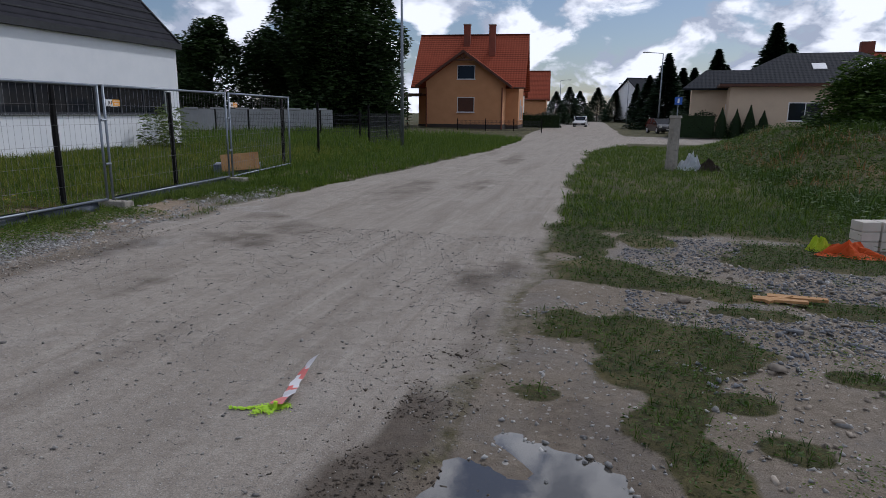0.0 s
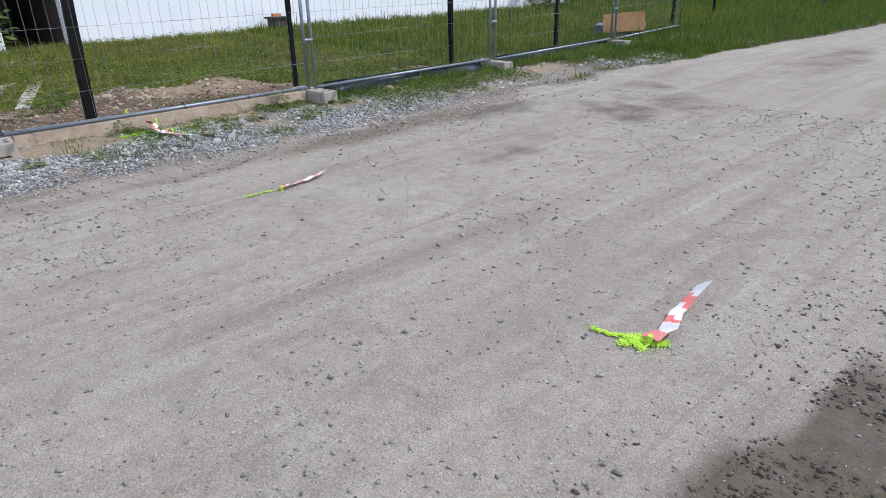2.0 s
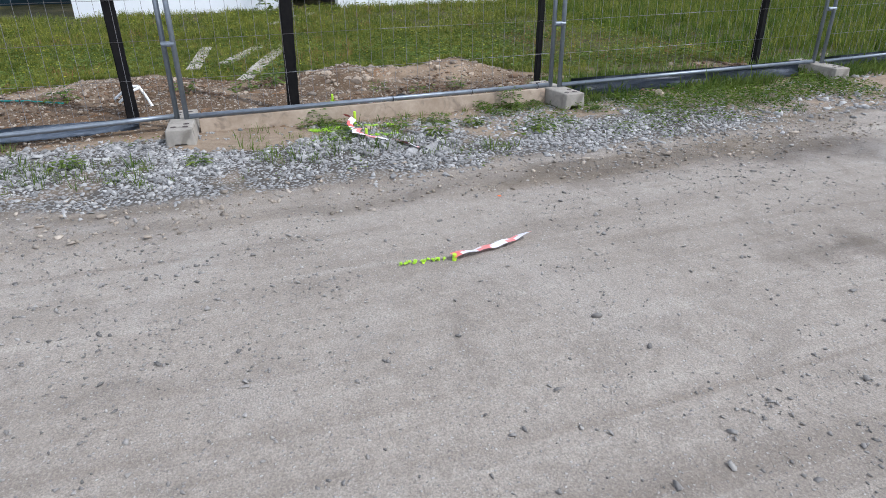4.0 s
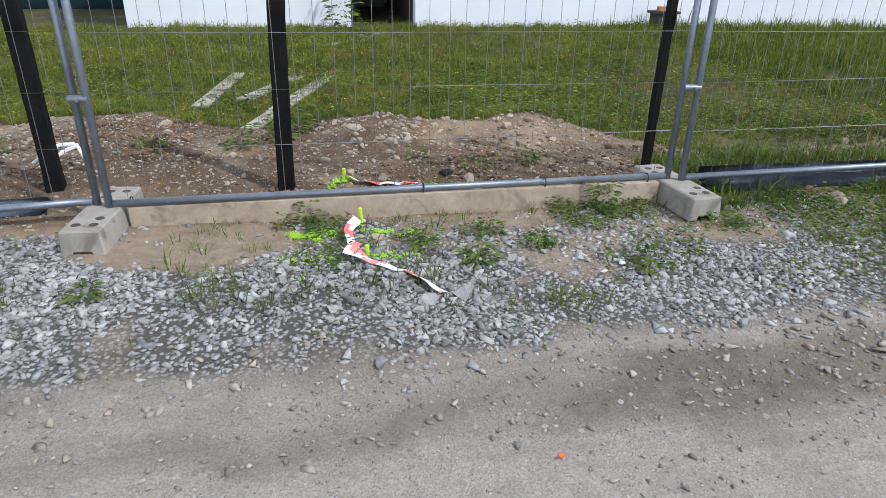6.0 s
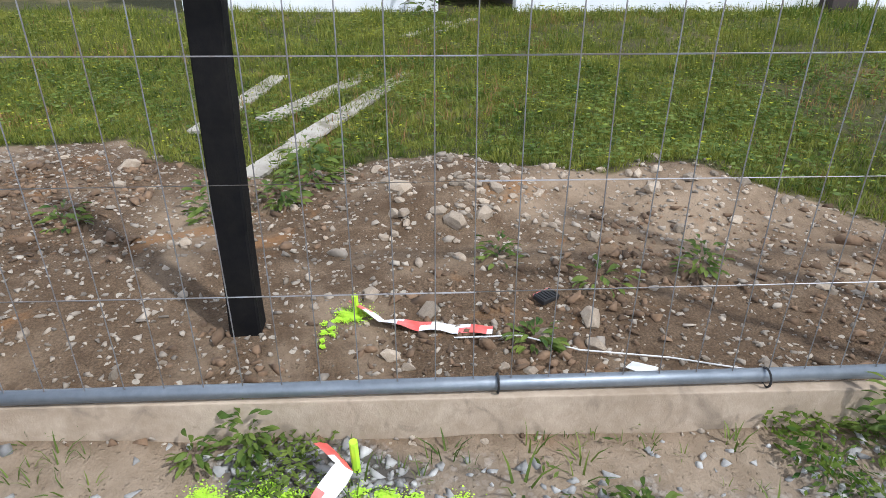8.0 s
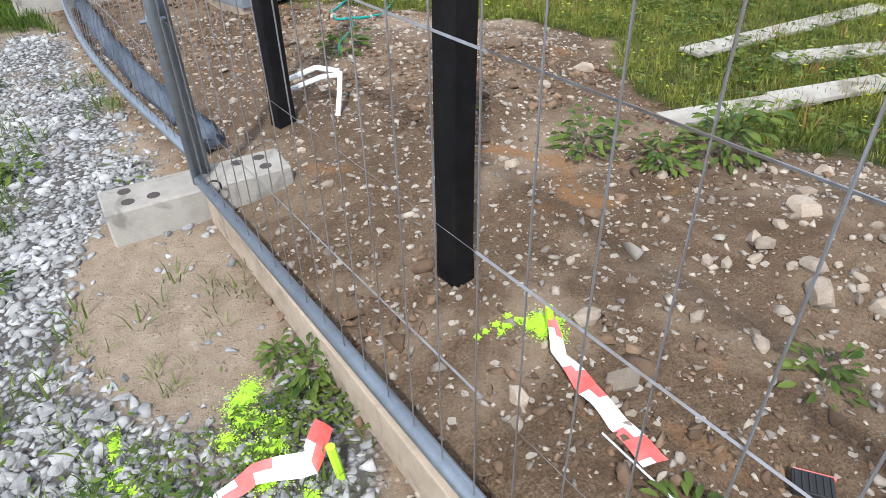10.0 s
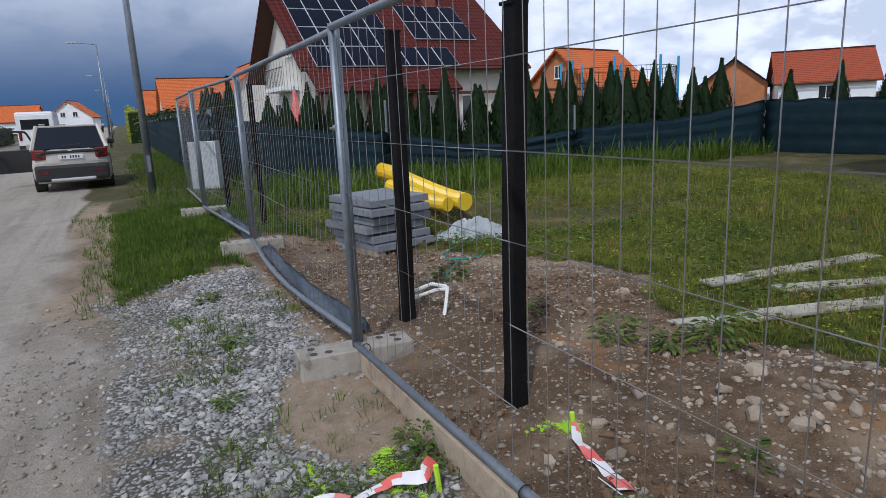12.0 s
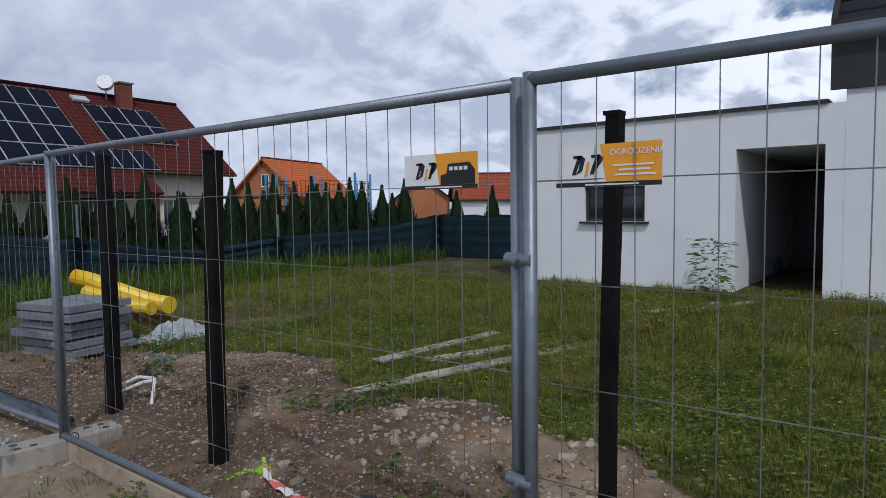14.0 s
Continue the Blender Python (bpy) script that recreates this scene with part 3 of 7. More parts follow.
def roof_slab(name, pts, thick, mat, parent):
    """A sloping roof plane: four corners pushed down by its thickness."""
    bm = bmesh.new()
    a = [bm.verts.new(p) for p in pts]
    n = (Vector(pts[1]) - Vector(pts[0])).cross(Vector(pts[2]) - Vector(pts[0])).normalized()
    if n.z < 0:
        n = -n
    b = [bm.verts.new(Vector(p) - n * thick) for p in pts]
    bm.faces.new(a)
    bm.faces.new(b[::-1])
    for i in range(len(pts)):
        j = (i + 1) % len(pts)
        bm.faces.new((a[j], a[i], b[i], b[j]))
    bmesh.ops.recalc_face_normals(bm, faces=bm.faces)
    ob = part(name, bm, mat, parent)
    slab_uv(ob)
    return ob


def window(parent, m, w, h, frame_mat="white_frame", bars=1, glass="dark_glass", sill=True, name="window"):
    """A window in the plane x-z of m, its outside towards -y: frame, panes and sill."""
    bm = bmesh.new()
    t = 0.06
    box(bm, -w / 2, w / 2, -0.03, 0.05, h - t, h)
    box(bm, -w / 2, w / 2, -0.03, 0.05, 0, t)
    for x in [-w / 2 + t / 2, w / 2 - t / 2] + [-w / 2 + w * (k + 1) / (bars + 1) for k in range(bars)]:
        box(bm, x - t / 2, x + t / 2, -0.028, 0.048, t, h - t)
    fr = part(name, bm, frame_mat, parent, m=m)
    for k in range(bars + 1):
        x0, x1 = -w / 2 + w * k / (bars + 1) + t / 2, -w / 2 + w * (k + 1) / (bars + 1) - t / 2
        part("pane", boxed(x0, x1, 0.0, 0.02, t, h - t), glass, fr)
    if sill:
        part("sill", boxed(-w / 2 - 0.06, w / 2 + 0.06, -0.12, 0.0, -0.05, -0.004), frame_mat, fr)
    return fr


def gable_house(name, m, L, W, eave, ridge, wall, roof, label, over=0.5, wins=(), chim=(), plinth=True, gable_over=None, frame="white_frame"):
    """A house with its ridge along local x; local -y is one eave side. wins: (side, along, z, w, h) with side s, n, e or w."""
    h = thing(name, m, label, "house")
    go = over if gable_over is None else gable_over
    body = prism([(-W / 2, 0.0), (W / 2, 0.0), (W / 2, eave), (0, ridge - 0.12), (-W / 2, eave)], L, "x", -L / 2)
    part("wall", body, wall, h)
    k = (ridge - eave) / (W / 2)
    e = eave - over * k
    for s in (-1, 1):
        roof_slab("roof", [(-L / 2 - go, 0, ridge + 0.12), (L / 2 + go, 0, ridge + 0.12), (L / 2 + go, s * (W / 2 + over), e + 0.12), (-L / 2 - go, s * (W / 2 + over), e + 0.12)], 0.16, roof, h)
        part("gutter", rodded((-L / 2 - go, s * (W / 2 + over + 0.05), e), (L / 2 + go, s * (W / 2 + over + 0.05), e), 0.07, 8), "brown_wood", h)
    part("ridge_cap", rodded((-L / 2 - go, 0, ridge + 0.13), (L / 2 + go, 0, ridge + 0.13), 0.11, 8), roof, h)
    if plinth:
        part("plinth", boxed(-L / 2 - 0.03, L / 2 + 0.03, -W / 2 - 0.03, W / 2 + 0.03, 0, 0.4), "dark_plinth_and_shade", h)
    for side, along, z, w, hh in wins:
        pm = {"s": pose(along, -W / 2 - 0.02, z), "n": pose(along, W / 2 + 0.02, z, 0, 0, 180), "e": pose(L / 2 + 0.02, along, z, 0, 0, 90), "w": pose(-L / 2 - 0.02, along, z, 0, 0, -90)}[side]
        window(h, pm, w, hh, frame)
    for cx, cy, top in chim:
        c = part("chimney", boxed(cx - 0.35, cx + 0.35, cy - 0.3, cy + 0.3, eave, top), "chimney_brick", h)
        part("cap", boxed(cx - 0.42, cx + 0.42, cy - 0.37, cy + 0.37, top, top + 0.08), "concrete", c)
    return h

# ---- the white house behind the fence ----


def white_house():
    X, Z0 = -17.5, 0.05
    h = thing("modern_house", pose(0, 0, 0), "white rendered house under construction with dark metal roof", "house")
    # main body with pitched roof: ridge along y
    y0, y1, W, eave, ridge = 5.45, 23.7, 9.0, 4.05, 8.6
    wins = [(11.9, 22.9, 1.45, 1.02), (7.0, 8.65, 1.45, 1.02)]
    # street wall in pieces round its openings
    cuts = sorted([(7.0, 8.65), (11.9, 22.9)])
    at = y0
    for a, b in cuts:
        part("street_wall", boxed(X - 0.35, X, at, a, Z0, eave), "white_render", h)
        part("street_wall", boxed(X - 0.35, X, a, b, Z0, 1.45), "white_render", h)
        part("street_wall", boxed(X - 0.35, X, a, b, 2.47, eave), "white_render", h)
        at = b
    part("street_wall", boxed(X - 0.35, X, at, y1, Z0, eave), "white_render", h)
    for yy in (y0, y1 - 0.35):
        part("gable_wall", prism([(X - 0.353, Z0), (X - W, Z0), (X - W, eave), (X - W / 2, ridge - 0.2), (X - 0.353, eave + 0.3)], 0.35, "y", yy), "white_render", h)
    part("rear_wall", boxed(X - W - 0.02, X - W + 0.3, y0 + 0.36, y1 - 0.36, Z0, eave), "white_render", h)
    part("inner_floor", boxed(X - W + 0.4, X - 0.4, y0 + 0.4, y1 - 0.4, 0.0, 0.22), "concrete", h)
    k = (ridge - eave) / (W / 2)
    for s in (1, -1):
        ex = X - W / 2 + s * (W / 2 + 0.12)
        e = eave - 0.12 * k + 0.30
        roof_slab("roof", [(X - W / 2, y0 - 0.12, ridge + 0.25), (X - W / 2, y1 + 0.12, ridge + 0.25), (ex, y1 + 0.12, e), (ex, y0 - 0.12, e)], 0.28, "roof_dark", h)
        # raised courses of the metal covering
        bm = bmesh.new()
        n = 11
        for i in range(1, n):
            t = i / n
            cx, cz = X - W / 2 + (ex - X + W / 2) * t, ridge + 0.25 + (e - ridge - 0.25) * t
            box(bm, cx - 0.05, cx + 0.05, y0 - 0.10, y1 + 0.10, cz - 0.02, cz + 0.035, m=None)
        part("roof_course", bm, "dark_metal", h)
    for yy in (y0 - 0.2, y1 + 0.12):
        part("verge_board", prism([(X + 0.16, eave - 0.02), (X + 0.16, eave + 0.24), (X - W / 2, ridge + 0.32), (X - W / 2, ridge - 0.02)], 0.08, "y", yy), "dark_metal", h)
    part("dark_cladding", boxed(X + 0.003, X + 0.05, y0 - 0.2, 6.9, 3.28, eave - 0.03), "dark_metal", h)
    part("eave_fascia", boxed(X + 0.03, X + 0.2, y0 - 0.12, y1 + 0.12, eave - 0.02, eave + 0.2), "dark_metal", h)
    for a, b in cuts:
        w = b - a
        window(h, pose(X - 0.10, (a + b) / 2, 1.45, 0, 0, 90), w, 1.02, "dark_frame", bars=max(1, int(w / 1.3)), name="ribbon_window" if w > 3 else "window", sill=False)
        part("sill", boxed(X - 0.1, X + 0.06, a - 0.05, b + 0.05, 1.41, 1.446), "dark_metal", h)
    # flat-roofed wing with the porch
    a0, top = -0.1, 3.1
    d0, d1, dt = 3.95, 5.2, 2.5
    w0, w1, wb, wt = 1.3, 2.45, 1.33, 1.97
    part("wing_wall", boxed(X - 0.35, X - 0.002, a0, w0, Z0, top), "white_render", h)
    part("wing_wall", boxed(X - 0.35, X - 0.002, w0, w1, Z0, wb), "white_render", h)
    part("wing_wall", boxed(X - 0.35, X - 0.002, w0, w1, wt, top), "white_render", h)
    part("wing_wall", boxed(X - 0.35, X - 0.002, w1, d0, Z0, top), "white_render", h)
    part("wing_wall", boxed(X - 0.35, X - 0.002, d0, d1, dt, top), "white_render", h)
    part("wing_wall", boxed(X - 0.35, X - 0.002, d1, y0 - 0.003, Z0, top), "white_render", h)
    part("wing_side_wall", boxed(X - 6.5, X - 0.353, a0, a0 + 0.35, Z0, top), "white_render", h)
    part("wing_back_wall", boxed(X - 6.8, X - 6.5, a0, y0, Z0, top), "white_render", h)
    part("wing_roof", boxed(X - 6.9, X + 0.04, a0 - 0.04, y0 - 0.22, top, top + 0.06), "dark_metal", h)
    window(h, pose(X - 0.10, (w0 + w1) / 2, wb, 0, 0, 90), w1 - w0, wt - wb, "dark_frame", bars=1, sill=False)
    part("sill", boxed(X - 0.1, X + 0.08, w0 - 0.08, w1 + 0.08, wb - 0.04, wb - 0.003), "dark_metal", h)
    # porch recess
    part("porch_side", boxed(X - 5.2, X - 0.353, d0 - 0.2, d0, Z0, dt + 0.2), "white_render", h)
    # this side is coloured dark to stand for the shade inside the recess
    part("porch_side", boxed(X - 5.2, X - 0.353, d1, d1 + 0.2, Z0, dt + 0.2), "dark_plinth_and_shade", h)
    part("porch_ceiling", boxed(X - 5.2, X - 0.353, d0, d1, dt, dt + 0.15), "white_render", h)
    part("porch_floor", boxed(X - 5.2, X + 0.25, d0 - 0.1, d1 + 0.1, 0.0, 0.12), "concrete", h)
    part("door", boxed(X - 5.2, X - 5.14, d0 + 0.05, d1 - 0.05, 0.13, dt - 0.05), "dark_frame", h)


white_house()

# ---- houses along the street ----
solar = gable_house("solar_house", pose(-20.85, -29.7, 0, 0, 0, 2), 11.0, 9.4, 4.3, 7.95, "cream_render", "roof_maroon",
                    "white house with maroon tiled roof carrying solar panels", over=0.9, wins=[("n", -3.1, 0.9, 1.2, 1.4), ("n", 1.0, 0.2, 2.0, 2.2), ("e", 0.9, 4.6, 1.0, 1.6), ("e", -2.2, 0.9, 1.4, 1.4)], chim=[(-2.85, 0.7, 8.7)], gable_over=0.9)


def solar_panels():
    W2, eave, ridge = 4.7, 4.3, 7.95
    k = (ridge - eave) / W2
    slope = math.atan(k)
    def module(px, s):
        # s: metres down the slope from the ridge
        y, z = s * math.cos(slope), ridge + 0.12 - s * math.sin(slope)
        base = pose(px, y, z + 0.09, -math.degrees(slope), 0, 0)
        fr = part("solar_panel", boxed(-0.46, 0.46, -0.83, 0.83, 0, 0.04), "solar_rim", solar, m=base)
        part("cell_sheet", boxed(-0.438, 0.438, -0.805, 0.805, 0.0402, 0.046), "solar_cell", fr)
    for r in range(3):
        for c in range(5):
            module(5.2 - c * 0.945, 1.35 + r * 1.7)
    for c in range(8):
        module(5.2 - c * 0.945, 1.35 + 3 * 1.7 - 0.001)
    for r in range(2):
        for c in range(4):
            module(-0.82 - c * 0.945, 2.3 + r * 1.7)
    part("dish", rodded((-1.95, 0.6, 8.6), (-1.8, 0.8, 8.68), 0.42, 16, 0.40), "white_frame", solar)
    part("dish_mast", rodded((-2.05, 0.4, 7.6), (-2.0, 0.5, 8.7), 0.03), "galvanised", solar)
    rail = bmesh.new()
    for i in range(13):
        rod(rail, (6.3, -1.6 + i * 0.3, 3.1), (6.3, -1.6 + i * 0.3, 4.0), 0.012, 6)
    rod(rail, (6.3, -1.7, 4.0), (6.3, 2.1, 4.0), 0.025)
    part("balcony_rail", rail, "dark_metal", solar)
    part("balcony", boxed(5.2, 6.4, -1.8, 2.2, 2.85, 3.05), "white_render", solar)
    part("skylight", boxed(-0.4, 0.4, -0.06, 0.06, 0, 0.6, m=pose(-0.5, 1.0, 7.45, 60, 0, 0)), "solar_rim", solar)
    roof_slab("porch_roof", [(-1.1, 5.55, 3.72), (6.15, 5.55, 3.72), (6.15, 7.3, 2.55), (-1.1, 7.3, 2.55)], 0.14, "roof_maroon", solar)
    for x in (-0.9, 1.4, 3.7, 6.0):
        part("porch_post", boxed(x - 0.09, x + 0.09, 6.9, 7.08, 0, 2.7), "brown_wood", solar)
    for s in (-1, 1):
        roof_slab("soffit", [(-6.36, 0, ridge - 0.10), (6.36, 0, ridge - 0.10), (6.36, s * 5.55, ridge - 0.10 - 5.55 * k), (-6.36, s * 5.55, ridge - 0.10 - 5.55 * k)], 0.03, "brown_wood", solar)
    # wooden carport by the garden side
    car = bmesh.new()
    for i in range(6):
        rod(car, (-6.4 - i * 1.0, 5.6, 0), (-6.4 - i * 1.0, 5.6, 2.3), 0.07, 6)
    box(car, -11.6, 1.0, 5.5, 5.7, 2.3, 2.45)
    part("pergola", car, "brown_wood", solar)


solar_panels()
gable_house("brick_house", pose(-50, -47, 0, 0, 0, 15), 9.5, 8.0, 3.2, 6.7, "raw_brick", "roof_orange", "unfinished orange brick house with orange tiled roof", wins=[("e", 0, 4.0, 0.9, 1.2)], plinth=False)
gable_house("red_roof_house", pose(-74.5, -38.8, 0, 0, 0, -48), 8.6, 8.5, 2.9, 5.9, "white_render", "roof_brown_red", "white bungalow with red tiled gable roof", wins=[("n", 0, 1.0, 1.4, 1.3)])
gable_house("grey_roof_house", pose(-73, -48.5, 0, 0, 0, 40), 9, 7, 3.0, 5.7, "raw_brick", "roof_grey", "brick house with grey tiled gable roof")
gable_house("orange_roof_house", pose(-22.5, -80, 0, 0, 0, 92), 11, 9, 3.6, 8.2, "cream_render", "roof_orange", "cream house with steep orange tiled roof", wins=[("w", 0, 4.5, 1, 1.2)])
gable_house("orange_roof_house", pose(-19, -106, 0, 0, 0, 2), 11, 9, 3.6, 8.2, "cream_render", "roof_orange", "cream house with orange tiled roof", wins=[("e", 0, 4.5, 1, 1.2)])
gable_house("orange_roof_house", pose(-17, -132, 0, 0, 0, 5), 11, 9, 3.4, 7.6, "white_render", "roof_orange", "white house with orange tiled roof")
gable_house("white_gable_house", pose(3.7, -200, 0, 0, 0, 80), 10, 11, 4.2, 8.4, "white_render", "roof_orange", "white house with orange tiled roof and gable windows", wins=[("e", -1.5, 4.2, 1.2, 1.3), ("e", 1.5, 4.2, 1.2, 1.3), ("e", -2, 1.0, 1.6, 1.4)])
gable_house("white_gable_house", pose(17, -205, 0, 0, 0, 170), 10, 10, 3.8, 7.8, "white_render", "roof_orange", "white house with orange tiled roof", wins=[("n", 1, 1, 1.4, 1.4)])
gable_house("red_gable_house", pose(33, -170, 0, 0, 0, 150), 11, 10, 4.0, 8.0, "cream_render", "roof_brown_red", "cream house with dark red roof", wins=[("n", 1, 1, 1.4, 1.4)])

# ---- north end ----


def orange_house():
    h = gable_house("orange_house", pose(-15.1, 73.0, 0, 0, 0, 4), 10.8, 9.0, 5.0, 10.0, "orange_render", "roof_brown_red", "orange rendered house with red tiled roof",
                    over=0.7, wins=[("e", 1.5, 1.0, 1.3, 1.5), ("e", -1.5, 1.0, 1.0, 2.1)], chim=[(-0.7, -0.9, 11.1), (2.2, -1.9, 10.9)])
    # projecting gable towards the street's near end
    W, y0, y1, eave, ridge, cx = 7.9, -8.2, -1.0, 4.85, 7.65, 0.1
    part("gable_wall", prism([(cx - W / 2, 0), (cx + W / 2, 0), (cx + W / 2, eave), (cx, ridge - 0.15), (cx - W / 2, eave)], y1 - y0, "y", y0), "orange_render", h)
    k = (ridge - eave) / (W / 2)
    for s in (-1, 1):
        roof_slab("gable_roof", [(cx, y0 - 0.9, ridge + 0.12), (cx, y1, ridge + 0.12), (cx + s * (W / 2 + 0.9), y1, eave - 0.9 * k + 0.12), (cx + s * (W / 2 + 0.9), y0 - 0.9, eave - 0.9 * k + 0.12)], 0.2, "roof_brown_red", h)
        part("barge_board", prism([(cx, ridge + 0.1), (cx, ridge - 0.2), (cx + s * (W / 2 + 0.92), eave - 0.9 * k - 0.2), (cx + s * (W / 2 + 0.92), eave - 0.9 * k + 0.1)], 0.08, "y", y0 - 0.99), "brown_wood", h)
        x = cx + s * (W / 2 - 0.08)
        part("downpipe", rodded((x, y0 - 0.1, 0), (x, y0 - 0.1, eave - 0.7), 0.06), "chimney_brick", h)
    tr = bmesh.new()
    box(tr, cx - 1.0, cx + 1.0, y0 - 0.97, y0 - 0.85, ridge - 0.95, ridge - 0.8)
    for dx in (-0.45, 0, 0.45):
        rod(tr, (cx, y0 - 0.9, ridge - 0.9), (cx + dx, y0 - 0.9, ridge - 0.3), 0.05, 6)
    part("gable_truss", tr, "brown_wood", h)
    window(h, pose(cx + 0.2, y0 - 0.02, 4.95), 1.8, 1.35, bars=0)
    window(h, pose(cx + 0.2, y0 - 0.02, 1.7), 1.75, 1.5, bars=0, glass="brown_wood")
    part("gable_plinth", boxed(cx - W / 2 - 0.04, cx + W / 2 + 0.04, y0 - 0.04, y1, 0, 0.5), "dark_plinth_and_shade", h)
    part("porch_roof", boxed(-7.6, -4.6, -6.5, -1.5, 3.4, 3.6), "brown_wood", h)
    part("porch_post", boxed(-7.4, -7.25, -6.4, -6.25, 0, 3.4), "brown_wood", h)
    part("porch_post", boxed(-7.4, -7.25, -1.8, -1.65, 0, 3.4), "brown_wood", h)


orange_house()
gable_house("row_house", pose(-18.4, 96, 0, 0, 0, 4), 12, 8.5, 4.6, 9.2, "cream_render", "roof_brown_red", "cream house with red tiled roof", wins=[("e", 1, 1, 1.2, 1.4)])
gable_house("row_house", pose(-17.2, 122, 0, 0, 0, 4), 12, 8.5, 4.6, 9.2, "orange_render", "roof_brown_red", "orange house with red tiled roof")
gable_house("villa", pose(10, 150, 0, 0, 0, 30), 14, 10, 6.2, 9.2, "white_render", "roof_grey", "white two-storey villa with grey roof", wins=[("s", -3, 3.6, 2, 1.8), ("s", 2, 3.6, 2, 1.8)])
gable_house("dark_roof_house", pose(17, 128, 0, 0, 0, 95), 11, 10, 3.2, 9.0, "white_render", "roof_dark", "house with steep dark roof")
gable_house("hidden_house", pose(42, 108, 0, 0, 0, 20), 14, 10, 4.2, 10.5, "beige_render", "roof_brown_red", "house with red roof behind conifers", chim=[(2, 0, 11.4)])


def bungalow():
    h = thing("bungalow", pose(15.4, 56, 0, 0, 0, -6), "beige bungalow with dark grey hipped roof", "house")
    L, W, e, r, o = 13.0, 10, 3.9, 6.4, 0.8
    part("wall", boxed(-L / 2, L / 2, -W / 2, W / 2, 0, e), "beige_render", h)
    a, b = [(-L / 2 - o, -W / 2 - o, e), (L / 2 + o, -W / 2 - o, e)], [(-L / 2 - o, W / 2 + o, e), (L / 2 + o, W / 2 + o, e)]
    p, q = (-L / 2 + 4.0, 0, r), (L / 2 - 4.0, 0, r)
    roof_slab("roof", [a[0], a[1], q, p], 0.15, "roof_grey", h)
    roof_slab("roof", [b[1], b[0], p, q], 0.15, "roof_grey", h)
    roof_slab("roof", [b[0], a[0], p], 0.15, "roof_grey", h)
    roof_slab("roof", [a[1], b[1], q], 0.15, "roof_grey", h)
    part("soffit", boxed(-L / 2 - o, L / 2 + o, -W / 2 - o, W / 2 + o, e - 0.2, e - 0.02), "brown_wood", h)
    window(h, pose(-1.5, -W / 2 - 0.02, 1.3), 2.2, 1.3, bars=1)
    window(h, pose(-L / 2 - 0.02, -1, 1.1, 0, 0, -90), 1.2, 1.4)
    sl = math.degrees(math.atan((r - e) / (W / 2 + o)))
    for x in (-0.6, 2.3):
        part("skylight", boxed(-0.45, 0.45, -0.6, 0.6, 0, 0.1, m=pose(x, -2.8, r - 1.25, sl, 0, 0)), "solar_rim", h)
    part("chimney", boxed(2.6, 3.5, 0.6, 1.3, 5.0, 7.2), "chimney_brick", h)
    # low side wing
    part("wing_wall", boxed(-L / 2 - 2.6, -L / 2, -1.5, W / 2, 0, e - 0.2), "beige_render", h)
    roof_slab("wing_roof", [(-L / 2 - 3.3, -2.2, e - 0.2), (-L / 2 + 2, -2.2, e - 0.2), (-L / 2 + 2, 1.8, e + 1.4), (-L / 2 - 1.6, 1.8, e + 1.4)], 0.15, "roof_grey", h)


bungalow()

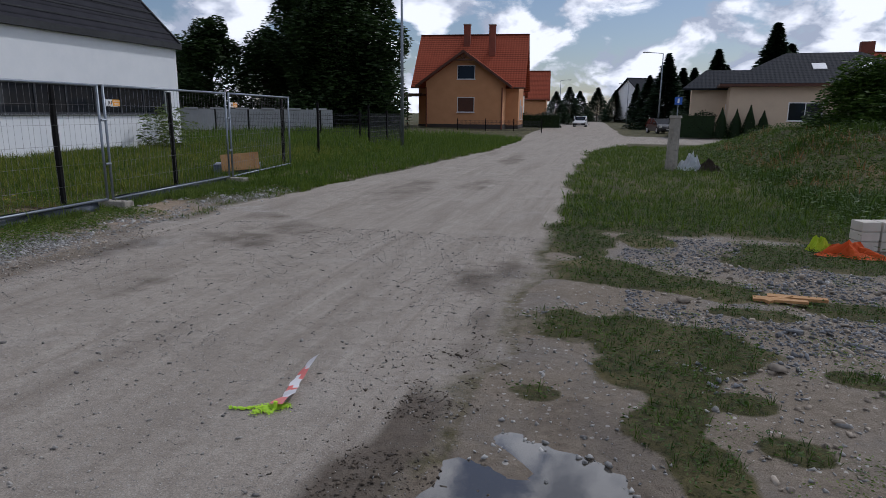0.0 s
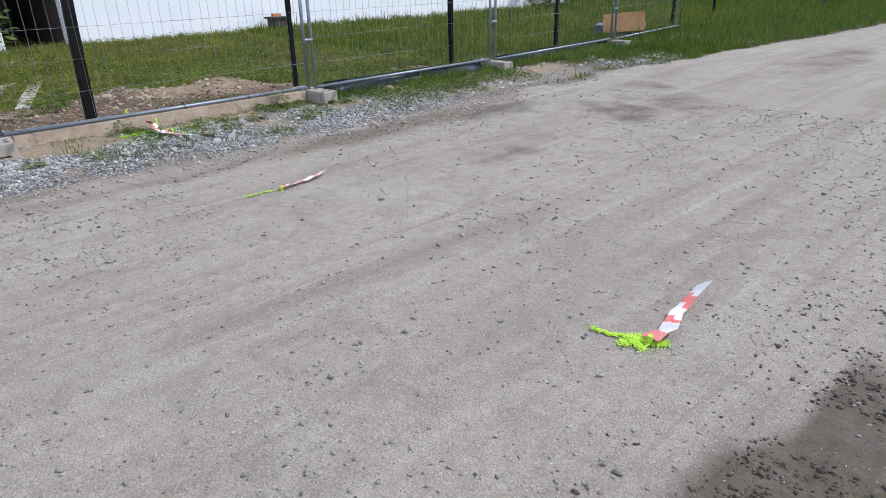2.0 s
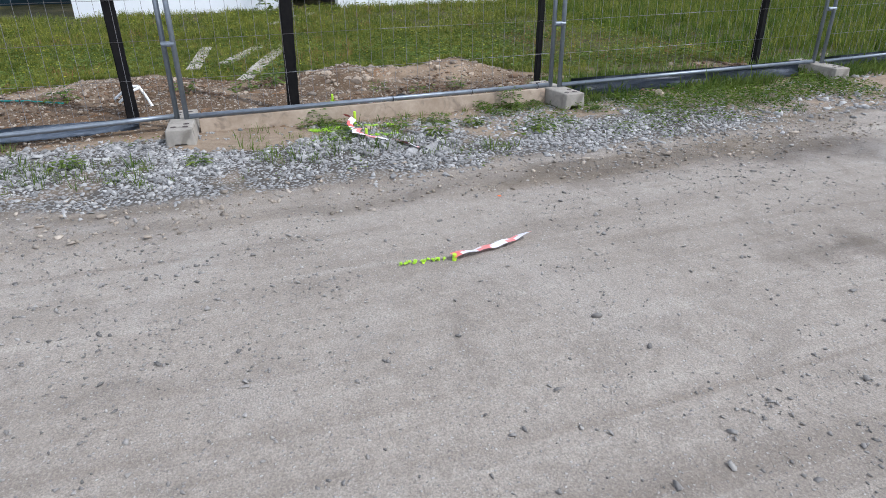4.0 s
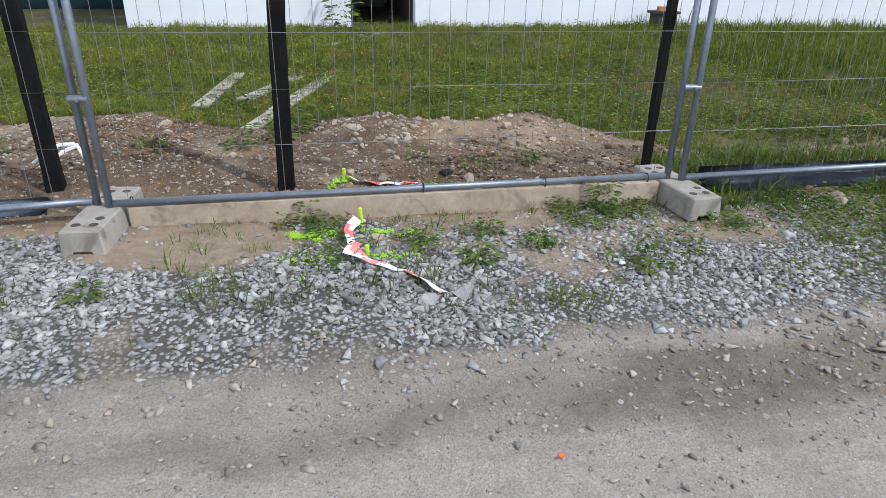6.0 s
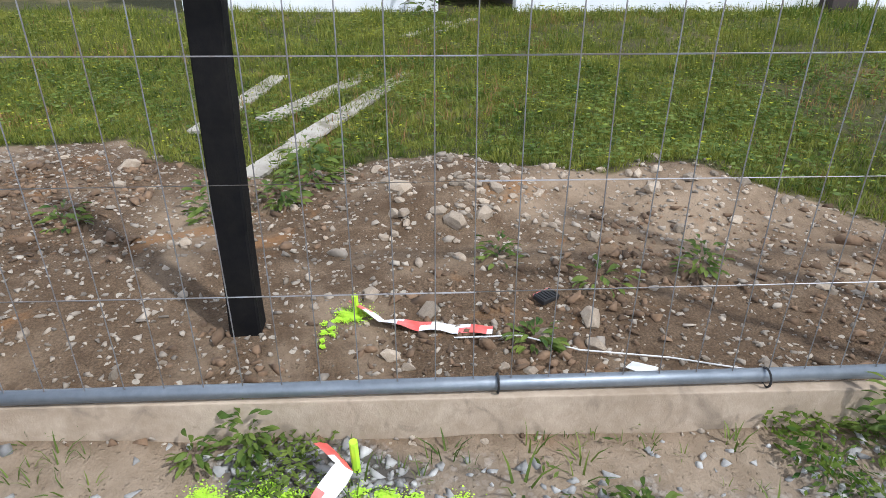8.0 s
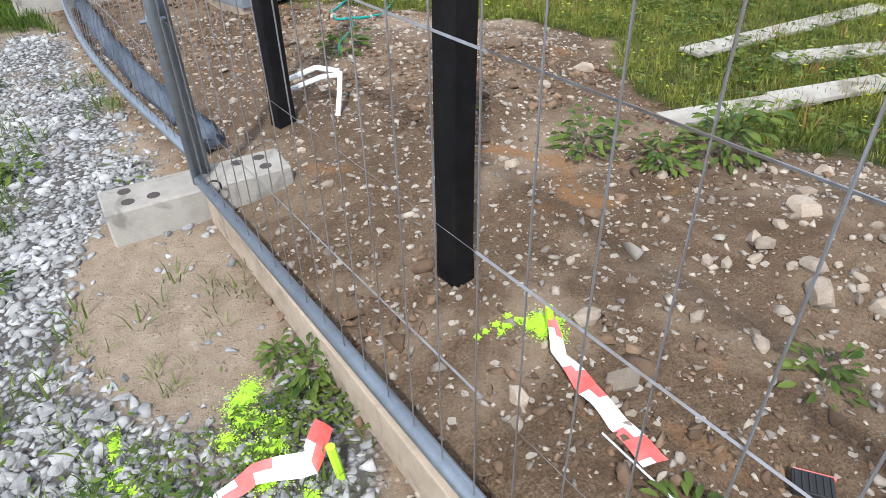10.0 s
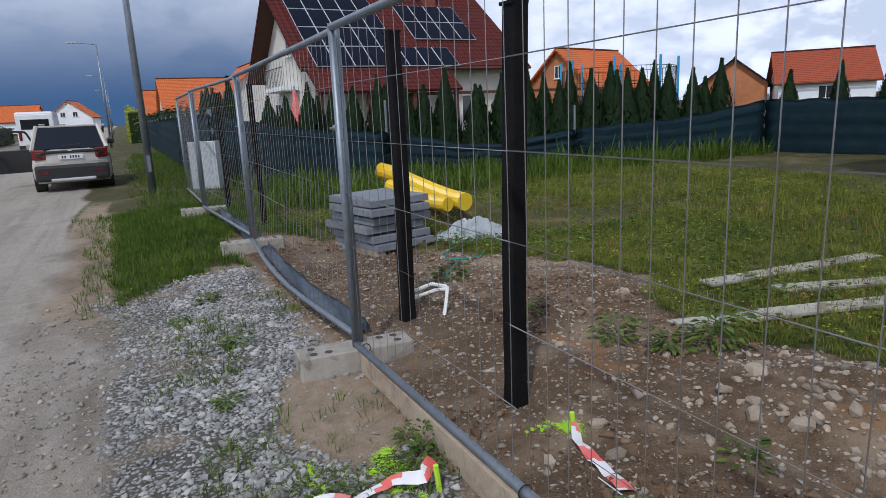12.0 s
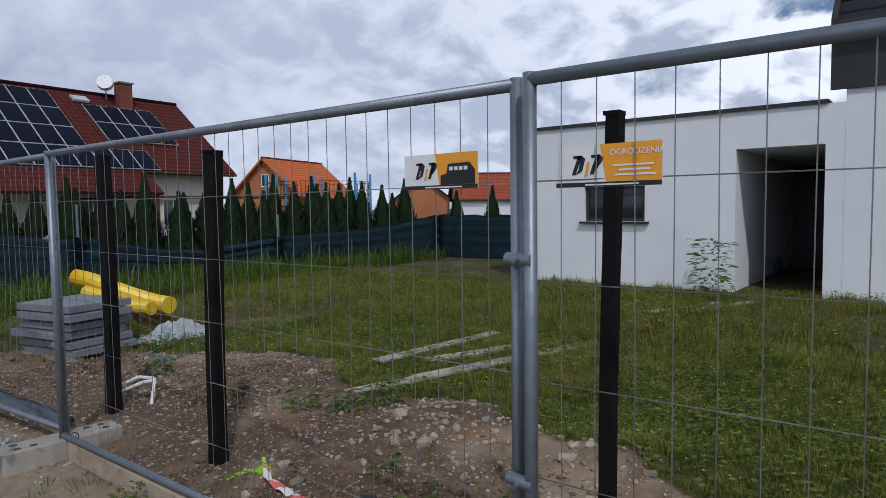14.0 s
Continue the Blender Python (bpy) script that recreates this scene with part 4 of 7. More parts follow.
# ---- site fence ----


def fence_panel(m, label, length=3.5, bow=0.0):
    """A mesh panel of bent tube: uprights, rails and welded wire; local y runs along it."""
    f = thing("mobile_fence", m, label, "site fence", "mobile site fence panels")
    H = 1.86
    r = 0.021
    for y in (0.0375, length - 0.0375):
        part("upright", rodded((0, y, -0.12), (0, y, H + 0.0), r, 12), "galvanised", f, smooth=True)
    part("top_rail", rodded((0, 0.0375, H - 0.02), (0, length - 0.0375, H - 0.02), r, 12), "galvanised", f, smooth=True)
    rail = bmesh.new()
    n = 10 if bow else 1
    bend = [(bow * math.sin(math.pi * i / n) ** 1.2, 0.06 + (length - 0.12) * i / n, 0.02 - 0.3 * bow * math.sin(math.pi * i / n)) for i in range(n + 1)]
    rings = [[rail.verts.new((p[0] + r * math.cos(k * math.pi / 6), p[1], p[2] + r * math.sin(k * math.pi / 6))) for k in range(12)] for p in bend]
    for g, h in zip(rings, rings[1:]):
        for k in range(12):
            rail.faces.new((g[k], g[(k + 1) % 12], h[(k + 1) % 12], h[k]))
    rail.faces.new(rings[0][::-1])
    rail.faces.new(rings[-1])
    bmesh.ops.recalc_face_normals(rail, faces=rail.faces)
    part("bottom_rail", rail, "galvanised", f, smooth=True)
    v = bmesh.new()
    n = round(length / 0.11)
    for i in range(1, n):
        y = 0.035 + (length - 0.07) * i / n
        wave = rng.normal(0, 0.006)
        foot = bow * math.sin(math.pi * y / length) ** 1.2
        rod(v, (0.004 + foot, y, 0.02), (0.004 + wave, y + wave, 0.95), 0.0017, 5)
        rod(v, (0.004 + wave, y + wave, 0.95), (0.004, y, H - 0.02), 0.0017, 5)
    part("wire_mesh", v, "wire", f)
    for k in range(1, 6):
        z = 0.02 + (H - 0.04) * k / 6
        sag = rng.normal(0, 0.008)
        c = bmesh.new()
        rod(c, (-0.003, 0.035, z), (-0.003 + sag, length / 2 + 0.002, z + sag), 0.0024, 5)
        rod(c, (-0.003 + sag, length / 2 - 0.002, z + sag), (-0.003, length - 0.035, z), 0.0024, 5)
        bmesh.ops.remove_doubles(c, verts=c.verts, dist=0.004)
        part("cross_wire", c, "wire", f)
    for z in (0.60, 1.30):
        cl = bmesh.new()
        rod(cl, (-0.012, -0.05, z), (0.008, 0.05, z), 0.021, 16)
        rod(cl, (-0.045, 0.0, z), (0.04, 0.0, z), 0.008, 8)
        part("clamp", cl, "galvanised", f)
    return f


def fence_block(m):
    """A concrete foot with four round holes and an arched hollow beneath."""
    b = thing("concrete_block", m, "cast concrete fence foot with round holes", "fence foot", "concrete fence feet")
    L, W, Hh = 0.70, 0.23, 0.15
    bm = prism([(-W / 2, 0), (-W / 2 + 0.06, 0), (-W / 2 + 0.07, 0.035), (W / 2 - 0.07, 0.035), (W / 2 - 0.06, 0), (W / 2, 0), (W / 2 - 0.015, Hh), (-W / 2 + 0.015, Hh)], L, "x", -L / 2)
    es = [e for e in bm.edges if e.calc_length() > 0.05]
    bmesh.ops.bevel(bm, geom=es, offset=0.008, segments=1, affect="EDGES")
    part("body", bm, "concrete", b)
    # the holes are solid dark plugs, their inner shade put into the colour
    for x in (-0.26, -0.17, 0.17, 0.26):
        for y in (-0.045, 0.045):
            if (x < 0) == (y < 0) or abs(x) > 0.2:
                part("hole", rodded((x, y, Hh - 0.04), (x, y, Hh + 0.0015), 0.024, 14), "dark_plinth_and_shade", b)
    return b


JOINTS = [(-8.1, -8.6), (-8.05, -5.4), (-8.2, -1.95), (-8.1, 2.0), (-8.1, 5.5), (-8.15, 9.0), (-8.4, 12.95), (-8.9, 16.8)]
for (xa, ya), (xb, yb) in zip(JOINTS, JOINTS[1:]):
    xa, xb = xa + 0.025, xb - 0.025
    ln = math.hypot(xb - xa, yb - ya)
    fence_panel(pose(xa, ya, 0.15, 0, 0, -math.degrees(math.atan2(xb - xa, yb - ya))), "galvanised mesh site fence panel standing in concrete feet", ln, 0.09 if ya == -1.95 else 0.0)
for xa, ya in JOINTS[1:-1]:
    fence_block(pose(xa + 0.02, ya, 0.0, 0, 0, rng.uniform(-5, 5)))



def post_shaft(wx, wy, h):
    """A sawn post: square, chipped along its edges, a little bowed, frayed at the ground."""
    bm = bmesh.new()
    n, rows, seed = 26, [], rng.uniform(0, 50)
    for i in range(n + 1):
        z = -0.3 + (h + 0.3) * i / n
        bow = 0.006 * math.sin(z * 2.1 + seed)
        fray = 1 + 0.10 * max(0.0, 1 - max(z, 0) / 0.12)
        ring = []
        for k, (a, b) in enumerate(((-1, -0.86), (-0.86, -1), (0.86, -1), (1, -0.86), (1, 0.86), (0.86, 1), (-0.86, 1), (-1, 0.86))):
            j = 0.0045 * noise.noise(Vector((seed + k // 2 * 7, 0, z * 9)))
            ring.append(bm.verts.new((a * wx / 2 * fray + j + bow, b * wy / 2 * fray + j - bow * 0.6, z)))
        rows.append(ring)
    for r0, r1 in zip(rows, rows[1:]):
        for k in range(8):
            bm.faces.new((r0[k], r0[(k + 1) % 8], r1[(k + 1) % 8], r1[k]))
    bm.faces.new(rows[0][::-1])
    bm.faces.new(rows[-1])
    return bm


POSTS = [(-8.45, -5.6, 0.07, 0.07), (-8.6, -3.4, 0.07, 0.07), (-8.62, 1.58, 0.085, 0.095), (-8.61, 2.98, 0.080, 0.105), (-8.60, 5.56, 0.055, 0.055), (-8.65, 8.55, 0.07, 0.07), (-8.75, 11.5, 0.07, 0.07), (-9.2, 16.9, 0.07, 0.07), (-10.4, 21.8, 0.07, 0.07), (-10.6, 27.5, 0.07, 0.07)]
for px, py, wx, wy in POSTS:
    lean = pose(px, py, gz(px, py), rng.normal(0, 0.6), rng.normal(0, 0.6), rng.normal(0, 4))
    p = thing("fence_post", lean, "black painted fence post set in bare earth", "post", "black fence posts")
    part("shaft", post_shaft(wx, wy, 1.93), "black_post", p)
    part("cap", boxed(-wx / 2 - 0.003, wx / 2 + 0.003, -wy / 2 - 0.003, wy / 2 + 0.003, 1.93, 1.945), "black_post", p)

# formwork board under the fence
brd = part("formwork_board", boxed(-0.022, 0.022, 0, 3.25, 0.0, 0.165, bevel=0.004), "board_wood", m=pose(-8.09, 2.13, -0.02))
tagged(brd, "pale pine board set on edge below the fence", "board")

# ---- more materials ----
material("stone_grey", (0.40, 0.39, 0.37), 0.85, 0, (0.235, 0.232, 0.225), 30, 0.002, 80, random_by="island")
material("stone_warm", (0.39, 0.325, 0.25), 0.9, 0, (0.27, 0.21, 0.15), 20, 0.002, 60, random_by="object")
material("pebble", (0.38, 0.33, 0.27), 0.85, 0, (0.25, 0.205, 0.155), 30, random_by="island")
material("grit", (0.17, 0.16, 0.15), 0.9, 0, (0.34, 0.32, 0.29), 30, random_by="island")
material("clod", (0.13, 0.08, 0.045), 0.95, 0, (0.2, 0.13, 0.08), 30, 0.003, 80, random_by="island")
material("stone_slate", (0.22, 0.225, 0.235), 0.85, 0, (0.13, 0.133, 0.142), 30, 0.002, 80, random_by="island")
material("tape_red", (0.70, 0.085, 0.065), 0.4, 0, (0.74, 0.30, 0.28), 9)
material("tape_white", (0.78, 0.76, 0.76), 0.45, 0, (0.68, 0.66, 0.68), 6)
material("neon_paint", (0.52, 0.80, 0.03), 0.7, 0, (0.36, 0.62, 0.04), 20)
material("yellow_pipe", (0.80, 0.56, 0.02), 0.4, 0, (0.70, 0.46, 0.02), 5)
material("slab_grey", (0.22, 0.235, 0.26), 0.85, 0, (0.14, 0.155, 0.18), 6, 0.002, 60)
material("white_sheet", (0.74, 0.76, 0.78), 0.5, 0, (0.60, 0.66, 0.68), 8, 0.004, 25)
material("teal_rope", (0.02, 0.30, 0.26), 0.6)
material("white_plastic", (0.80, 0.80, 0.78), 0.4)
material("foil", (0.035, 0.045, 0.065), 0.38, 0, (0.10, 0.12, 0.16), 7, 0.006, 18)
material("foil_grey", (0.20, 0.24, 0.30), 0.4, 0, (0.11, 0.14, 0.19), 9, 0.006, 22)
material("shade_net", (0.006, 0.026, 0.040), 0.8, 0, (0.013, 0.046, 0.064), 3, 0.004, 12)
material("sign_white", (0.80, 0.80, 0.80), 0.4, 0, (0.76, 0.76, 0.76))
material("sign_orange", (0.85, 0.36, 0.01), 0.4, 0, (0.80, 0.33, 0.01))
material("sign_black", (0.012, 0.012, 0.013), 0.5)
material("osb", (0.50, 0.29, 0.12), 0.8, 0, (0.36, 0.18, 0.07), 22, 0.002, 60)
material("car_silver", (0.50, 0.46, 0.40), 0.35, 0.25, (0.46, 0.42, 0.37), 2, coat=0.6)
material("car_white", (0.75, 0.75, 0.75), 0.3, 0, (0.7, 0.7, 0.7), 2, coat=0.5)
material("car_dark", (0.012, 0.013, 0.016), 0.3, 0, (0.02, 0.02, 0.022), 2, coat=0.5)
material("black_plastic", (0.018, 0.018, 0.019), 0.6)
material("rubber", (0.014, 0.014, 0.014), 0.85)
material("tail_red", (0.16, 0.008, 0.008), 0.2, coat=0.5)
material("bark", (0.08, 0.06, 0.045), 0.95, 0, (0.05, 0.037, 0.028), 10, 0.01, 30)
material("box_grey", (0.46, 0.48, 0.49), 0.6, 0, (0.38, 0.40, 0.41), 4, stain=(0.32, 0.33, 0.33))
material("cloth_orange", (0.85, 0.16, 0.02), 0.8, 0, (0.75, 0.13, 0.02))
material("cloth_yellow", (0.72, 0.85, 0.04), 0.8)
material("tramp_blue", (0.05, 0.35, 0.65), 0.5)
material("hose_blue", (0.010, 0.028, 0.05), 0.5, 0, (0.02, 0.05, 0.08), 8)
material("tramp_net", (0.012, 0.013, 0.016), 0.8)
material("blue_sign", (0.03, 0.12, 0.5), 0.5)
material("wet_brick", (0.6, 0.56, 0.5), 0.9, 0, (0.5, 0.46, 0.4), 8, 0.003, 40)


def leaf_material(name, c1, c2, glow=0.35, rough=0.6):
    m = bpy.data.materials.new(name)
    m.use_nodes = True
    N = nodes_of(m.node_tree)
    r = N("ShaderNodeNewGeometry").outputs["Random Per Island"]
    pos = N("ShaderNodeTexCoord").outputs["Object"]
    n = N("ShaderNodeTexNoise", {"Vector": pos, "Scale": 1.3, "Detail": 6.0, "Roughness": 0.65}).outputs[0]
    n = N("ShaderNodeMapRange", {0: n, 1: 0.30, 2: 0.70, 3: 0.0, 4: 0.6}).outputs[0]
    tuft = N("ShaderNodeTexNoise", {"Vector": pos, "Scale": 9.0, "Detail": 3.0}).outputs[0]
    tuft = N("ShaderNodeMapRange", {0: tuft, 1: 0.36, 2: 0.64, 3: 0.0, 4: 0.6}).outputs[0]
    n = N("ShaderNodeMath", {0: n, 1: tuft}, operation="ADD").outputs[0]
    s = N("ShaderNodeMath", {0: r, 1: 0.5, 2: n}, operation="MULTIPLY_ADD").outputs[0]
    f = N("ShaderNodeMapRange", {0: s, 1: 0.25, 2: 1.45}).outputs[0]
    col = N("ShaderNodeMix", {0: f, 6: (*c1, 1), 7: (*c2, 1)}, data_type="RGBA").outputs[2]
    d = N("ShaderNodeBsdfPrincipled", {"Base Color": col, "Roughness": rough, "Specular IOR Level": 0.25})
    t = N("ShaderNodeBsdfTranslucent", {0: col})
    x = N("ShaderNodeMixShader", {0: glow, 1: d.outputs[0], 2: t.outputs[0]})
    N("ShaderNodeOutputMaterial", {0: x.outputs[0]})
    MATS[name] = m


leaf_material("grass_blade", (0.038, 0.080, 0.008), (0.29, 0.295, 0.050))
leaf_material("grass_green", (0.022, 0.068, 0.006), (0.15, 0.205, 0.024))
leaf_material("weed_leaf", (0.036, 0.080, 0.014), (0.20, 0.255, 0.048))
leaf_material("tree_leaf", (0.009, 0.024, 0.007), (0.046, 0.080, 0.020), 0.25)
leaf_material("bush_leaf", (0.016, 0.050, 0.006), (0.085, 0.140, 0.018), 0.3)
leaf_material("thuja_leaf", (0.005, 0.015, 0.004), (0.020, 0.044, 0.010), 0.12)
leaf_material("conifer_leaf", (0.009, 0.025, 0.013), (0.038, 0.068, 0.030), 0.2)
leaf_material("yellow_leaf", (0.30, 0.34, 0.02), (0.45, 0.45, 0.04), 0.3)
leaf_material("dry_stalk", (0.20, 0.11, 0.04), (0.34, 0.20, 0.09), 0.2)


def water_material():
    m = bpy.data.materials.new("puddle_water")
    m.use_nodes = True
    N = nodes_of(m.node_tree)
    pos = N("ShaderNodeTexCoord").outputs["Object"]
    n = N("ShaderNodeTexNoise", {"Vector": pos, "Scale": 9.0, "Detail": 3.0}).outputs[0]
    p = N("ShaderNodeBsdfPrincipled", {"Base Color": (0.055, 0.048, 0.038, 1), "Roughness": 0.03, "Specular IOR Level": 0.9, "Coat Weight": 1.0, "Coat Roughness": 0.02})
    b = N("ShaderNodeBump", {"Strength": 0.15, "Distance": 0.002, "Height": n})
    m.node_tree.links.new(b.outputs[0], p.inputs["Normal"])
    N("ShaderNodeOutputMaterial", {0: p.outputs[0]})
    MATS["puddle_water"] = m


water_material()

# puddle: an irregular sheet that fills the hollow of the verge
def puddle(cx, cy, rx, ry, z, seed):
    pts = []
    for i in range(48):
        a = 2 * math.pi * i / 48
        k = 1 + 0.12 * math.sin(2 * a + seed)
        pts.append((cx + rx * k * math.cos(a), cy + ry * k * math.sin(a)))
    bm = bmesh.new()
    bm.faces.new([bm.verts.new((x, y, z)) for x, y in pts])
    bmesh.ops.triangulate(bm, faces=bm.faces)
    tagged(part("puddle", bm, "puddle_water"), "shallow muddy puddle reflecting the cloudy sky", "puddle", kind="structure")


puddle(-0.40, 2.70, 1.5, 1.4, -0.103, 0.6)

# ---- fence dressing ----


def sag_strip(name, pts, width, mat, label, category, lean=0.5, folds=0.02, thick=0.006):
    """A limp strip standing on edge along a line, with folds and thickness."""
    bm = bmesh.new()
    rows = []
    L = 0.0
    for i, (x, y, z) in enumerate(pts):
        ring = []
        for k in range(6):
            u = k / 5
            off = folds * math.sin(7 * u + i * 0.9) + folds * 0.6 * math.sin(i * 2.3 + k)
            ring.append(bm.verts.new((x - lean * width * u + off, y, z + width * (u if lean < 0.9 else 0.35 * math.sin(u * 3.1)) + off * 0.4)))
        rows.append(ring)
    for a, b in zip(rows, rows[1:]):
        for k in range(5):
            bm.faces.new((a[k], a[k + 1], b[k + 1], b[k]))
    r = bmesh.ops.solidify(bm, geom=bm.faces[:], thickness=thick)
    bmesh.ops.recalc_face_normals(bm, faces=bm.faces)
    return tagged(part(name, bm, mat, smooth=True), label, category)


sag_strip("plastic_strip", [(-8.14 + 0.02 * math.sin(y), y, 0.02) for y in np.arange(5.75, 8.9, 0.2)], 0.17, "foil", "dark plastic edging strip lying along the fence foot", "edging", 0.4, 0.012)
sag_strip("plastic_strip", [(-8.17 - 0.065 * (y - 9) + 0.02 * math.sin(y), y, 0.02) for y in np.arange(9.2, 12.8, 0.2)], 0.17, "foil", "dark plastic edging strip lying along the fence foot", "edging", 0.4, 0.012)
sag_strip("plastic_strip", [(-8.26 + 0.09 * math.sin(math.pi * (y + 1.95) / 3.95) + 0.015 * math.sin(5 * y), y, 0.05) for y in np.arange(-1.75, 1.75, 0.17)], 0.10, "foil_grey", "grey plastic sheet slumped along the fence foot", "edging", 0.75, 0.025)
sag_strip("plastic_strip", [(-8.20 + 0.03 * math.sin(y), y, 0.03) for y in np.arange(-5.2, -2.1, 0.17)], 0.14, "foil_grey", "grey plastic sheet slumped along the fence foot", "edging", 0.7, 0.02)


def tie(x, y, z):
    bm = bmesh.new()
    n = 14
    for i in range(n):
        a, b = 2 * math.pi * i / n, 2 * math.pi * (i + 1) / n
        rod(bm, (x + 0.028 * math.cos(a), y, z + 0.028 * math.sin(a)), (x + 0.028 * math.cos(b), y, z + 0.028 * math.sin(b)), 0.0035, 5)
    tagged(part("cable_tie", bm, "black_plastic"), "black cable tie round the fence rail", "cable tie", "cable ties")


for y in (2.15, 3.82, 4.6, 5.3):
    tie(-8.1, y, 0.17)


def sign(y, z, joint_x=-8.1, w=0.31, h=0.118, defaced=False, wording=True):
    s = thing("fence_sign", pose(joint_x + 0.012, y, z, 0, 0, 90), "white and orange advertising board tied to the fence", "sign", "fence signs")
    part("board", boxed(0, w, -0.002, 0.002, 0, h), "sign_white", s)
    part("orange_field", prism([(w * 0.50, 0.014), (w, 0.014), (w, h), (w * 0.44, h)], 0.0012, "y", -0.0034), "sign_orange", s)
    part("base_band", boxed(0, w, -0.0036, -0.0022, 0, 0.013), "sign_black", s)
    for x0, lean in ((0.05, 0.02), (0.105, 0.02)):
        bm = prism([(x0, 0.035), (x0 + 0.012, 0.035), (x0 + 0.012 + lean, 0.09), (x0 + lean, 0.09)], 0.0012, "y", -0.0034)
        part("logo_bar", bm, "sign_black", s)
        bm = prism([(x0 + 0.012, 0.035 if x0 < 0.1 else 0.058), (x0 + 0.032, 0.045 if x0 < 0.1 else 0.062), (x0 + 0.042, 0.08), (x0 + 0.03, 0.09), (x0 + 0.005, 0.09), (x0 + 0.005, 0.082), (x0 + 0.026, 0.08), (x0 + 0.022, 0.05)], 0.0012, "y", -0.0034)
        part("logo_shape", bm, "sign_black", s)
    part("logo_mark", prism([(0.089, 0.03), (0.098, 0.03), (0.106, 0.07), (0.097, 0.07)], 0.0012, "y", -0.0034), "sign_orange", s)
    if defaced:
        part("patch", prism([(w * 0.52, 0.014), (w * 0.97, 0.014), (w * 0.97, 0.06), (w * 0.9, 0.085), (w * 0.62, 0.082), (w * 0.6, 0.05), (w * 0.52, 0.045)], 0.0012, "y", -0.0052), "sign_black", s)
        for i in range(4):
            part("text_bar", boxed(w * 0.64 + i * 0.02, w * 0.64 + i * 0.02 + 0.014, -0.0068, -0.0056, 0.06, 0.072), "sign_white", s)
    elif wording:
        cu = bpy.data.curves.new("lettering", "FONT")
        cu.body, cu.size, cu.extrude = "OGRODZENIA", 0.0235, 0.0006
        cu.materials.append(MATS["sign_white"])
        t = new("lettering", cu)
        t.parent = s
        t.matrix_basis = pose(w * 0.53, -0.0048, h - 0.032, 90, 0, 0)
        for i, (a, b) in enumerate(((0.56, 0.93), (0.62, 0.9), (0.58, 0.95))):
            part("text_bar", boxed(w * a, w * b, -0.0050, -0.0038, 0.055 - i * 0.013, 0.060 - i * 0.013), "sign_white", s)
    part("footer_bar", boxed(w * 0.3, w * 0.8, -0.0050, -0.0040, 0.004, 0.008), "sign_white", s)


sign(5.03, 1.675, defaced=True)
sign(5.62, 1.665)
sign(9.1, 1.66, -8.16)
sign(13.05, 1.68, -8.42)

# ---- marking tape and sprayed marks ----


def ribbon(pts, width, label, stripe=0.085, tilt0=0.2, tilt1=0.9, narrow=0.75):
    """Red and white tape laid along a line, twisting and creased: one thin mesh with two materials."""
    P = [Vector((x, y, gz(x, y) + z)) for x, y, z in pts]
    dense = []
    for a, b in zip(P, P[1:]):
        n = max(2, int((b - a).length / 0.02))
        dense += [a.lerp(b, i / n) for i in range(n)]
    dense.append(P[-1])
    bm = bmesh.new()
    rows, run, runs = [], 0.0, []
    for i, p in enumerate(dense):
        d = (dense[min(i + 1, len(dense) - 1)] - dense[max(i - 1, 0)]).normalized()
        side = d.cross(Vector((0, 0, 1))).normalized()
        t = tilt0 + (tilt1 - tilt0) * i / len(dense) + 0.22 * math.sin(i * 0.3)
        w = width * (0.8 + 0.2 * math.sin(i * 0.22 + 1)) * (narrow + (1 - narrow) * min(1.0, i * 2.2 / len(dense)))
        off = side * math.cos(t) + Vector((0, 0, 1)) * abs(math.sin(t))
        up = Vector((0, 0, 0.006 + 0.008 * abs(math.sin(i * 0.5))))
        rows.append((bm.verts.new(p - off * w / 2 + up + Vector((0, 0, abs(math.sin(t)) * w / 2))), bm.verts.new(p + up + Vector((0, 0, 0.004 + abs(math.sin(t)) * w / 2))), bm.verts.new(p + off * w / 2 + up + Vector((0, 0, abs(math.sin(t)) * w / 2)))))
        if i:
            run += (p - dense[i - 1]).length
        runs.append(run)
    for i, (a, b) in enumerate(zip(rows, rows[1:])):
        for k in (0, 1):
            f = bm.faces.new((a[k], a[k + 1], b[k + 1], b[k]))
            f.material_index = 0 if (runs[i] + k * 0.035) / stripe % 2 < 0.8 else 1
    ob = part("barrier_tape", bm, "tape_red", smooth=True)
    ob.data.materials.append(MATS["tape_white"])
    return tagged(ob, label, "barrier tape", "scraps of barrier tape")


ribbon([(-2.05, 3.33, 0.02), (-2.03, 3.45, 0.01), (-2.09, 3.65, 0.01), (-2.08, 3.9, 0.05)], 0.105, "crumpled red and white barrier tape on the gravel street", 0.1, 0.15, 0.45, 0.95)
ribbon([(-5.28, 3.35, 0.02), (-5.31, 3.5, 0.0), (-5.33, 3.68, 0.02), (-5.39, 3.86, 0.01)], 0.085, "red and white barrier tape lying on the gravel street", 0.09, 0.0, 0.35)
ribbon([(-7.96, 3.33, 0.07), (-7.89, 3.4, 0.045), (-7.77, 3.34, 0.04), (-7.63, 3.35, 0.02), (-7.47, 3.4, 0.0)], 0.07, "red and white barrier tape tied to a peg beside the board", 0.11, 0.6, 0.0)
ribbon([(-7.58, 3.38, 0.05), (-7.47, 3.32, 0.03), (-7.38, 3.47, 0.01), (-7.29, 3.61, 0.0), (-7.1, 3.76, 0.0)], 0.07, "red and white barrier tape trailing over crushed stone", 0.12, 0.0, 0.5)
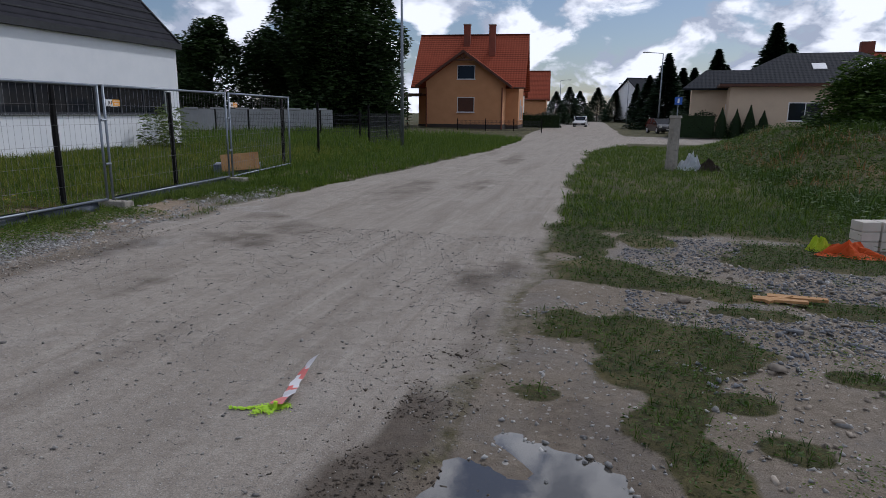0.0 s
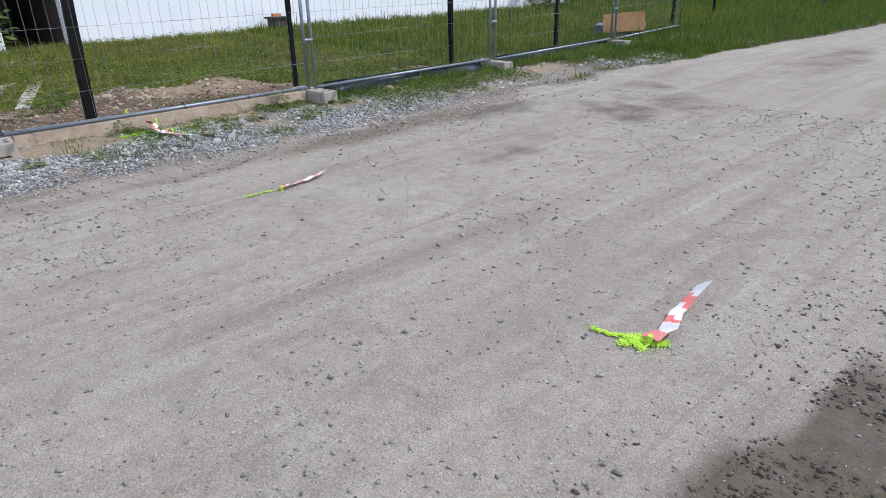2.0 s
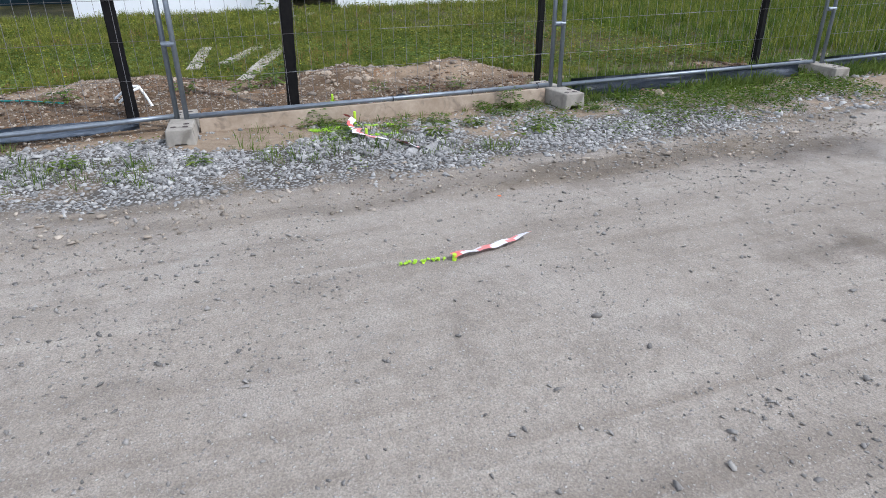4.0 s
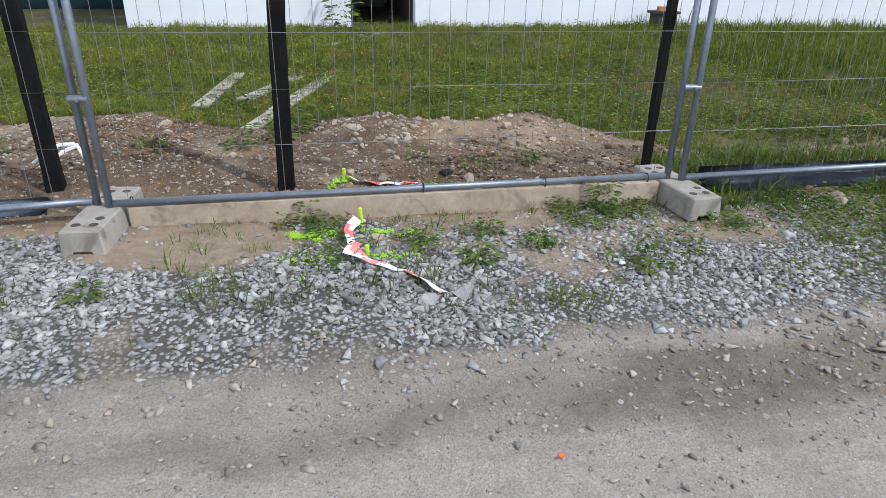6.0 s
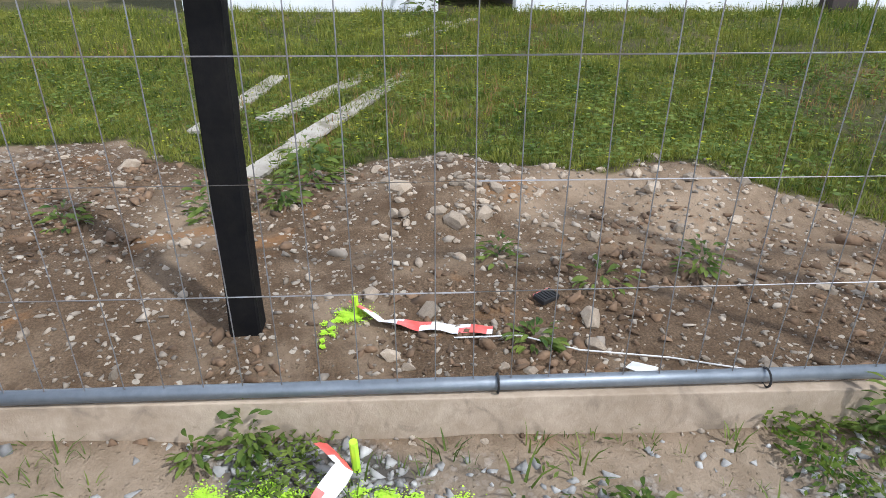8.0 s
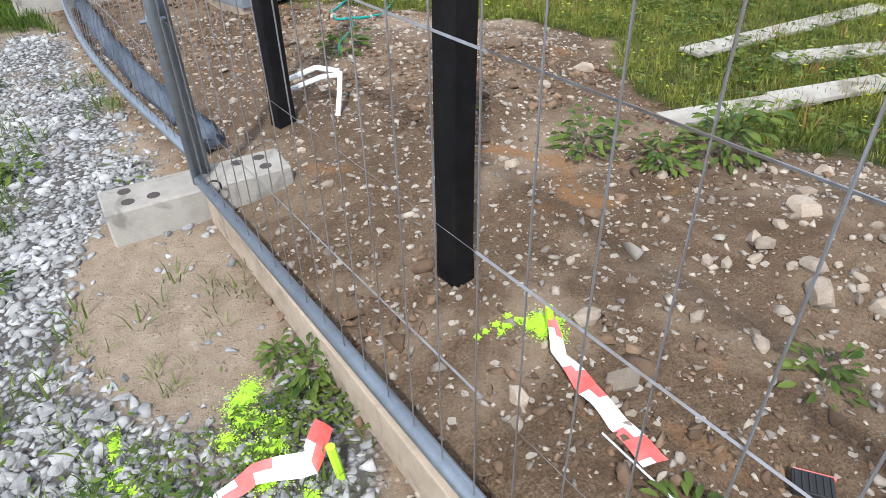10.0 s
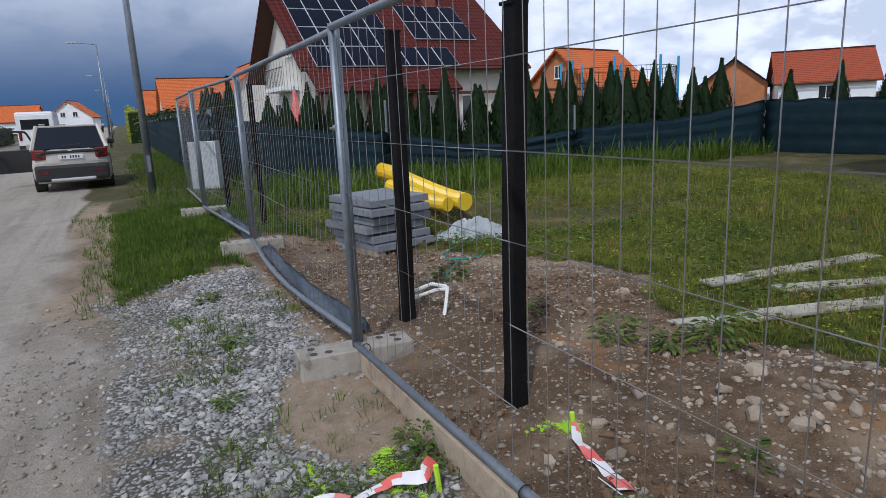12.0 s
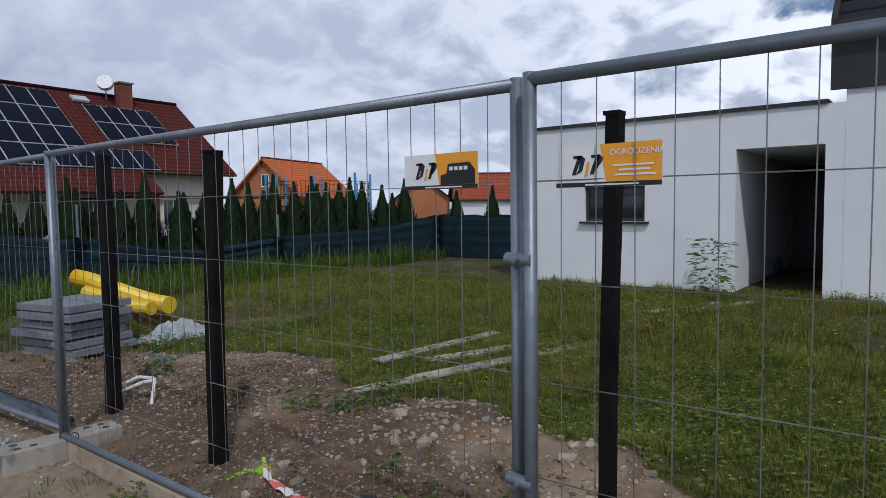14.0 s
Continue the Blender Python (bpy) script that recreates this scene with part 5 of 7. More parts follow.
ribbon([(-8.68, 3.34, 0.05), (-8.67, 3.38, 0.02), (-8.62, 3.46, 0.0), (-8.59, 3.64, 0.0), (-8.55, 3.86, 0.0)], 0.095, "red and white barrier tape tied to a peg in bare earth", 0.115, 0.3, 0.0, 0.25)


def peg(x, y, h):
    b = rodded((0, 0, -0.1), (0.01, 0.01, h), 0.012, 7)
    tagged(part("marker_peg", b, "neon_paint", m=pose(x, y, gz(x, y), 4, 3, 0)), "short survey peg sprayed neon yellow", "peg", "survey pegs")


for x, y, h in ((-2.06, 3.32, 0.05), (-5.28, 3.35, 0.04), (-7.95, 3.42, 0.12), (-7.54, 3.42, 0.06), (-8.68, 3.36, 0.09)):
    peg(x, y, h)

HEX = [(math.cos(i * math.pi / 3), math.sin(i * math.pi / 3), 0) for i in range(6)]


def spray(strokes, label):
    """Flecks of sprayed paint lying on the ground and on its stones."""
    xs, ys, ss = [], [], []
    for x0, y0, x1, y1, spread_w, n in strokes:
        n = int(n * (1.5 if x0 > -6 else 2.2))
        n = int(n * 6)
        k = 12
        t = (np.arange(k) + rng.uniform(0, 1, k)) / k
        cx, cy = x0 + (x1 - x0) * t + rng.normal(0, spread_w * 0.9, k), y0 + (y1 - y0) * t + rng.normal(0, spread_w * 0.9, k)
        pick, tight = rng.integers(0, k, n), rng.gamma(1.5, 0.45, n) * max(spread_w * 0.6, 0.006)
        ang = rng.uniform(0, 2 * np.pi, n)
        xs.append(cx[pick] + tight * np.cos(ang))
        ys.append(cy[pick] + tight * np.sin(ang))
        ss.append((rng.gamma(2.0, 0.0006, n) + 0.0006) * (1.35 if x0 > -6 else 1.0))
    x, y, s = np.concatenate(xs), np.concatenate(ys), np.concatenate(ss)
    pl = np.zeros((len(x), 3, 4))
    pl[:, :, :3] = turns(len(x), tilt=0.25, scale=s) * np.array([1, 1, 1])
    pl[:, :, 3] = np.stack([x, y, ground_z(x, y) + 0.006 + rng.uniform(0, 0.010, len(x))], 1)
    tagged(many("paint_mark", HEX, [[0, 1, 2, 3, 4, 5]], pl, "neon_paint"), label, "paint mark", kind="stuff")


spray([(-2.32, 3.26, -2.14, 3.30, 0.006, 260), (-2.09, 3.30, -2.05, 3.34, 0.040, 420)], "neon yellow survey mark sprayed on the gravel street")
spray([(-5.31, 3.06, -5.29, 3.32, 0.008, 170)], "neon yellow survey line sprayed on the gravel street")
spray([(-7.86, 3.02, -7.84, 3.30, 0.04, 650), (-7.86, 3.45, -7.80, 3.72, 0.03, 350)], "neon yellow survey mark sprayed beside the board")
spray([(-7.52, 2.95, -7.50, 3.25, 0.02, 170), (-7.49, 3.42, -7.48, 3.68, 0.02, 200)], "neon yellow survey mark sprayed on crushed stone")
spray([(-8.69, 3.33, -8.66, 3.38, 0.032, 260), (-8.66, 3.32, -8.50, 3.25, 0.012, 200)], "neon yellow survey mark sprayed on bare earth")

# ---- things on the plot ----


def plank(ax, ay, bx, by, w, t=0.024):
    L = math.hypot(bx - ax, by - ay)
    za, zb = gz(ax, ay) + 0.02, gz(bx, by) + 0.02
    bm = boxed(0, L, -w / 2, w / 2, -t / 2, t / 2, bevel=0.004)
    m = Matrix.Translation((ax, ay, (za + zb) / 2 - 0.004)) @ Matrix.Rotation(math.atan2(by - ay, bx - ax), 4, "Z")
    tagged(part("plank", bm, "grey_plank", m=m), "weathered pale plank lying in the grass", "plank", "planks laid in the grass")


plank(-11.0, 2.08, -12.9, 2.28, 0.16)
plank(-11.33, 2.47, -12.95, 3.11, 0.17)
plank(-10.12, 2.62, -10.95, 2.87, 0.16)
plank(-10.75, 2.80, -13.05, 3.5, 0.17)
plank(-14.9, 3.45, -16.3, 4.05, 0.16)
plank(-15.2, 3.9, -16.6, 4.45, 0.12)


def slab_stack():
    s = thing("slab_stack", pose(-9.48, -1.2, gz(-9.48, -1.2) - 0.01, 0, 0, 12), "stack of grey concrete fence slabs on bearers", "slab stack")
    z = 0.06
    for b in (-0.28, 0.28):
        part("bearer", boxed(b - 0.05, b + 0.05, -0.46, 0.46, -0.05, 0.06), "board_wood", s)
    for i in range(6):
        dx, dy = rng.normal(0, 0.03), rng.normal(0, 0.03)
        part("slab", boxed(-0.38 + dx, 0.38 + dx, -0.45 + dy, 0.45 + dy, z, z + 0.075, bevel=0.006), "slab_grey", s)
        z += 0.105 if i % 2 else 0.09
    return z


slab_stack()


def corrugated(pts, r, name, label):
    """Flexible ribbed pipe along a smooth line."""
    cu = [Vector(p) for p in pts]
    dense = []
    for i in range(len(cu) - 1):
        p0, p1, p2, p3 = cu[max(i - 1, 0)], cu[i], cu[i + 1], cu[min(i + 2, len(cu) - 1)]
        for k in range(26):
            t = k / 26
            dense.append(0.5 * ((2 * p1) + (p2 - p0) * t + (2 * p0 - 5 * p1 + 4 * p2 - p3) * t * t + (3 * p1 - p0 - 3 * p2 + p3) * t ** 3))
    bm = bmesh.new()
    rings = []
    for i, p in enumerate(dense):
        d = (dense[min(i + 1, len(dense) - 1)] - dense[max(i - 1, 0)]).normalized()
        q = d.to_track_quat("Z", "Y")
        rr = r * (1.0 if i % 2 else 0.9)
        rings.append([bm.verts.new(p + q @ Vector((rr * math.cos(a * math.pi / 6), rr * math.sin(a * math.pi / 6), 0))) for a in range(12)])
    for a, b in zip(rings, rings[1:]):
        for k in range(12):
            bm.faces.new((a[k], a[(k + 1) % 12], b[(k + 1) % 12], b[k]))
    bm.faces.new(rings[0][::-1])
    bm.faces.new(rings[-1])
    return tagged(part(name, bm, "yellow_pipe"), label, "pipe", "yellow drain pipes")


g0 = gz(-10.8, -2.0)
corrugated([(-10.20, -2.95, g0 + 0.42), (-10.34, -2.72, g0 + 0.36), (-10.52, -2.25, g0 + 0.22), (-10.64, -1.75, g0 + 0.12), (-10.70, -1.35, g0 + 0.09)], 0.115, "drain_pipe", "yellow corrugated drain pipe bent over a heap of sand")
corrugated([(-10.10, -2.4, g0 + 0.26), (-10.26, -2.05, g0 + 0.18), (-10.38, -1.65, g0 + 0.09), (-10.46, -1.35, g0 + 0.08)], 0.09, "drain_pipe", "yellow corrugated drain pipe end resting in the grass")


def crumpled(name, cx, cy, rx, ry, h, mat, label, category, seed=0, n=26):
    """A sheet thrown down in folds."""
    bm = bmesh.new()
    grid = []
    for i in range(n):
        row = []
        for j in range(n):
            u, v = i / (n - 1) * 2 - 1, j / (n - 1) * 2 - 1
            k = max(0.0, 1 - (u * u + v * v) ** 0.9)
            edge = 1 + 0.15 * math.sin(5 * math.atan2(v, u) + seed)
            x, y = cx + rx * u * edge, cy + ry * v * edge
            f = noise.noise(Vector((u * 3.1 + seed, v * 3.1, seed))) + 0.5 * abs(noise.noise(Vector((u * 8 + seed, v * 8, seed))))
            row.append(bm.verts.new((x, y, gz(x, y) + 0.01 + max(0.0, k * h * (0.75 + 0.9 * f)))))
        grid.append(row)
    for i in range(n - 1):
        for j in range(n - 1):
            bm.faces.new((grid[i][j], grid[i + 1][j], grid[i + 1][j + 1], grid[i][j + 1]))
    bmesh.ops.solidify(bm, geom=bm.faces[:], thickness=0.004)
    return tagged(part(name, bm, mat), label, category)


crumpled("white_sack", -10.6, -1.0, 0.45, 0.30, 0.17, "white_sheet", "crumpled white woven building sack in the grass", "sack", 2.0)


def rope(pts, r, mat, label, name="rope"):
    bm = bmesh.new()
    P = [Vector((x, y, gz(x, y) + z)) for x, y, z in pts]
    if mat == "teal_rope":
        bent = []
        for i in range(len(pts) - 1):
            q = [Vector(pts[min(max(i + k, 0), len(pts) - 1)]) for k in (-1, 0, 1, 2)]
            for k in range(8):
                t = k / 8
                c = 0.5 * (2 * q[1] + (q[2] - q[0]) * t + (2 * q[0] - 5 * q[1] + 4 * q[2] - q[3]) * t * t + (3 * q[1] - q[0] - 3 * q[2] + q[3]) * t ** 3)
                bent.append(Vector((c.x, c.y, gz(c.x, c.y) + max(0.006, c.z * 0.5))))
        P = bent
    for a, b in zip(P, P[1:]):
        rod(bm, a, b, r, 6)
    tagged(part(name, bm, mat), label, name.replace("_", " "))


rope([(-10.2, -0.9, 0.02), (-10.5, -0.55, 0.05), (-10.3, -0.2, 0.03), (-10.0, 0.1, 0.02), (-9.7, 0.05, 0.03), (-9.9, -0.4, 0.02), (-10.35, -0.65, 0.06), (-10.7, -0.5, 0.02)], 0.009, "teal_rope", "tangled teal plastic rope on bare earth")
rope([(-9.75, 0.1, 0.03), (-9.6, 0.45, 0.02), (-9.35, 0.75, 0.02), (-9.25, 0.95, 0.015)], 0.008, "teal_rope", "loose end of teal plastic rope on bare earth")
rope([(-8.68, 1.45, 0.14), (-8.82, 1.57, 0.19), (-8.91, 1.63, 0.18)], 0.013, "white_plastic", "white plastic conduit sticking out of the earth", "conduit")
rope([(-8.70, 1.48, 0.10), (-8.84, 1.59, 0.15), (-8.91, 1.64, 0.165)], 0.013, "white_plastic", "white plastic conduit sticking out of the earth", "conduit")
rope([(-8.91, 1.64, 0.18), (-8.87, 1.69, 0.09), (-8.83, 1.73, 0.0)], 0.013, "white_plastic", "bent white plastic conduit end in the earth", "conduit")
rope([(-8.52, 3.72, 0.012), (-8.50, 3.95, 0.03), (-8.44, 4.15, 0.015), (-8.40, 4.45, 0.01), (-8.3, 4.7, 0.01)], 0.003, "white_plastic", "thin white string lying on bare earth", "string")

lt = thing("lighter", pose(-8.80, 4.10, gz(-8.80, 4.10) + 0.012, 0, 4, 35), "small black plastic scrap with a red edge on bare earth", "plastic scrap")
part("body", boxed(-0.03, 0.03, -0.045, 0.045, 0, 0.02, bevel=0.004), "black_plastic", lt)
part("edge", boxed(-0.034, -0.026, -0.04, 0.05, 0.002, 0.017), "tape_red", lt)
for i in range(6):
    part("rib", boxed(-0.026, 0.026, -0.04 + i * 0.015, -0.034 + i * 0.015, 0.0202, 0.0235), "black_plastic", lt)

# board box by the far panels
ob = thing("osb_crate", pose(-9.25, 14.6, gz(-9.25, 14.6), 0, 0, -62), "low dark crate with a leaning particle board", "crate")
part("crate", boxed(-0.4, 0.4, -0.55, 0.55, 0, 0.3, bevel=0.01), "foil", ob)
part("board", boxed(-0.02, 0.02, -0.45, 0.45, 0, 0.42, bevel=0.002, m=pose(0.43, 0.1, 0.16, 5, -18, 0)), "osb", ob)

# utility cabinet by the lamp post
uc = thing("utility_cabinet", pose(-8.55, -9.0, 0.0, 0, 0, 150), "grey utility cabinet with round orange sticker", "cabinet")
part("body", boxed(-0.3, 0.3, -0.16, 0.16, 0.1, 1.1, bevel=0.012), "box_grey", uc)
part("foot", boxed(-0.27, 0.27, -0.13, 0.13, -0.1, 0.1), "concrete", uc)
part("door", boxed(-0.27, 0.27, 0.161, 0.172, 0.16, 1.04, bevel=0.004), "box_grey", uc)
part("sticker", rodded((0, 0.173, 0.88), (0, 0.176, 0.88), 0.08, 18), "sign_orange", uc)

# brick bench stump at the white house wall
st = thing("block_stool", pose(-17.0, 10.2, gz(-17.0, 10.2)), "stacked dark blocks with an orange brick on top", "block stack")
part("block", boxed(-0.18, 0.18, -0.2, 0.2, 0, 0.32, bevel=0.01), "dark_plinth_and_shade", st)
part("slab", boxed(-0.22, 0.22, -0.26, 0.26, 0.32, 0.37, bevel=0.006), "black_plastic", st)
part("brick", boxed(-0.09, 0.03, -0.12, 0.12, 0.37, 0.45, bevel=0.006), "raw_brick", st)

# ---- boundary net and hedge trees ----
NET = [(-8.75, -45.0), (-8.7, -30.0), (-8.7, -18.0), (-8.75, -9.6), (-12.3, -7.9), (-16.4, -6.4), (-21.3, -5.2), (-21.9, 3.0)]


def net_run(a, b, h0, h1, sag, label):
    """Shade netting hung between posts, slumped in folds."""
    L = math.hypot(b[0] - a[0], b[1] - a[1])
    n = max(6, int(L / 0.25))
    t = thing("shade_net", pose(a[0], a[1], 0, 0, 0, math.degrees(math.atan2(b[1] - a[1], b[0] - a[0]))), label, "shade net", "green shade netting")
    bm = bmesh.new()
    rows = []
    for i in range(n + 1):
        u = i / n
        top = h0 + (h1 - h0) * u - sag * math.sin(math.pi * u) ** 1.5 + 0.02 * math.sin(i * 1.7)
        wx, wy = a[0] + (b[0] - a[0]) * u, a[1] + (b[1] - a[1]) * u
        g = gz(wx, wy)
        row = []
        for k in range(15):
            v = k / 14
            fold = (0.02 + 0.10 * sag) * math.sin(v * 26 + 0.25 * math.sin(i * 0.5) + i * 0.08) * (0.3 + v)
            row.append(bm.verts.new((L * u, fold, g - 0.05 + top * v)))
        rows.append(row)
    for r, s in zip(rows, rows[1:]):
        for k in range(14):
            bm.faces.new((r[k], s[k], s[k + 1], r[k + 1]))
    bmesh.ops.solidify(bm, geom=bm.faces[:], thickness=0.006)
    part("netting", bm, "shade_net", t, smooth=True)
    k = max(1, int(L / 2.6))
    for i in range(k + 1):
        u = i / k
        g = gz(a[0] + (b[0] - a[0]) * u, a[1] + (b[1] - a[1]) * u)
        part("net_post", rodded((L * u, 0.07, g - 0.2), (L * u, 0.07, g + max(h0, h1) + 0.05), 0.025, 8), "galvanised", t)


SAGS = [0.0, 0.0, 0.0, 0.1, 0.3, 0.1, 0.05]
TOPS = [1.65, 1.65, 1.7, 1.7, 1.1, 0.85, 1.3, 1.35]
for i in range(len(NET) - 1):
    net_run(NET[i], NET[i + 1], TOPS[i], TOPS[i + 1], SAGS[i], "dark green shade netting slumped along the boundary" if i > 2 else "dark green shade netting along the street fence")

LEAF = [(-0.5, 0, 0), (0, -0.18, 0.03), (0.5, 0, 0), (0, 0.18, 0.03)]


def leaf_cloud(name, centres, radii, count, size, mat, parent=None, up=0.6, flat=1.0):
    """Many small leaves spread over and through lumps, thinner inside."""
    c, r = np.asarray(centres, float), np.asarray(radii, float)
    pick = rng.choice(len(c), count, p=(r ** 2) / (r ** 2).sum())
    d = rng.normal(0, 1, (count, 3))
    d /= np.linalg.norm(d, axis=1)[:, None]
    rad = r[pick] * rng.uniform(0.55, 1.08, count) ** 0.6
    p = c[pick] + d * rad[:, None] * np.array([1, 1, flat])
    pl = np.zeros((count, 3, 4))
    pl[:, :, :3] = turns(count, tilt=up, scale=size * rng.uniform(0.6, 1.4, count))
    pl[:, :, 3] = p
    ob = many(name, LEAF, [[0, 1, 2, 3]], pl, mat)
    if parent is not None:
        ob.parent = parent
    return ob


def tree(x, y, h, spread_r, label, leaves=7000, size=0.3, mat="tree_leaf", name="tree", trunk_h=0.3):
    t = thing(name, pose(x, y, 0), label, "tree")
    bm = bmesh.new()
    rod(bm, (0, 0, -0.2), (0, 0, h * 0.55), 0.028 * h, 9, 0.014 * h)
    cs, rs = [], []
    for i in range(95):
        a, e = rng.uniform(0, 2 * math.pi), rng.uniform(trunk_h, 1.0)
        wide = spread_r * (1.05 - 0.75 * max(0, e - 0.55) / 0.45) * rng.uniform(0.35, 0.82)
        c = Vector((wide * math.cos(a), wide * math.sin(a), h * e * 0.93))
        cs.append(c)
        rs.append(spread_r * rng.uniform(0.20, 0.36))
        if i % 5 == 0:
            rod(bm, (0, 0, h * min(0.5, e * 0.55)), c, 0.008 * h, 6, 0.002 * h)
    part("trunk", bm, "bark", t)
    leaf_cloud("crown", cs, rs, int(leaves * 4.2), size * 1.15, mat, t)
    return t


def conifer(x, y, h, r, label, mat="conifer_leaf", count=9000, name="conifer"):
    t = thing(name, pose(x, y, gz(x, y)), label, "conifer")
    part("trunk", rodded((0, 0, -0.2), (0, 0, h * 0.97), 0.02 * h, 8, 0.004 * h), "bark", t)
    u = rng.uniform(0, 1, count) ** 0.75
    tier = np.floor(u * 14) / 14 + rng.uniform(0, 0.05, count)
    a = np.floor(rng.uniform(0, 9, count)) * 0.7 + tier * 11 + rng.normal(0, 0.18, count)
    z = h * (0.07 + 0.93 * (1 - u))
    rr = 1.35 * r * (0.03 + u) * rng.uniform(0.0, 1.0, count) ** 0.6 * (0.8 + 0.35 * np.abs(np.sin(9 * np.pi * u + np.sin(3 * a))))
    pl = np.zeros((count, 3, 4))
    pl[:, :, :3] = turns(count, yaw=a, tilt=0.3, scale=h * 0.075 * rng.uniform(0.6, 1.3, count))
    pl[:, :, 3] = np.stack([rr * np.cos(a), rr * np.sin(a), z - 0.22 * rr], 1)
    ob = many("needles", LEAF, [[0, 1, 2, 3]], pl, mat)
    ob.parent = t
    return t


def thuja(x, y, h, r, mat="thuja_leaf"):
    t = thing("thuja", pose(x, y, gz(x, y)), "slender dark green thuja behind the netting", "thuja", "row of thujas")
    part("trunk", rodded((0, 0, -0.1), (0, 0, h * 0.8), 0.03, 6, 0.008), "bark", t)
    n = 2600
    u = rng.uniform(0, 1, n)
    a = rng.uniform(0, 2 * math.pi, n)
    prof = r * np.sin(np.clip(np.pi * (0.12 + 0.88 * (1 - u)), 0, np.pi) * 0.5 + 0.2) * (1 - u ** 2.2) + 0.02
    rr = prof * rng.uniform(0.6, 1.12, n) * (1 + 0.12 * np.sin(4 * a + 9 * u))
    pl = np.zeros((n, 3, 4))
    # sprays stand upright
    m = turns(n, yaw=a, tilt=0.4, scale=0.17 * rng.uniform(0.6, 1.3, n))
    pl[:, :, :3] = m[:, :, [2, 1, 0]]
    pl[:, :, 3] = np.stack([rr * np.cos(a), rr * np.sin(a), 0.08 + u * h * 0.97], 1)
    ob = many("foliage", LEAF, [[0, 1, 2, 3]], pl, mat)
    ob.parent = t


for i in range(30):
    u = i / 29
    x, y = -10.6 + (-23.0 + 10.6) * u, -11.8 + (-8.2 + 11.8) * u
    thuja(x + rng.normal(0, 0.15), y + rng.normal(0, 0.15), rng.uniform(1.9, 2.5), rng.uniform(0.38, 0.50))
for i in range(5):
    thuja(-9.7, -12.5 - i * 1.5 + rng.normal(0, 0.2), rng.uniform(2.0, 2.6), 0.42)
for i in range(7):
    thuja(-24 - i * 1.5, -6.5 + i * 0.5, rng.uniform(1.9, 2.3), 0.36)

# ---- trampoline and umbrella in the neighbour's garden ----
tr = thing("trampoline", pose(-22.2, -11.5, gz(-22, -11.5)), "garden trampoline with black safety net and blue poles", "trampoline")
for i in range(8):
    a = 2 * math.pi * i / 8
    part("pole", rodded((1.9 * math.cos(a), 1.9 * math.sin(a), 0), (1.9 * math.cos(a), 1.9 * math.sin(a), 2.75), 0.04, 8), "tramp_blue", tr)
bm = bmesh.new()
for i in range(72):
    a = 2 * math.pi * i / 72
    rod(bm, (1.85 * math.cos(a), 1.85 * math.sin(a), 0.95), (1.85 * math.cos(a), 1.85 * math.sin(a), 2.45), 0.009, 4)
for z in (1.2, 1.6, 2.0, 2.45):
    for i in range(36):
        a, b = 2 * math.pi * i / 36, 2 * math.pi * (i + 1) / 36
        rod(bm, (1.85 * math.cos(a), 1.85 * math.sin(a), z), (1.85 * math.cos(b), 1.85 * math.sin(b), z), 0.009, 4)
part("safety_net", bm, "tramp_net", tr)
part("mat", rodded((0, 0, 0.85), (0, 0, 0.92), 1.85, 32), "tramp_net", tr)
um = thing("folded_parasol", pose(-12.2, -15.5, 0), "folded red parasol on a metal pole", "parasol")
part("canopy", rodded((0, 0, 0.9), (0, 0, 2.4), 0.25, 12, 0.05), "tape_red", um)
part("pole", rodded((0, 0, 0), (0, 0, 2.5), 0.02, 8), "galvanised", um)

# ---- lamp posts ----


def lamp_post(x, y, h, yaw, label="tall galvanised street lamp post beside the street"):
    l = thing("street_lamp", pose(x, y, gz(x, y), 0, 0, yaw), label, "street lamp", "street lamps")
    part("pole", rodded((0, 0, -0.2), (0, 0, h), 0.085, 14, 0.045), "galvanised", l, smooth=True)
    part("hatch", boxed(-0.035, 0.035, 0.07, 0.092, 0.5, 0.85), "galvanised", l)
    part("arm", rodded((0, 0, h), (1.3, 0, h + 0.12), 0.03, 8), "galvanised", l)
    part("lamp_head", boxed(1.2, 1.85, -0.12, 0.12, h + 0.06, h + 0.17, bevel=0.03), "box_grey", l)


lamp_post(-7.45, -9.8, 8.2, 0)
lamp_post(-9.25, 28.2, 8.2, 0)
lamp_post(-6.3, -47, 7.2, 0)
lamp_post(-6.1, -84, 7.4, 0)
lamp_post(-6.0, -120, 7.4, 0)
lamp_post(4.6, 66, 7.4, 180)
lamp_post(-8.5, 118, 7.4, 0)
lamp_post(3.5, 130, 7.4, 180)

# ---- vehicles ----


def wheel(parent, x, y, r=0.33, w=0.21):
    t = part("wheel", rodded((x - w / 2, y, r), (x + w / 2, y, r), r, 22), "rubber", parent)
    s = 1 if x > 0 else -1
    part("rim", rodded((x + s * (w / 2 - 0.02), y, r), (x + s * (w / 2 + 0.012), y, r), r * 0.62, 16), "solar_rim", t)


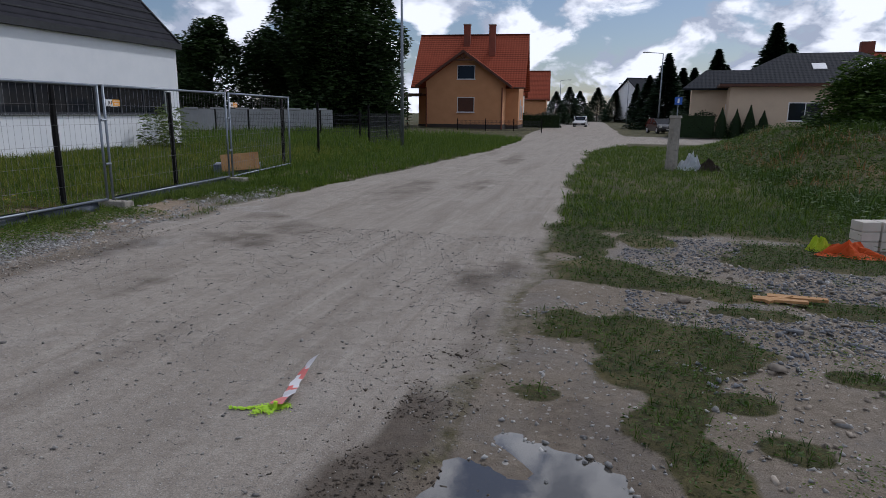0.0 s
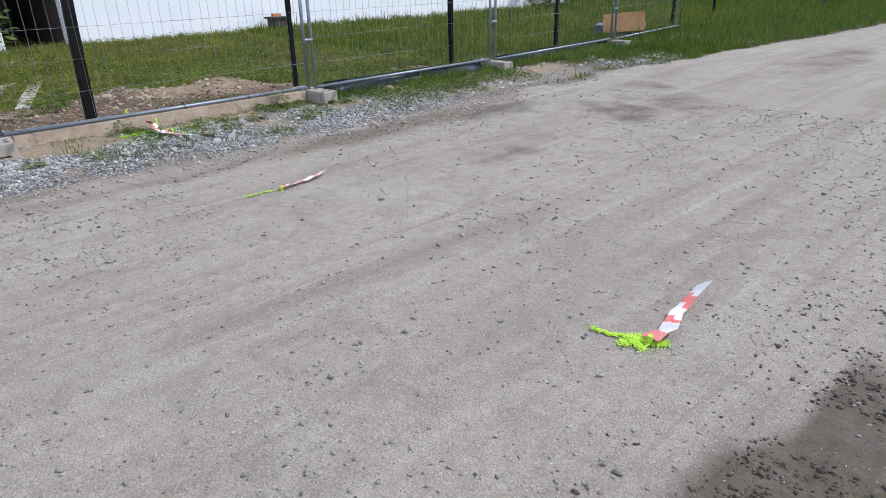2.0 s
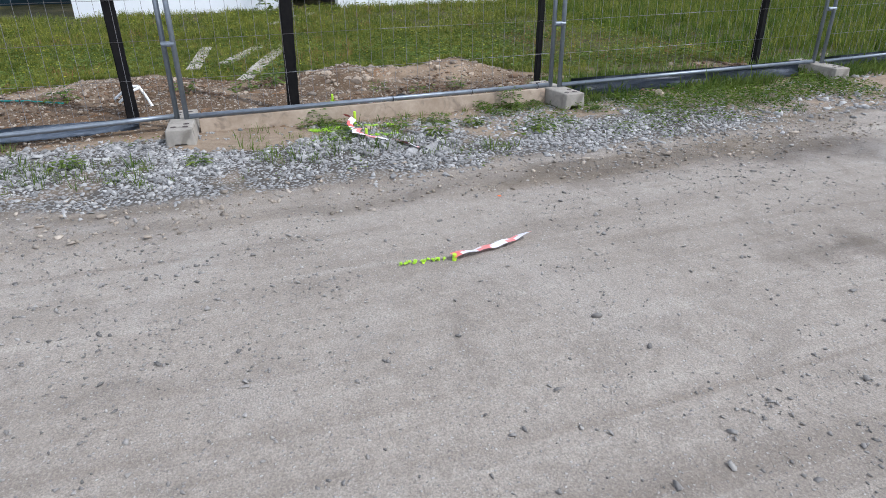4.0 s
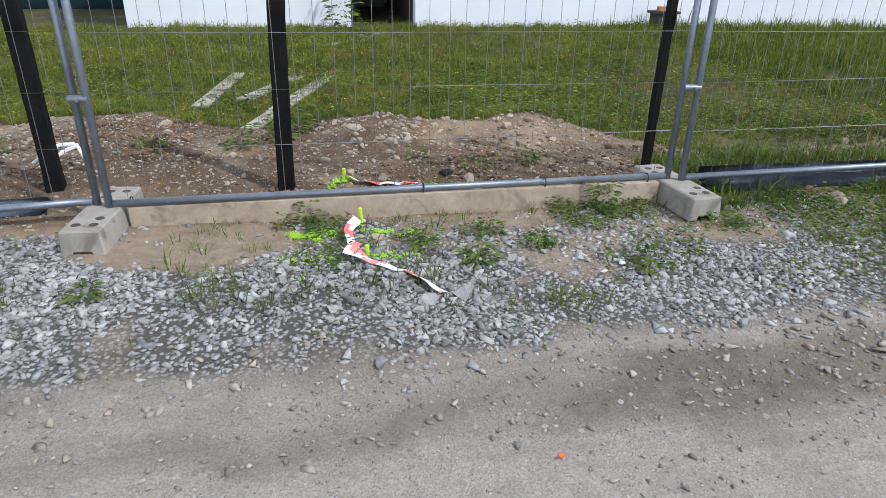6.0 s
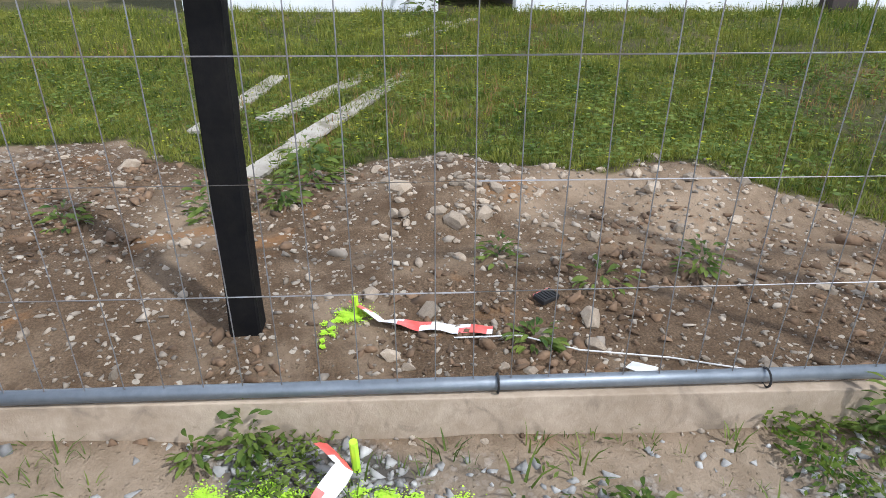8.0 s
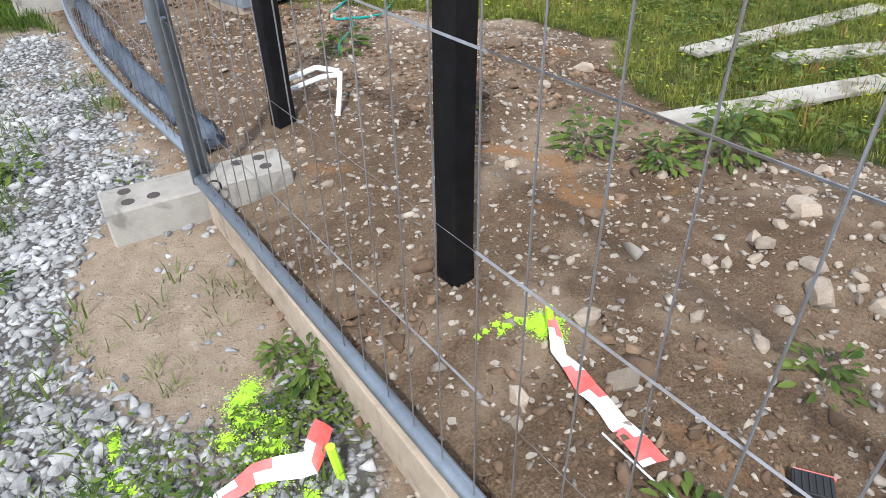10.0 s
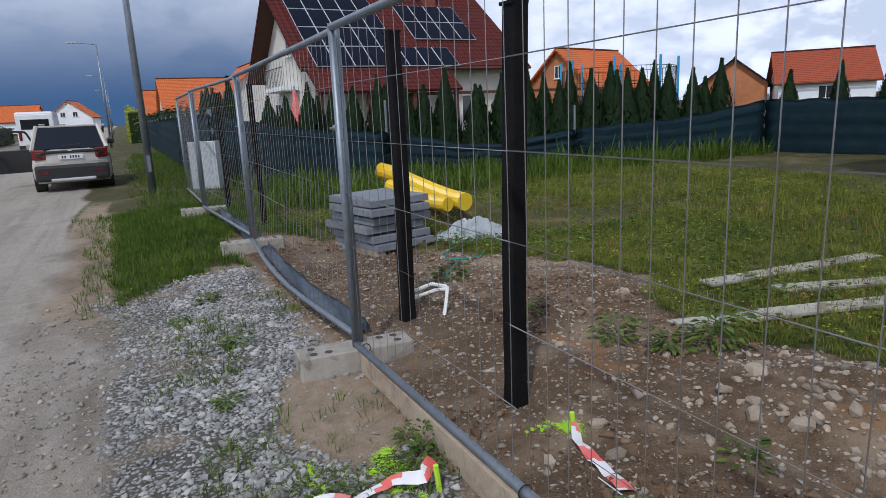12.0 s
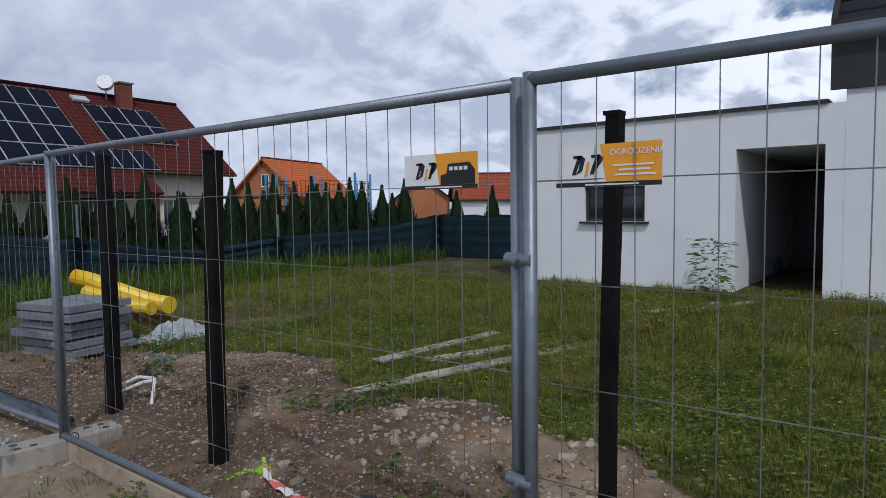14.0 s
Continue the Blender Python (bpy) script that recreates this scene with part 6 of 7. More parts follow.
def car_body(parent, L, W, belt, roof, paint, nose=0.28, tail=0.08, clear=0.2):
    """Body shell with bonnet, then a narrower glasshouse; local y is forwards, rear at y=0."""
    side = [(0.03, clear + 0.16), (0.0, belt * 0.62), (tail * 0.5, belt), (L * 0.72, belt + 0.02), (L - nose, belt - 0.12), (L - 0.02, belt - 0.30), (L, clear + 0.22), (L - 0.12, clear), (0.14, clear)]
    bm = prism(side, W, "x", -W / 2)
    bmesh.ops.bevel(bm, geom=[e for e in bm.edges if abs(e.verts[0].co.x) > W / 2 - 0.01 and abs(e.verts[1].co.x) > W / 2 - 0.01], offset=0.07, segments=3, affect="EDGES")
    bmesh.ops.subdivide_edges(bm, edges=[e for e in bm.edges if abs(e.verts[0].co.x - e.verts[1].co.x) > W * 0.6], cuts=7, use_grid_fill=True)
    for v in bm.verts:
        s = abs(v.co.x) / (W / 2)
        if v.co.y < 0.3:
            v.co.y += 0.16 * s ** 4 + 0.03 * s * s
        if v.co.y > L - 0.5:
            v.co.y -= 0.25 * s ** 3
        if v.co.z > belt * 0.7:
            v.co.x *= 1 - 0.10 * (v.co.z - belt * 0.7) / (belt * 0.3)
    part("body", bm, paint, parent, smooth=False)
    a = [(tail + 0.02, belt - 0.01), (L * 0.14, roof), (L * 0.52, roof), (L * 0.72, belt - 0.01)]
    bm = bmesh.new()
    lo, hi = W / 2 - 0.05, W / 2 - 0.20
    ring = []
    for s in (-1, 1):
        ring.append([bm.verts.new((s * (lo if i in (0, 3) else hi), y, z)) for i, (y, z) in enumerate(a)])
    l, r = ring
    bm.faces.new(l)
    bm.faces.new(r[::-1])
    for i in range(4):
        j = (i + 1) % 4
        bm.faces.new((l[j], l[i], r[i], r[j]))
    bmesh.ops.recalc_face_normals(bm, faces=bm.faces)
    bmesh.ops.bevel(bm, geom=bm.edges[:], offset=0.035, segments=2, affect="EDGES")
    part("glasshouse", bm, "dark_glass", parent)
    part("roof", boxed(-hi + 0.0, hi, L * 0.135, L * 0.53, roof - 0.03, roof + 0.02, bevel=0.02), paint, parent)
    for s in (-1, 1):
        for (y0, z0), (y1, z1), q in ((a[0], a[1], 0.055), (a[2], a[3], 0.04)):
            part("pillar", rodded((s * (lo - 0.01), y0, z0), (s * (hi - 0.0), y1, z1), q, 6), paint, parent)
        part("door_pillar", rodded((s * (lo + 0.0), L * 0.36, belt), (s * (hi + 0.01), L * 0.35, roof), 0.035, 6), paint, parent)
        part("mirror", boxed(-0.09, 0.09, -0.06, 0.06, 0, 0.14, bevel=0.03, m=pose(s * (W / 2 + 0.08), L * 0.66, belt + 0.02)), "black_plastic", parent)


def suv(m):
    c = thing("suv", m, "beige silver SUV parked with its driver door open", "car")
    L, W = 4.34, 1.78
    car_body(c, L, W, 1.05, 1.62, "car_silver")
    for x in (-W / 2 + 0.1, W / 2 - 0.1):
        for y in (0.75, 3.45):
            wheel(c, x, y, 0.345)
            part("arch", rodded((x - 0.115, y, 0.36), (x + 0.115, y, 0.36), 0.43, 20), "black_plastic", c)
    part("rear_bumper", boxed(-W / 2 + 0.06, W / 2 - 0.06, -0.08, 0.3, 0.26, 0.66, bevel=0.07), "black_plastic", c)
    part("bumper_skirt", boxed(-0.5, 0.5, -0.10, 0.1, 0.26, 0.33, bevel=0.02), "box_grey", c)
    part("hatch_rim", boxed(-0.62, 0.62, 0.0, 0.06, 0.95, 1.02, bevel=0.02), "black_plastic", c)
    part("number_plate", boxed(-0.27, 0.27, -0.035, -0.015, 0.80, 0.91), "white_plastic", c)
    for i in range(7):
        if i != 2:
            part("plate_bar", boxed(-0.2 + i * 0.06, -0.165 + i * 0.06, -0.039, -0.036, 0.825, 0.885), "sign_black", c)
    for s in (-1, 1):
        t = part("tail_light", boxed(-0.15, 0.15, -0.03, 0.16, -0.13, 0.13, bevel=0.04, m=pose(s * 0.70, 0.08, 0.93, 0, 0, s * 16)), "tail_red", c)
        part("lens", boxed(-0.06, 0.06, -0.006, 0.02, -0.06, 0.06, bevel=0.015, m=pose(s * 0.68, 0.026, 0.93, 0, 0, s * 16)), "car_dark", t)
        part("roof_rail", rodded((s * 0.62, 0.7, 1.68), (s * 0.62, 2.3, 1.68), 0.018, 8), "solar_rim", c)
        part("exhaust_reflector", boxed(-0.1, 0.1, -0.09, -0.07, -0.025, 0.025, m=pose(s * 0.62, 0, 0.48)), "tail_red", c)
    part("wiper", rodded((-0.25, 0.05, 1.12), (0.25, 0.08, 1.16), 0.012, 6), "black_plastic", c)
    part("badge", boxed(-0.05, 0.05, -0.012, 0.0, 1.0, 1.03), "solar_rim", c)
    d = part("open_door", boxed(0, 1.05, -0.05, 0.05, 0.38, 1.02, bevel=0.04, m=pose(0, 0, 0)), "car_dark", c, "dark inner side of the open door", m=pose(-W / 2 - 0.02, 2.9, 0, 0, 0, 196))
    bm = bmesh.new()
    for a, b in (((0.02, 0, 1.0), (0.25, 0, 1.5)), ((0.25, 0, 1.5), (0.8, 0, 1.55)), ((0.8, 0, 1.55), (1.03, 0, 1.0))):
        rod(bm, a, b, 0.03, 6)
    part("door_frame", bm, "car_dark", d)
    part("door_mirror", boxed(-0.1, 0.1, -0.07, 0.07, 0, 0.15, bevel=0.03, m=pose(0.15, -0.12, 1.0)), "car_silver", d)


suv(pose(-5.78, -13.2, -0.06, 0, 0, 181))


def van(m):
    v = thing("van", m, "white panel van parked along the street", "van")
    bm = prism([(0, 0.4), (0, 2.45), (0.1, 2.6), (3.6, 2.6), (4.3, 1.7), (5.2, 1.35), (5.35, 0.4)], 2.0, "x", -1.0)
    bmesh.ops.bevel(bm, geom=bm.edges[:], offset=0.05, segments=2, affect="EDGES")
    part("body", bm, "car_white", v)
    part("rear_window", boxed(-0.75, 0.75, -0.02, 0.02, 1.55, 2.15), "dark_glass", v)
    part("windscreen", boxed(-0.8, 0.8, -0.02, 0.02, -0.5, 0.5, m=pose(0, 4.0, 2.12, 38, 0, 0)), "dark_glass", v)
    part("bumper", boxed(-1.0, 1.0, -0.08, 0.1, 0.35, 0.6), "black_plastic", v)
    for x in (-0.85, 0.85):
        for y in (1.0, 4.3):
            wheel(v, x, y, 0.36, 0.24)
        part("tail_light", boxed(x - 0.08, x + 0.08, -0.03, 0.03, 0.9, 1.5), "tail_red", v)


van(pose(-2.4, -41, -0.06, 0, 0, 180))


def saloon(m, paint, label):
    c = thing("parked_car", m, label, "car", "parked cars")
    car_body(c, 4.0, 1.68, 0.85, 1.38, paint)
    for x in (-0.74, 0.74):
        for y in (0.7, 3.2):
            wheel(c, x, y, 0.3)
        part("headlight", boxed(x - 0.12, x + 0.12, 3.93, 4.02, 0.55, 0.68, bevel=0.02), "white_plastic", c)
        part("tail_light", boxed(x - 0.08, x + 0.08, -0.03, 0.05, 0.6, 0.75), "tail_red", c)
    part("front_bumper", boxed(-0.8, 0.8, 3.9, 4.06, 0.25, 0.5, bevel=0.03), "black_plastic", c)
    part("front_plate", boxed(-0.25, 0.25, 4.062, 4.07, 0.36, 0.46), "white_plastic", c)


saloon(pose(0.6, -35, -0.06, 0, 0, 180), "car_dark", "dark car parked across the street")
saloon(pose(4.2, 66, -0.06, 0, 0, 196), "car_dark", "small dark car parked on the verge")
saloon(pose(-3.6, 92, -0.06, 0, 0, 178), "car_white", "white car parked at the street's far end")

# ---- north side: trees, walls, hedges ----
tree(-22.5, 52, 14.5, 6.0, "large dark broadleaf tree behind the plots", 15000, 0.42, trunk_h=0.04)
tree(-27.5, 56, 12.5, 4.6, "dark broadleaf tree behind the plots", 9000, 0.42, trunk_h=0.04)
tree(-35.5, 53, 9.6, 3.6, "broadleaf tree behind the plots", 6000, 0.35, trunk_h=0.04)
tree(-31.0, 55, 9.0, 3.2, "broadleaf tree behind the plots", 5000, 0.35, trunk_h=0.04)
tree(-41, 56, 8.5, 3.8, "broadleaf tree behind the plots", 5000, 0.35, trunk_h=0.04)
tree(-24.5, 60, 9.0, 3.4, "broadleaf tree beside the orange house", 5000, 0.35, trunk_h=0.04)
tree(8.7, 25.5, 3.4, 2.4, "dense green shrub on the earth heap", 7000, 0.16, "bush_leaf", "shrub", 0.2)
tree(12.2, 26.5, 3.8, 2.4, "dense green shrub on the earth heap", 7000, 0.16, "bush_leaf", "shrub", 0.2)
tree(25, 62, 8.5, 2.8, "green tree behind the bungalow", 4500, 0.3, "bush_leaf", "tree", 0.2)
for x, y, h, r in ((6.3, 80, 8.6, 2.4), (8.3, 83, 7.2, 2.2), (11.9, 82, 9.2, 2.3), (9.9, 86, 7.4, 2.2), (4.6, 84, 6.4, 2.0), (20.3, 93, 13.4, 3.6), (22.6, 95, 11.0, 3.2), (14.2, 90, 8.0, 2.6), (-6.5, 112, 6.2, 2.4), (-8.4, 108, 5.2, 2.2), (1.5, 150, 7.0, 3.0), (-2.5, 160, 8.0, 3.2), (-6.5, 155, 7.0, 3.0), (5.5, 140, 8, 1.6)):
    conifer(x, y, h, r, "dark spruce behind the houses")
for x, y, h, r in ((7.9, 51, 2.2, 0.5), (8.9, 51, 2.1, 0.5), (9.7, 50.5, 2.4, 0.5), (10.6, 50.5, 2.0, 0.5)):
    thuja(x, y, h, r)


def hedge(x0, x1, y0, y1, h, label, mat="thuja_leaf", count=6000, size=0.16):
    n = count
    p = np.stack([rng.uniform(x0, x1, n), rng.uniform(y0, y1, n), rng.uniform(0.02, h, n)], 1)
    pl = np.zeros((n, 3, 4))
    pl[:, :, :3] = turns(n, tilt=0.8, scale=size * rng.uniform(0.6, 1.4, n))
    p[:, 2] *= 0.93 + 0.07 * np.sin(p[:, 0] * 3) + 0.05 * rng.normal(0, 1, n)
    pl[:, :, 3] = p
    h_ = thing("hedge", pose(0, 0, 0), label, "hedge", "clipped hedges")
    ob = many("foliage", LEAF, [[0, 1, 2, 3]], pl, mat)
    ob.parent = h_
    bm = boxed(x0 + 0.15, x1 - 0.15, y0 + 0.15, y1 - 0.15, 0, h * 0.85)
    part("core", bm, "thuja_leaf", h_)


hedge(4.4, 7.6, 51, 53, 1.9, "dark clipped hedge before the bungalow")
hedge(11.3, 17.5, 43, 44.2, 2.0, "dark clipped hedge before the bungalow", count=8000)
hedge(-11, -5.5, 78, 79.5, 1.7, "dark hedge beside the street", count=5000, size=0.2)
hedge(-9.8, -9.0, -70, -22, 2.3, "thuja hedge behind the street netting", count=12000, size=0.2)
hedge(-9.0, -7.6, -62, -52, 2.9, "bright yellow-green shrubs along the street", "yellow_leaf", 3500, 0.25)
hedge(3.5, 5.0, -80, -28, 2.0, "dark hedge across the street", "tree_leaf", 9000, 0.25)
hedge(6.5, 9.5, -60, -40, 3.6, "dark shrubs across the street", "tree_leaf", 6000, 0.3)


def panel_wall(x0, y0, x1, y1, h):
    L = math.hypot(x1 - x0, y1 - y0)
    w = thing("panel_wall", pose(x0, y0, 0, 0, 0, math.degrees(math.atan2(y1 - y0, x1 - x0))), "pale grey precast concrete panel fence", "wall")
    n = int(L / 2)
    for i in range(n):
        part("panel", boxed(i * 2.0 + 0.06, i * 2.0 + 1.94, -0.03, 0.03, 0, h), "grey_panel", w)
        part("coping", rodded((i * 2.0 + 0.5, 0, h), (i * 2.0 + 1.5, 0, h), 0.1, 8), "grey_panel", w)
        part("post", boxed(i * 2.0 - 0.06, i * 2.0 + 0.06, -0.07, 0.07, 0, h + 0.1), "grey_panel", w)


panel_wall(-40, 42, -19, 46, 1.75)


def black_fence(pts, h=1.55):
    for (xa, ya), (xb, yb) in zip(pts, pts[1:]):
        L = math.hypot(xb - xa, yb - ya)
        f = thing("wire_fence", pose(xa, ya, 0, 0, 0, math.degrees(math.atan2(yb - ya, xb - xa))), "black welded wire fence with slim posts", "fence", "black wire fences")
        n = max(1, round(L / 2.5))
        for i in range(n + 1):
            part("post", boxed(L * i / n - 0.04, L * i / n + 0.04, -0.04, 0.04, -0.1, h + 0.15), "black_post", f)
        bm = bmesh.new()
        for i in range(int(L / 0.12)):
            rod(bm, (i * 0.12, 0, 0.05), (i * 0.12, 0, h), 0.008, 4)
        for k in range(7):
            rod(bm, (0, 0, 0.08 + k * h / 7), (L, 0, 0.08 + k * h / 7), 0.008, 4)
        part("wire_mesh", bm, "dark_metal", f)


black_fence([(-10.6, 27.5), (-11.0, 33.5)])
black_fence([(-11.0, 33.5), (-24.0, 36.0)])
black_fence([(-13.5, 58.0), (-6.0, 60.0)], 1.0)

# ---- right-hand verge ----
cp = thing("concrete_stump", pose(1.78, 21.4, gz(1.78, 21.4)), "weathered concrete pole stump standing in grass", "post")
part("shaft", rodded((0, 0, -0.2), (0.02, 0, 1.60), 0.19, 9, 0.165), "concrete", cp)
part("head", rodded((0.02, 0, 1.60), (0.02, 0, 1.68), 0.20, 9, 0.18), "concrete", cp)
crumpled("plastic_bag", 2.35, 21.4, 0.4, 0.35, 0.5, "white_sheet", "torn white plastic bag beside the stump", "plastic bag", 5.0, 16)
crumpled("dark_sack", 2.85, 21.2, 0.35, 0.3, 0.35, "bark", "dark heap of roots beside the stump", "debris", 7.0, 14)
bs = thing("blue_sign", pose(4.2, 45, 0, 0, 0, 10), "square blue road sign on a grey post", "road sign")
part("post", rodded((0, 0, 0), (0, 0, 2.9), 0.03, 8), "galvanised", bs)
part("plate", boxed(-0.24, 0.24, -0.04, -0.02, 2.3, 2.78, bevel=0.008), "blue_sign", bs)
part("symbol", boxed(-0.06, 0.06, -0.046, -0.041, 2.4, 2.68), "sign_white", bs)

bk = thing("brick_pile", pose(3.2, 9.5, gz(3.2, 9.5), 0, 0, 15), "small pile of pale bricks on the verge", "brick pile")
for i in range(3):
    for j in range(2):
        part("brick", boxed(-0.25 + j * 0.27, -0.01 + j * 0.27, -0.12, 0.12, i * 0.13, i * 0.13 + 0.12, bevel=0.006), "wet_brick", bk)
crumpled("orange_vest", 2.75, 8.9, 0.38, 0.2, 0.16, "cloth_orange", "crumpled orange work vest on the rubble", "vest", 9.0, 18)
crumpled("yellow_vest", 2.48, 9.15, 0.16, 0.14, 0.2, "cloth_yellow", "crumpled yellow cloth on the rubble", "cloth", 11.0, 14)
for ax, ay, bx, by, w in ((1.15, 6.5, 1.6, 6.42, 0.10), (1.3, 6.62, 1.8, 6.55, 0.08), (1.25, 6.4, 1.5, 6.6, 0.05)):
    L = math.hypot(bx - ax, by - ay)
    bm = boxed(0, L, -w / 2, w / 2, 0, 0.03, bevel=0.004)
    for v in bm.verts:
        v.co.z += 0.02 * noise.noise(v.co * 9)
    ob = part("broken_board", bm, "osb", m=pose(ax, ay, gz(ax, ay) + 0.01, 0, -2, math.degrees(math.atan2(by - ay, bx - ax))))
    tagged(ob, "splintered brown board lying in the rubble", "board", "broken boards")

# ---- stones ----


def stone_shape(seed, flat=0.65, n=11):
    """A broken stone: the hull of a few scattered points."""
    r = np.random.default_rng(seed)
    p = r.normal(0, 1, (n, 3))
    p = p / np.linalg.norm(p, axis=1)[:, None] * r.uniform(0.40, 0.56, (n, 1)) * np.array([r.uniform(0.95, 1.25), r.uniform(0.7, 0.95), flat])
    bm = bmesh.new()
    for q in p:
        bm.verts.new(q)
    h = bmesh.ops.convex_hull(bm, input=bm.verts)
    bmesh.ops.delete(bm, geom=[v for v in bm.verts if not v.link_faces], context="VERTS")
    bmesh.ops.triangulate(bm, faces=bm.faces)
    bm.verts.index_update()
    vs = np.array([v.co[:] for v in bm.verts])
    fs = np.array([[v.index for v in f.verts] for f in bm.faces])
    bm.free()
    return vs, fs


def scatter_stones(name, x, y, s, mat, label, category, sink=0.3, lift=0.0):
    obs = []
    k = 9
    for i in range(k):
        sel = slice(i, None, k)
        n = len(x[sel])
        if not n:
            continue
        vs, fs = stone_shape(100 + i, 0.48 + 0.035 * i, 9)
        pl = np.zeros((n, 3, 4))
        pl[:, :, :3] = turns(n, tilt=0.5, scale=s[sel])
        pl[:, :, 3] = np.stack([x[sel], y[sel], ground_z(x[sel], y[sel]) + s[sel] * (0.32 - sink) + lift], 1)
        obs.append((vs, fs, pl))
    V, F, off = [], [], 0
    for vs, fs, pl in obs:
        v = (np.einsum("cij,nj->cni", pl[:, :, :3], vs) + pl[:, None, :, 3]).reshape(-1, 3)
        F.append((fs[None] + (np.arange(len(pl)) * len(vs))[:, None, None]).reshape(-1, 3) + off)
        V.append(v)
        off += len(v)
    ob = many(name, np.concatenate(V), np.concatenate(F), np.eye(3, 4)[None], mat)
    return tagged(ob, label, category, kind="stuff")


def sample(n, x0, x1, y0, y1, weight):
    x, y = rng.uniform(x0, x1, n), rng.uniform(y0, y1, n)
    keep = rng.uniform(0, 1, n) < weight(x, y)
    return x[keep], y[keep]


# crushed stone beside the fence: dense by the panels, thinning to the street
def w_stone(x, y):
    patch = step(fbm(x, y, 1.6, 71), 0.36, 0.56)
    return covers(x, y)[1] * (0.25 + 0.75 * patch) * (1 - 0.5 * step(x, -7.0, -6.5))


x, y = sample(30000, -8.05, -6.4, -1.2, 7.2, w_stone)
near = np.flatnonzero((x > -7.75) & (x < -6.9) & (y > 2.5) & (y < 4.6))[:290]
CHIP = []
for i in range(6):
    vs, fs = stone_shape(70 + i, 0.52, 10)
    me = bpy.data.meshes.new("chip")
    me.from_pydata(vs.tolist(), [], fs.tolist())
    me.materials.append(material("stone_chip", (0.40, 0.39, 0.37), 0.85, 0, (0.235, 0.232, 0.225), 30, 0.002, 80, random_by="object") if i == 0 else MATS["stone_chip"])
    CHIP.append(me)
for i in near:
    o = new("stone_chip", CHIP[int(i) % 6])
    s = float(rng.gamma(4, 0.009) + 0.015)
    o.matrix_basis = pose(float(x[i]), float(y[i]), gz(x[i], y[i]) + s * 0.12, rng.uniform(-25, 25), rng.uniform(-25, 25), rng.uniform(0, 360)) @ Matrix.Diagonal((s, s, s, 1))
    o.parent = bpy.data.objects["ground"]
x, y = np.delete(x, near), np.delete(y, near)
scatter_stones("crushed_stone", x, y, rng.gamma(4, 0.0068, len(x)) + 0.009, "stone_grey", "grey crushed stone spread beside the fence", "crushed stone")
x, y = sample(6500, -8.2, -6.4, 7.2, 14, w_stone)
scatter_stones("crushed_stone", x, y, rng.gamma(5, 0.008, len(x)) + 0.015, "stone_grey", "grey crushed stone spread beside the street", "crushed stone")
# pebbles and clods in the bare earth
x, y = sample(15000, -10.8, -8.05, -1, 7.5, lambda x, y: covers(x, y)[2])
scatter_stones("earth_pebbles", x, y, rng.gamma(1.7, 0.0075, len(x)) + 0.005, "pebble", "pale pebbles embedded in bare earth", "pebbles", 0.25)
x, y = sample(16000, -11.0, -8.05, -2, 9, lambda x, y: covers(x, y)[2] * step(fbm(x, y, 1.3, 81), 0.40, 0.62))
scatter_stones("earth_clods", x, y, rng.gamma(2.2, 0.011, len(x)) + 0.01, "clod", "brown clods of dug earth", "clods", 0.25)
# loose grit on the street
x, y = sample(24000, -6.7, -1.0, 0.5, 9, lambda x, y: 0.25 + 0.75 * step(fbm(x, y, 1.2, 91), 0.45, 0.65))
scatter_stones("street_grit", x, y, rng.gamma(2.0, 0.0045, len(x)) + 0.005, "grit", "loose grit on the gravel street", "grit", 0.2)
x, y = sample(1500, -6.9, -6.1, -1, 8, lambda x, y: 0 * x + 0.8)
scatter_stones("street_grit", x, y, rng.gamma(2.2, 0.008, len(x)) + 0.008, "pebble", "loose pebbles at the street edge", "grit", 0.2)
# rubble of the far verge
x, y = sample(9000, -1.0, 5, 2.5, 10, lambda x, y: covers(x, y)[3] * step(fbm(x, y, 0.9, 95), 0.4, 0.6))
x2, y2 = sample(9000, 0.0, 2.6, 4.2, 9.5, lambda x, y: covers(x, y)[3] * step(fbm(x, y, 1.1, 99), 0.42, 0.58))
scatter_stones("verge_rubble", x2, y2, rng.gamma(3, 0.0075, len(x2)) + 0.008, "stone_slate", "blue-grey gravel spread on the verge", "rubble", 0.2)
x2, y2 = sample(700, -0.2, 3.0, 2.8, 8.5, lambda x, y: covers(x, y)[3] * step(x, 0.2, 0.6))
scatter_stones("verge_rubble", x2, y2, rng.gamma(2, 0.017, len(x2)) + 0.015, "pebble", "pale broken rubble lying on the verge", "rubble", 0.2)
scatter_stones("verge_rubble", x, y, rng.gamma(1.7, 0.009, len(x)) + 0.005, "stone_grey", "pale rubble trodden into the verge", "rubble", 0.2)

material("wet_clod", (0.055, 0.042, 0.030), 0.8, 0, (0.09, 0.07, 0.05), 30, 0.003, 80, random_by="island")
x, y = sample(9000, -1.9, -0.7, 1.6, 5.0, lambda x, y: damp_places(x, y) * step(fbm(x, y, 2.5, 97), 0.35, 0.6))
scatter_stones("mud_clods", x, y, rng.gamma(1.8, 0.006, len(x)) + 0.004, "wet_clod", "dark crumbs of mud at the street edge", "clods", 0.25)

# single stones that stand out, each a thing to pick up
STONE_MESH = []
for i in range(7):
    vs, fs = stone_shape(40 + i, 0.74, 26)
    me = bpy.data.meshes.new("stone")
    me.from_pydata(vs.tolist(), [], fs.tolist())
    me.materials.append(MATS["stone_warm"])
    STONE_MESH.append(me)


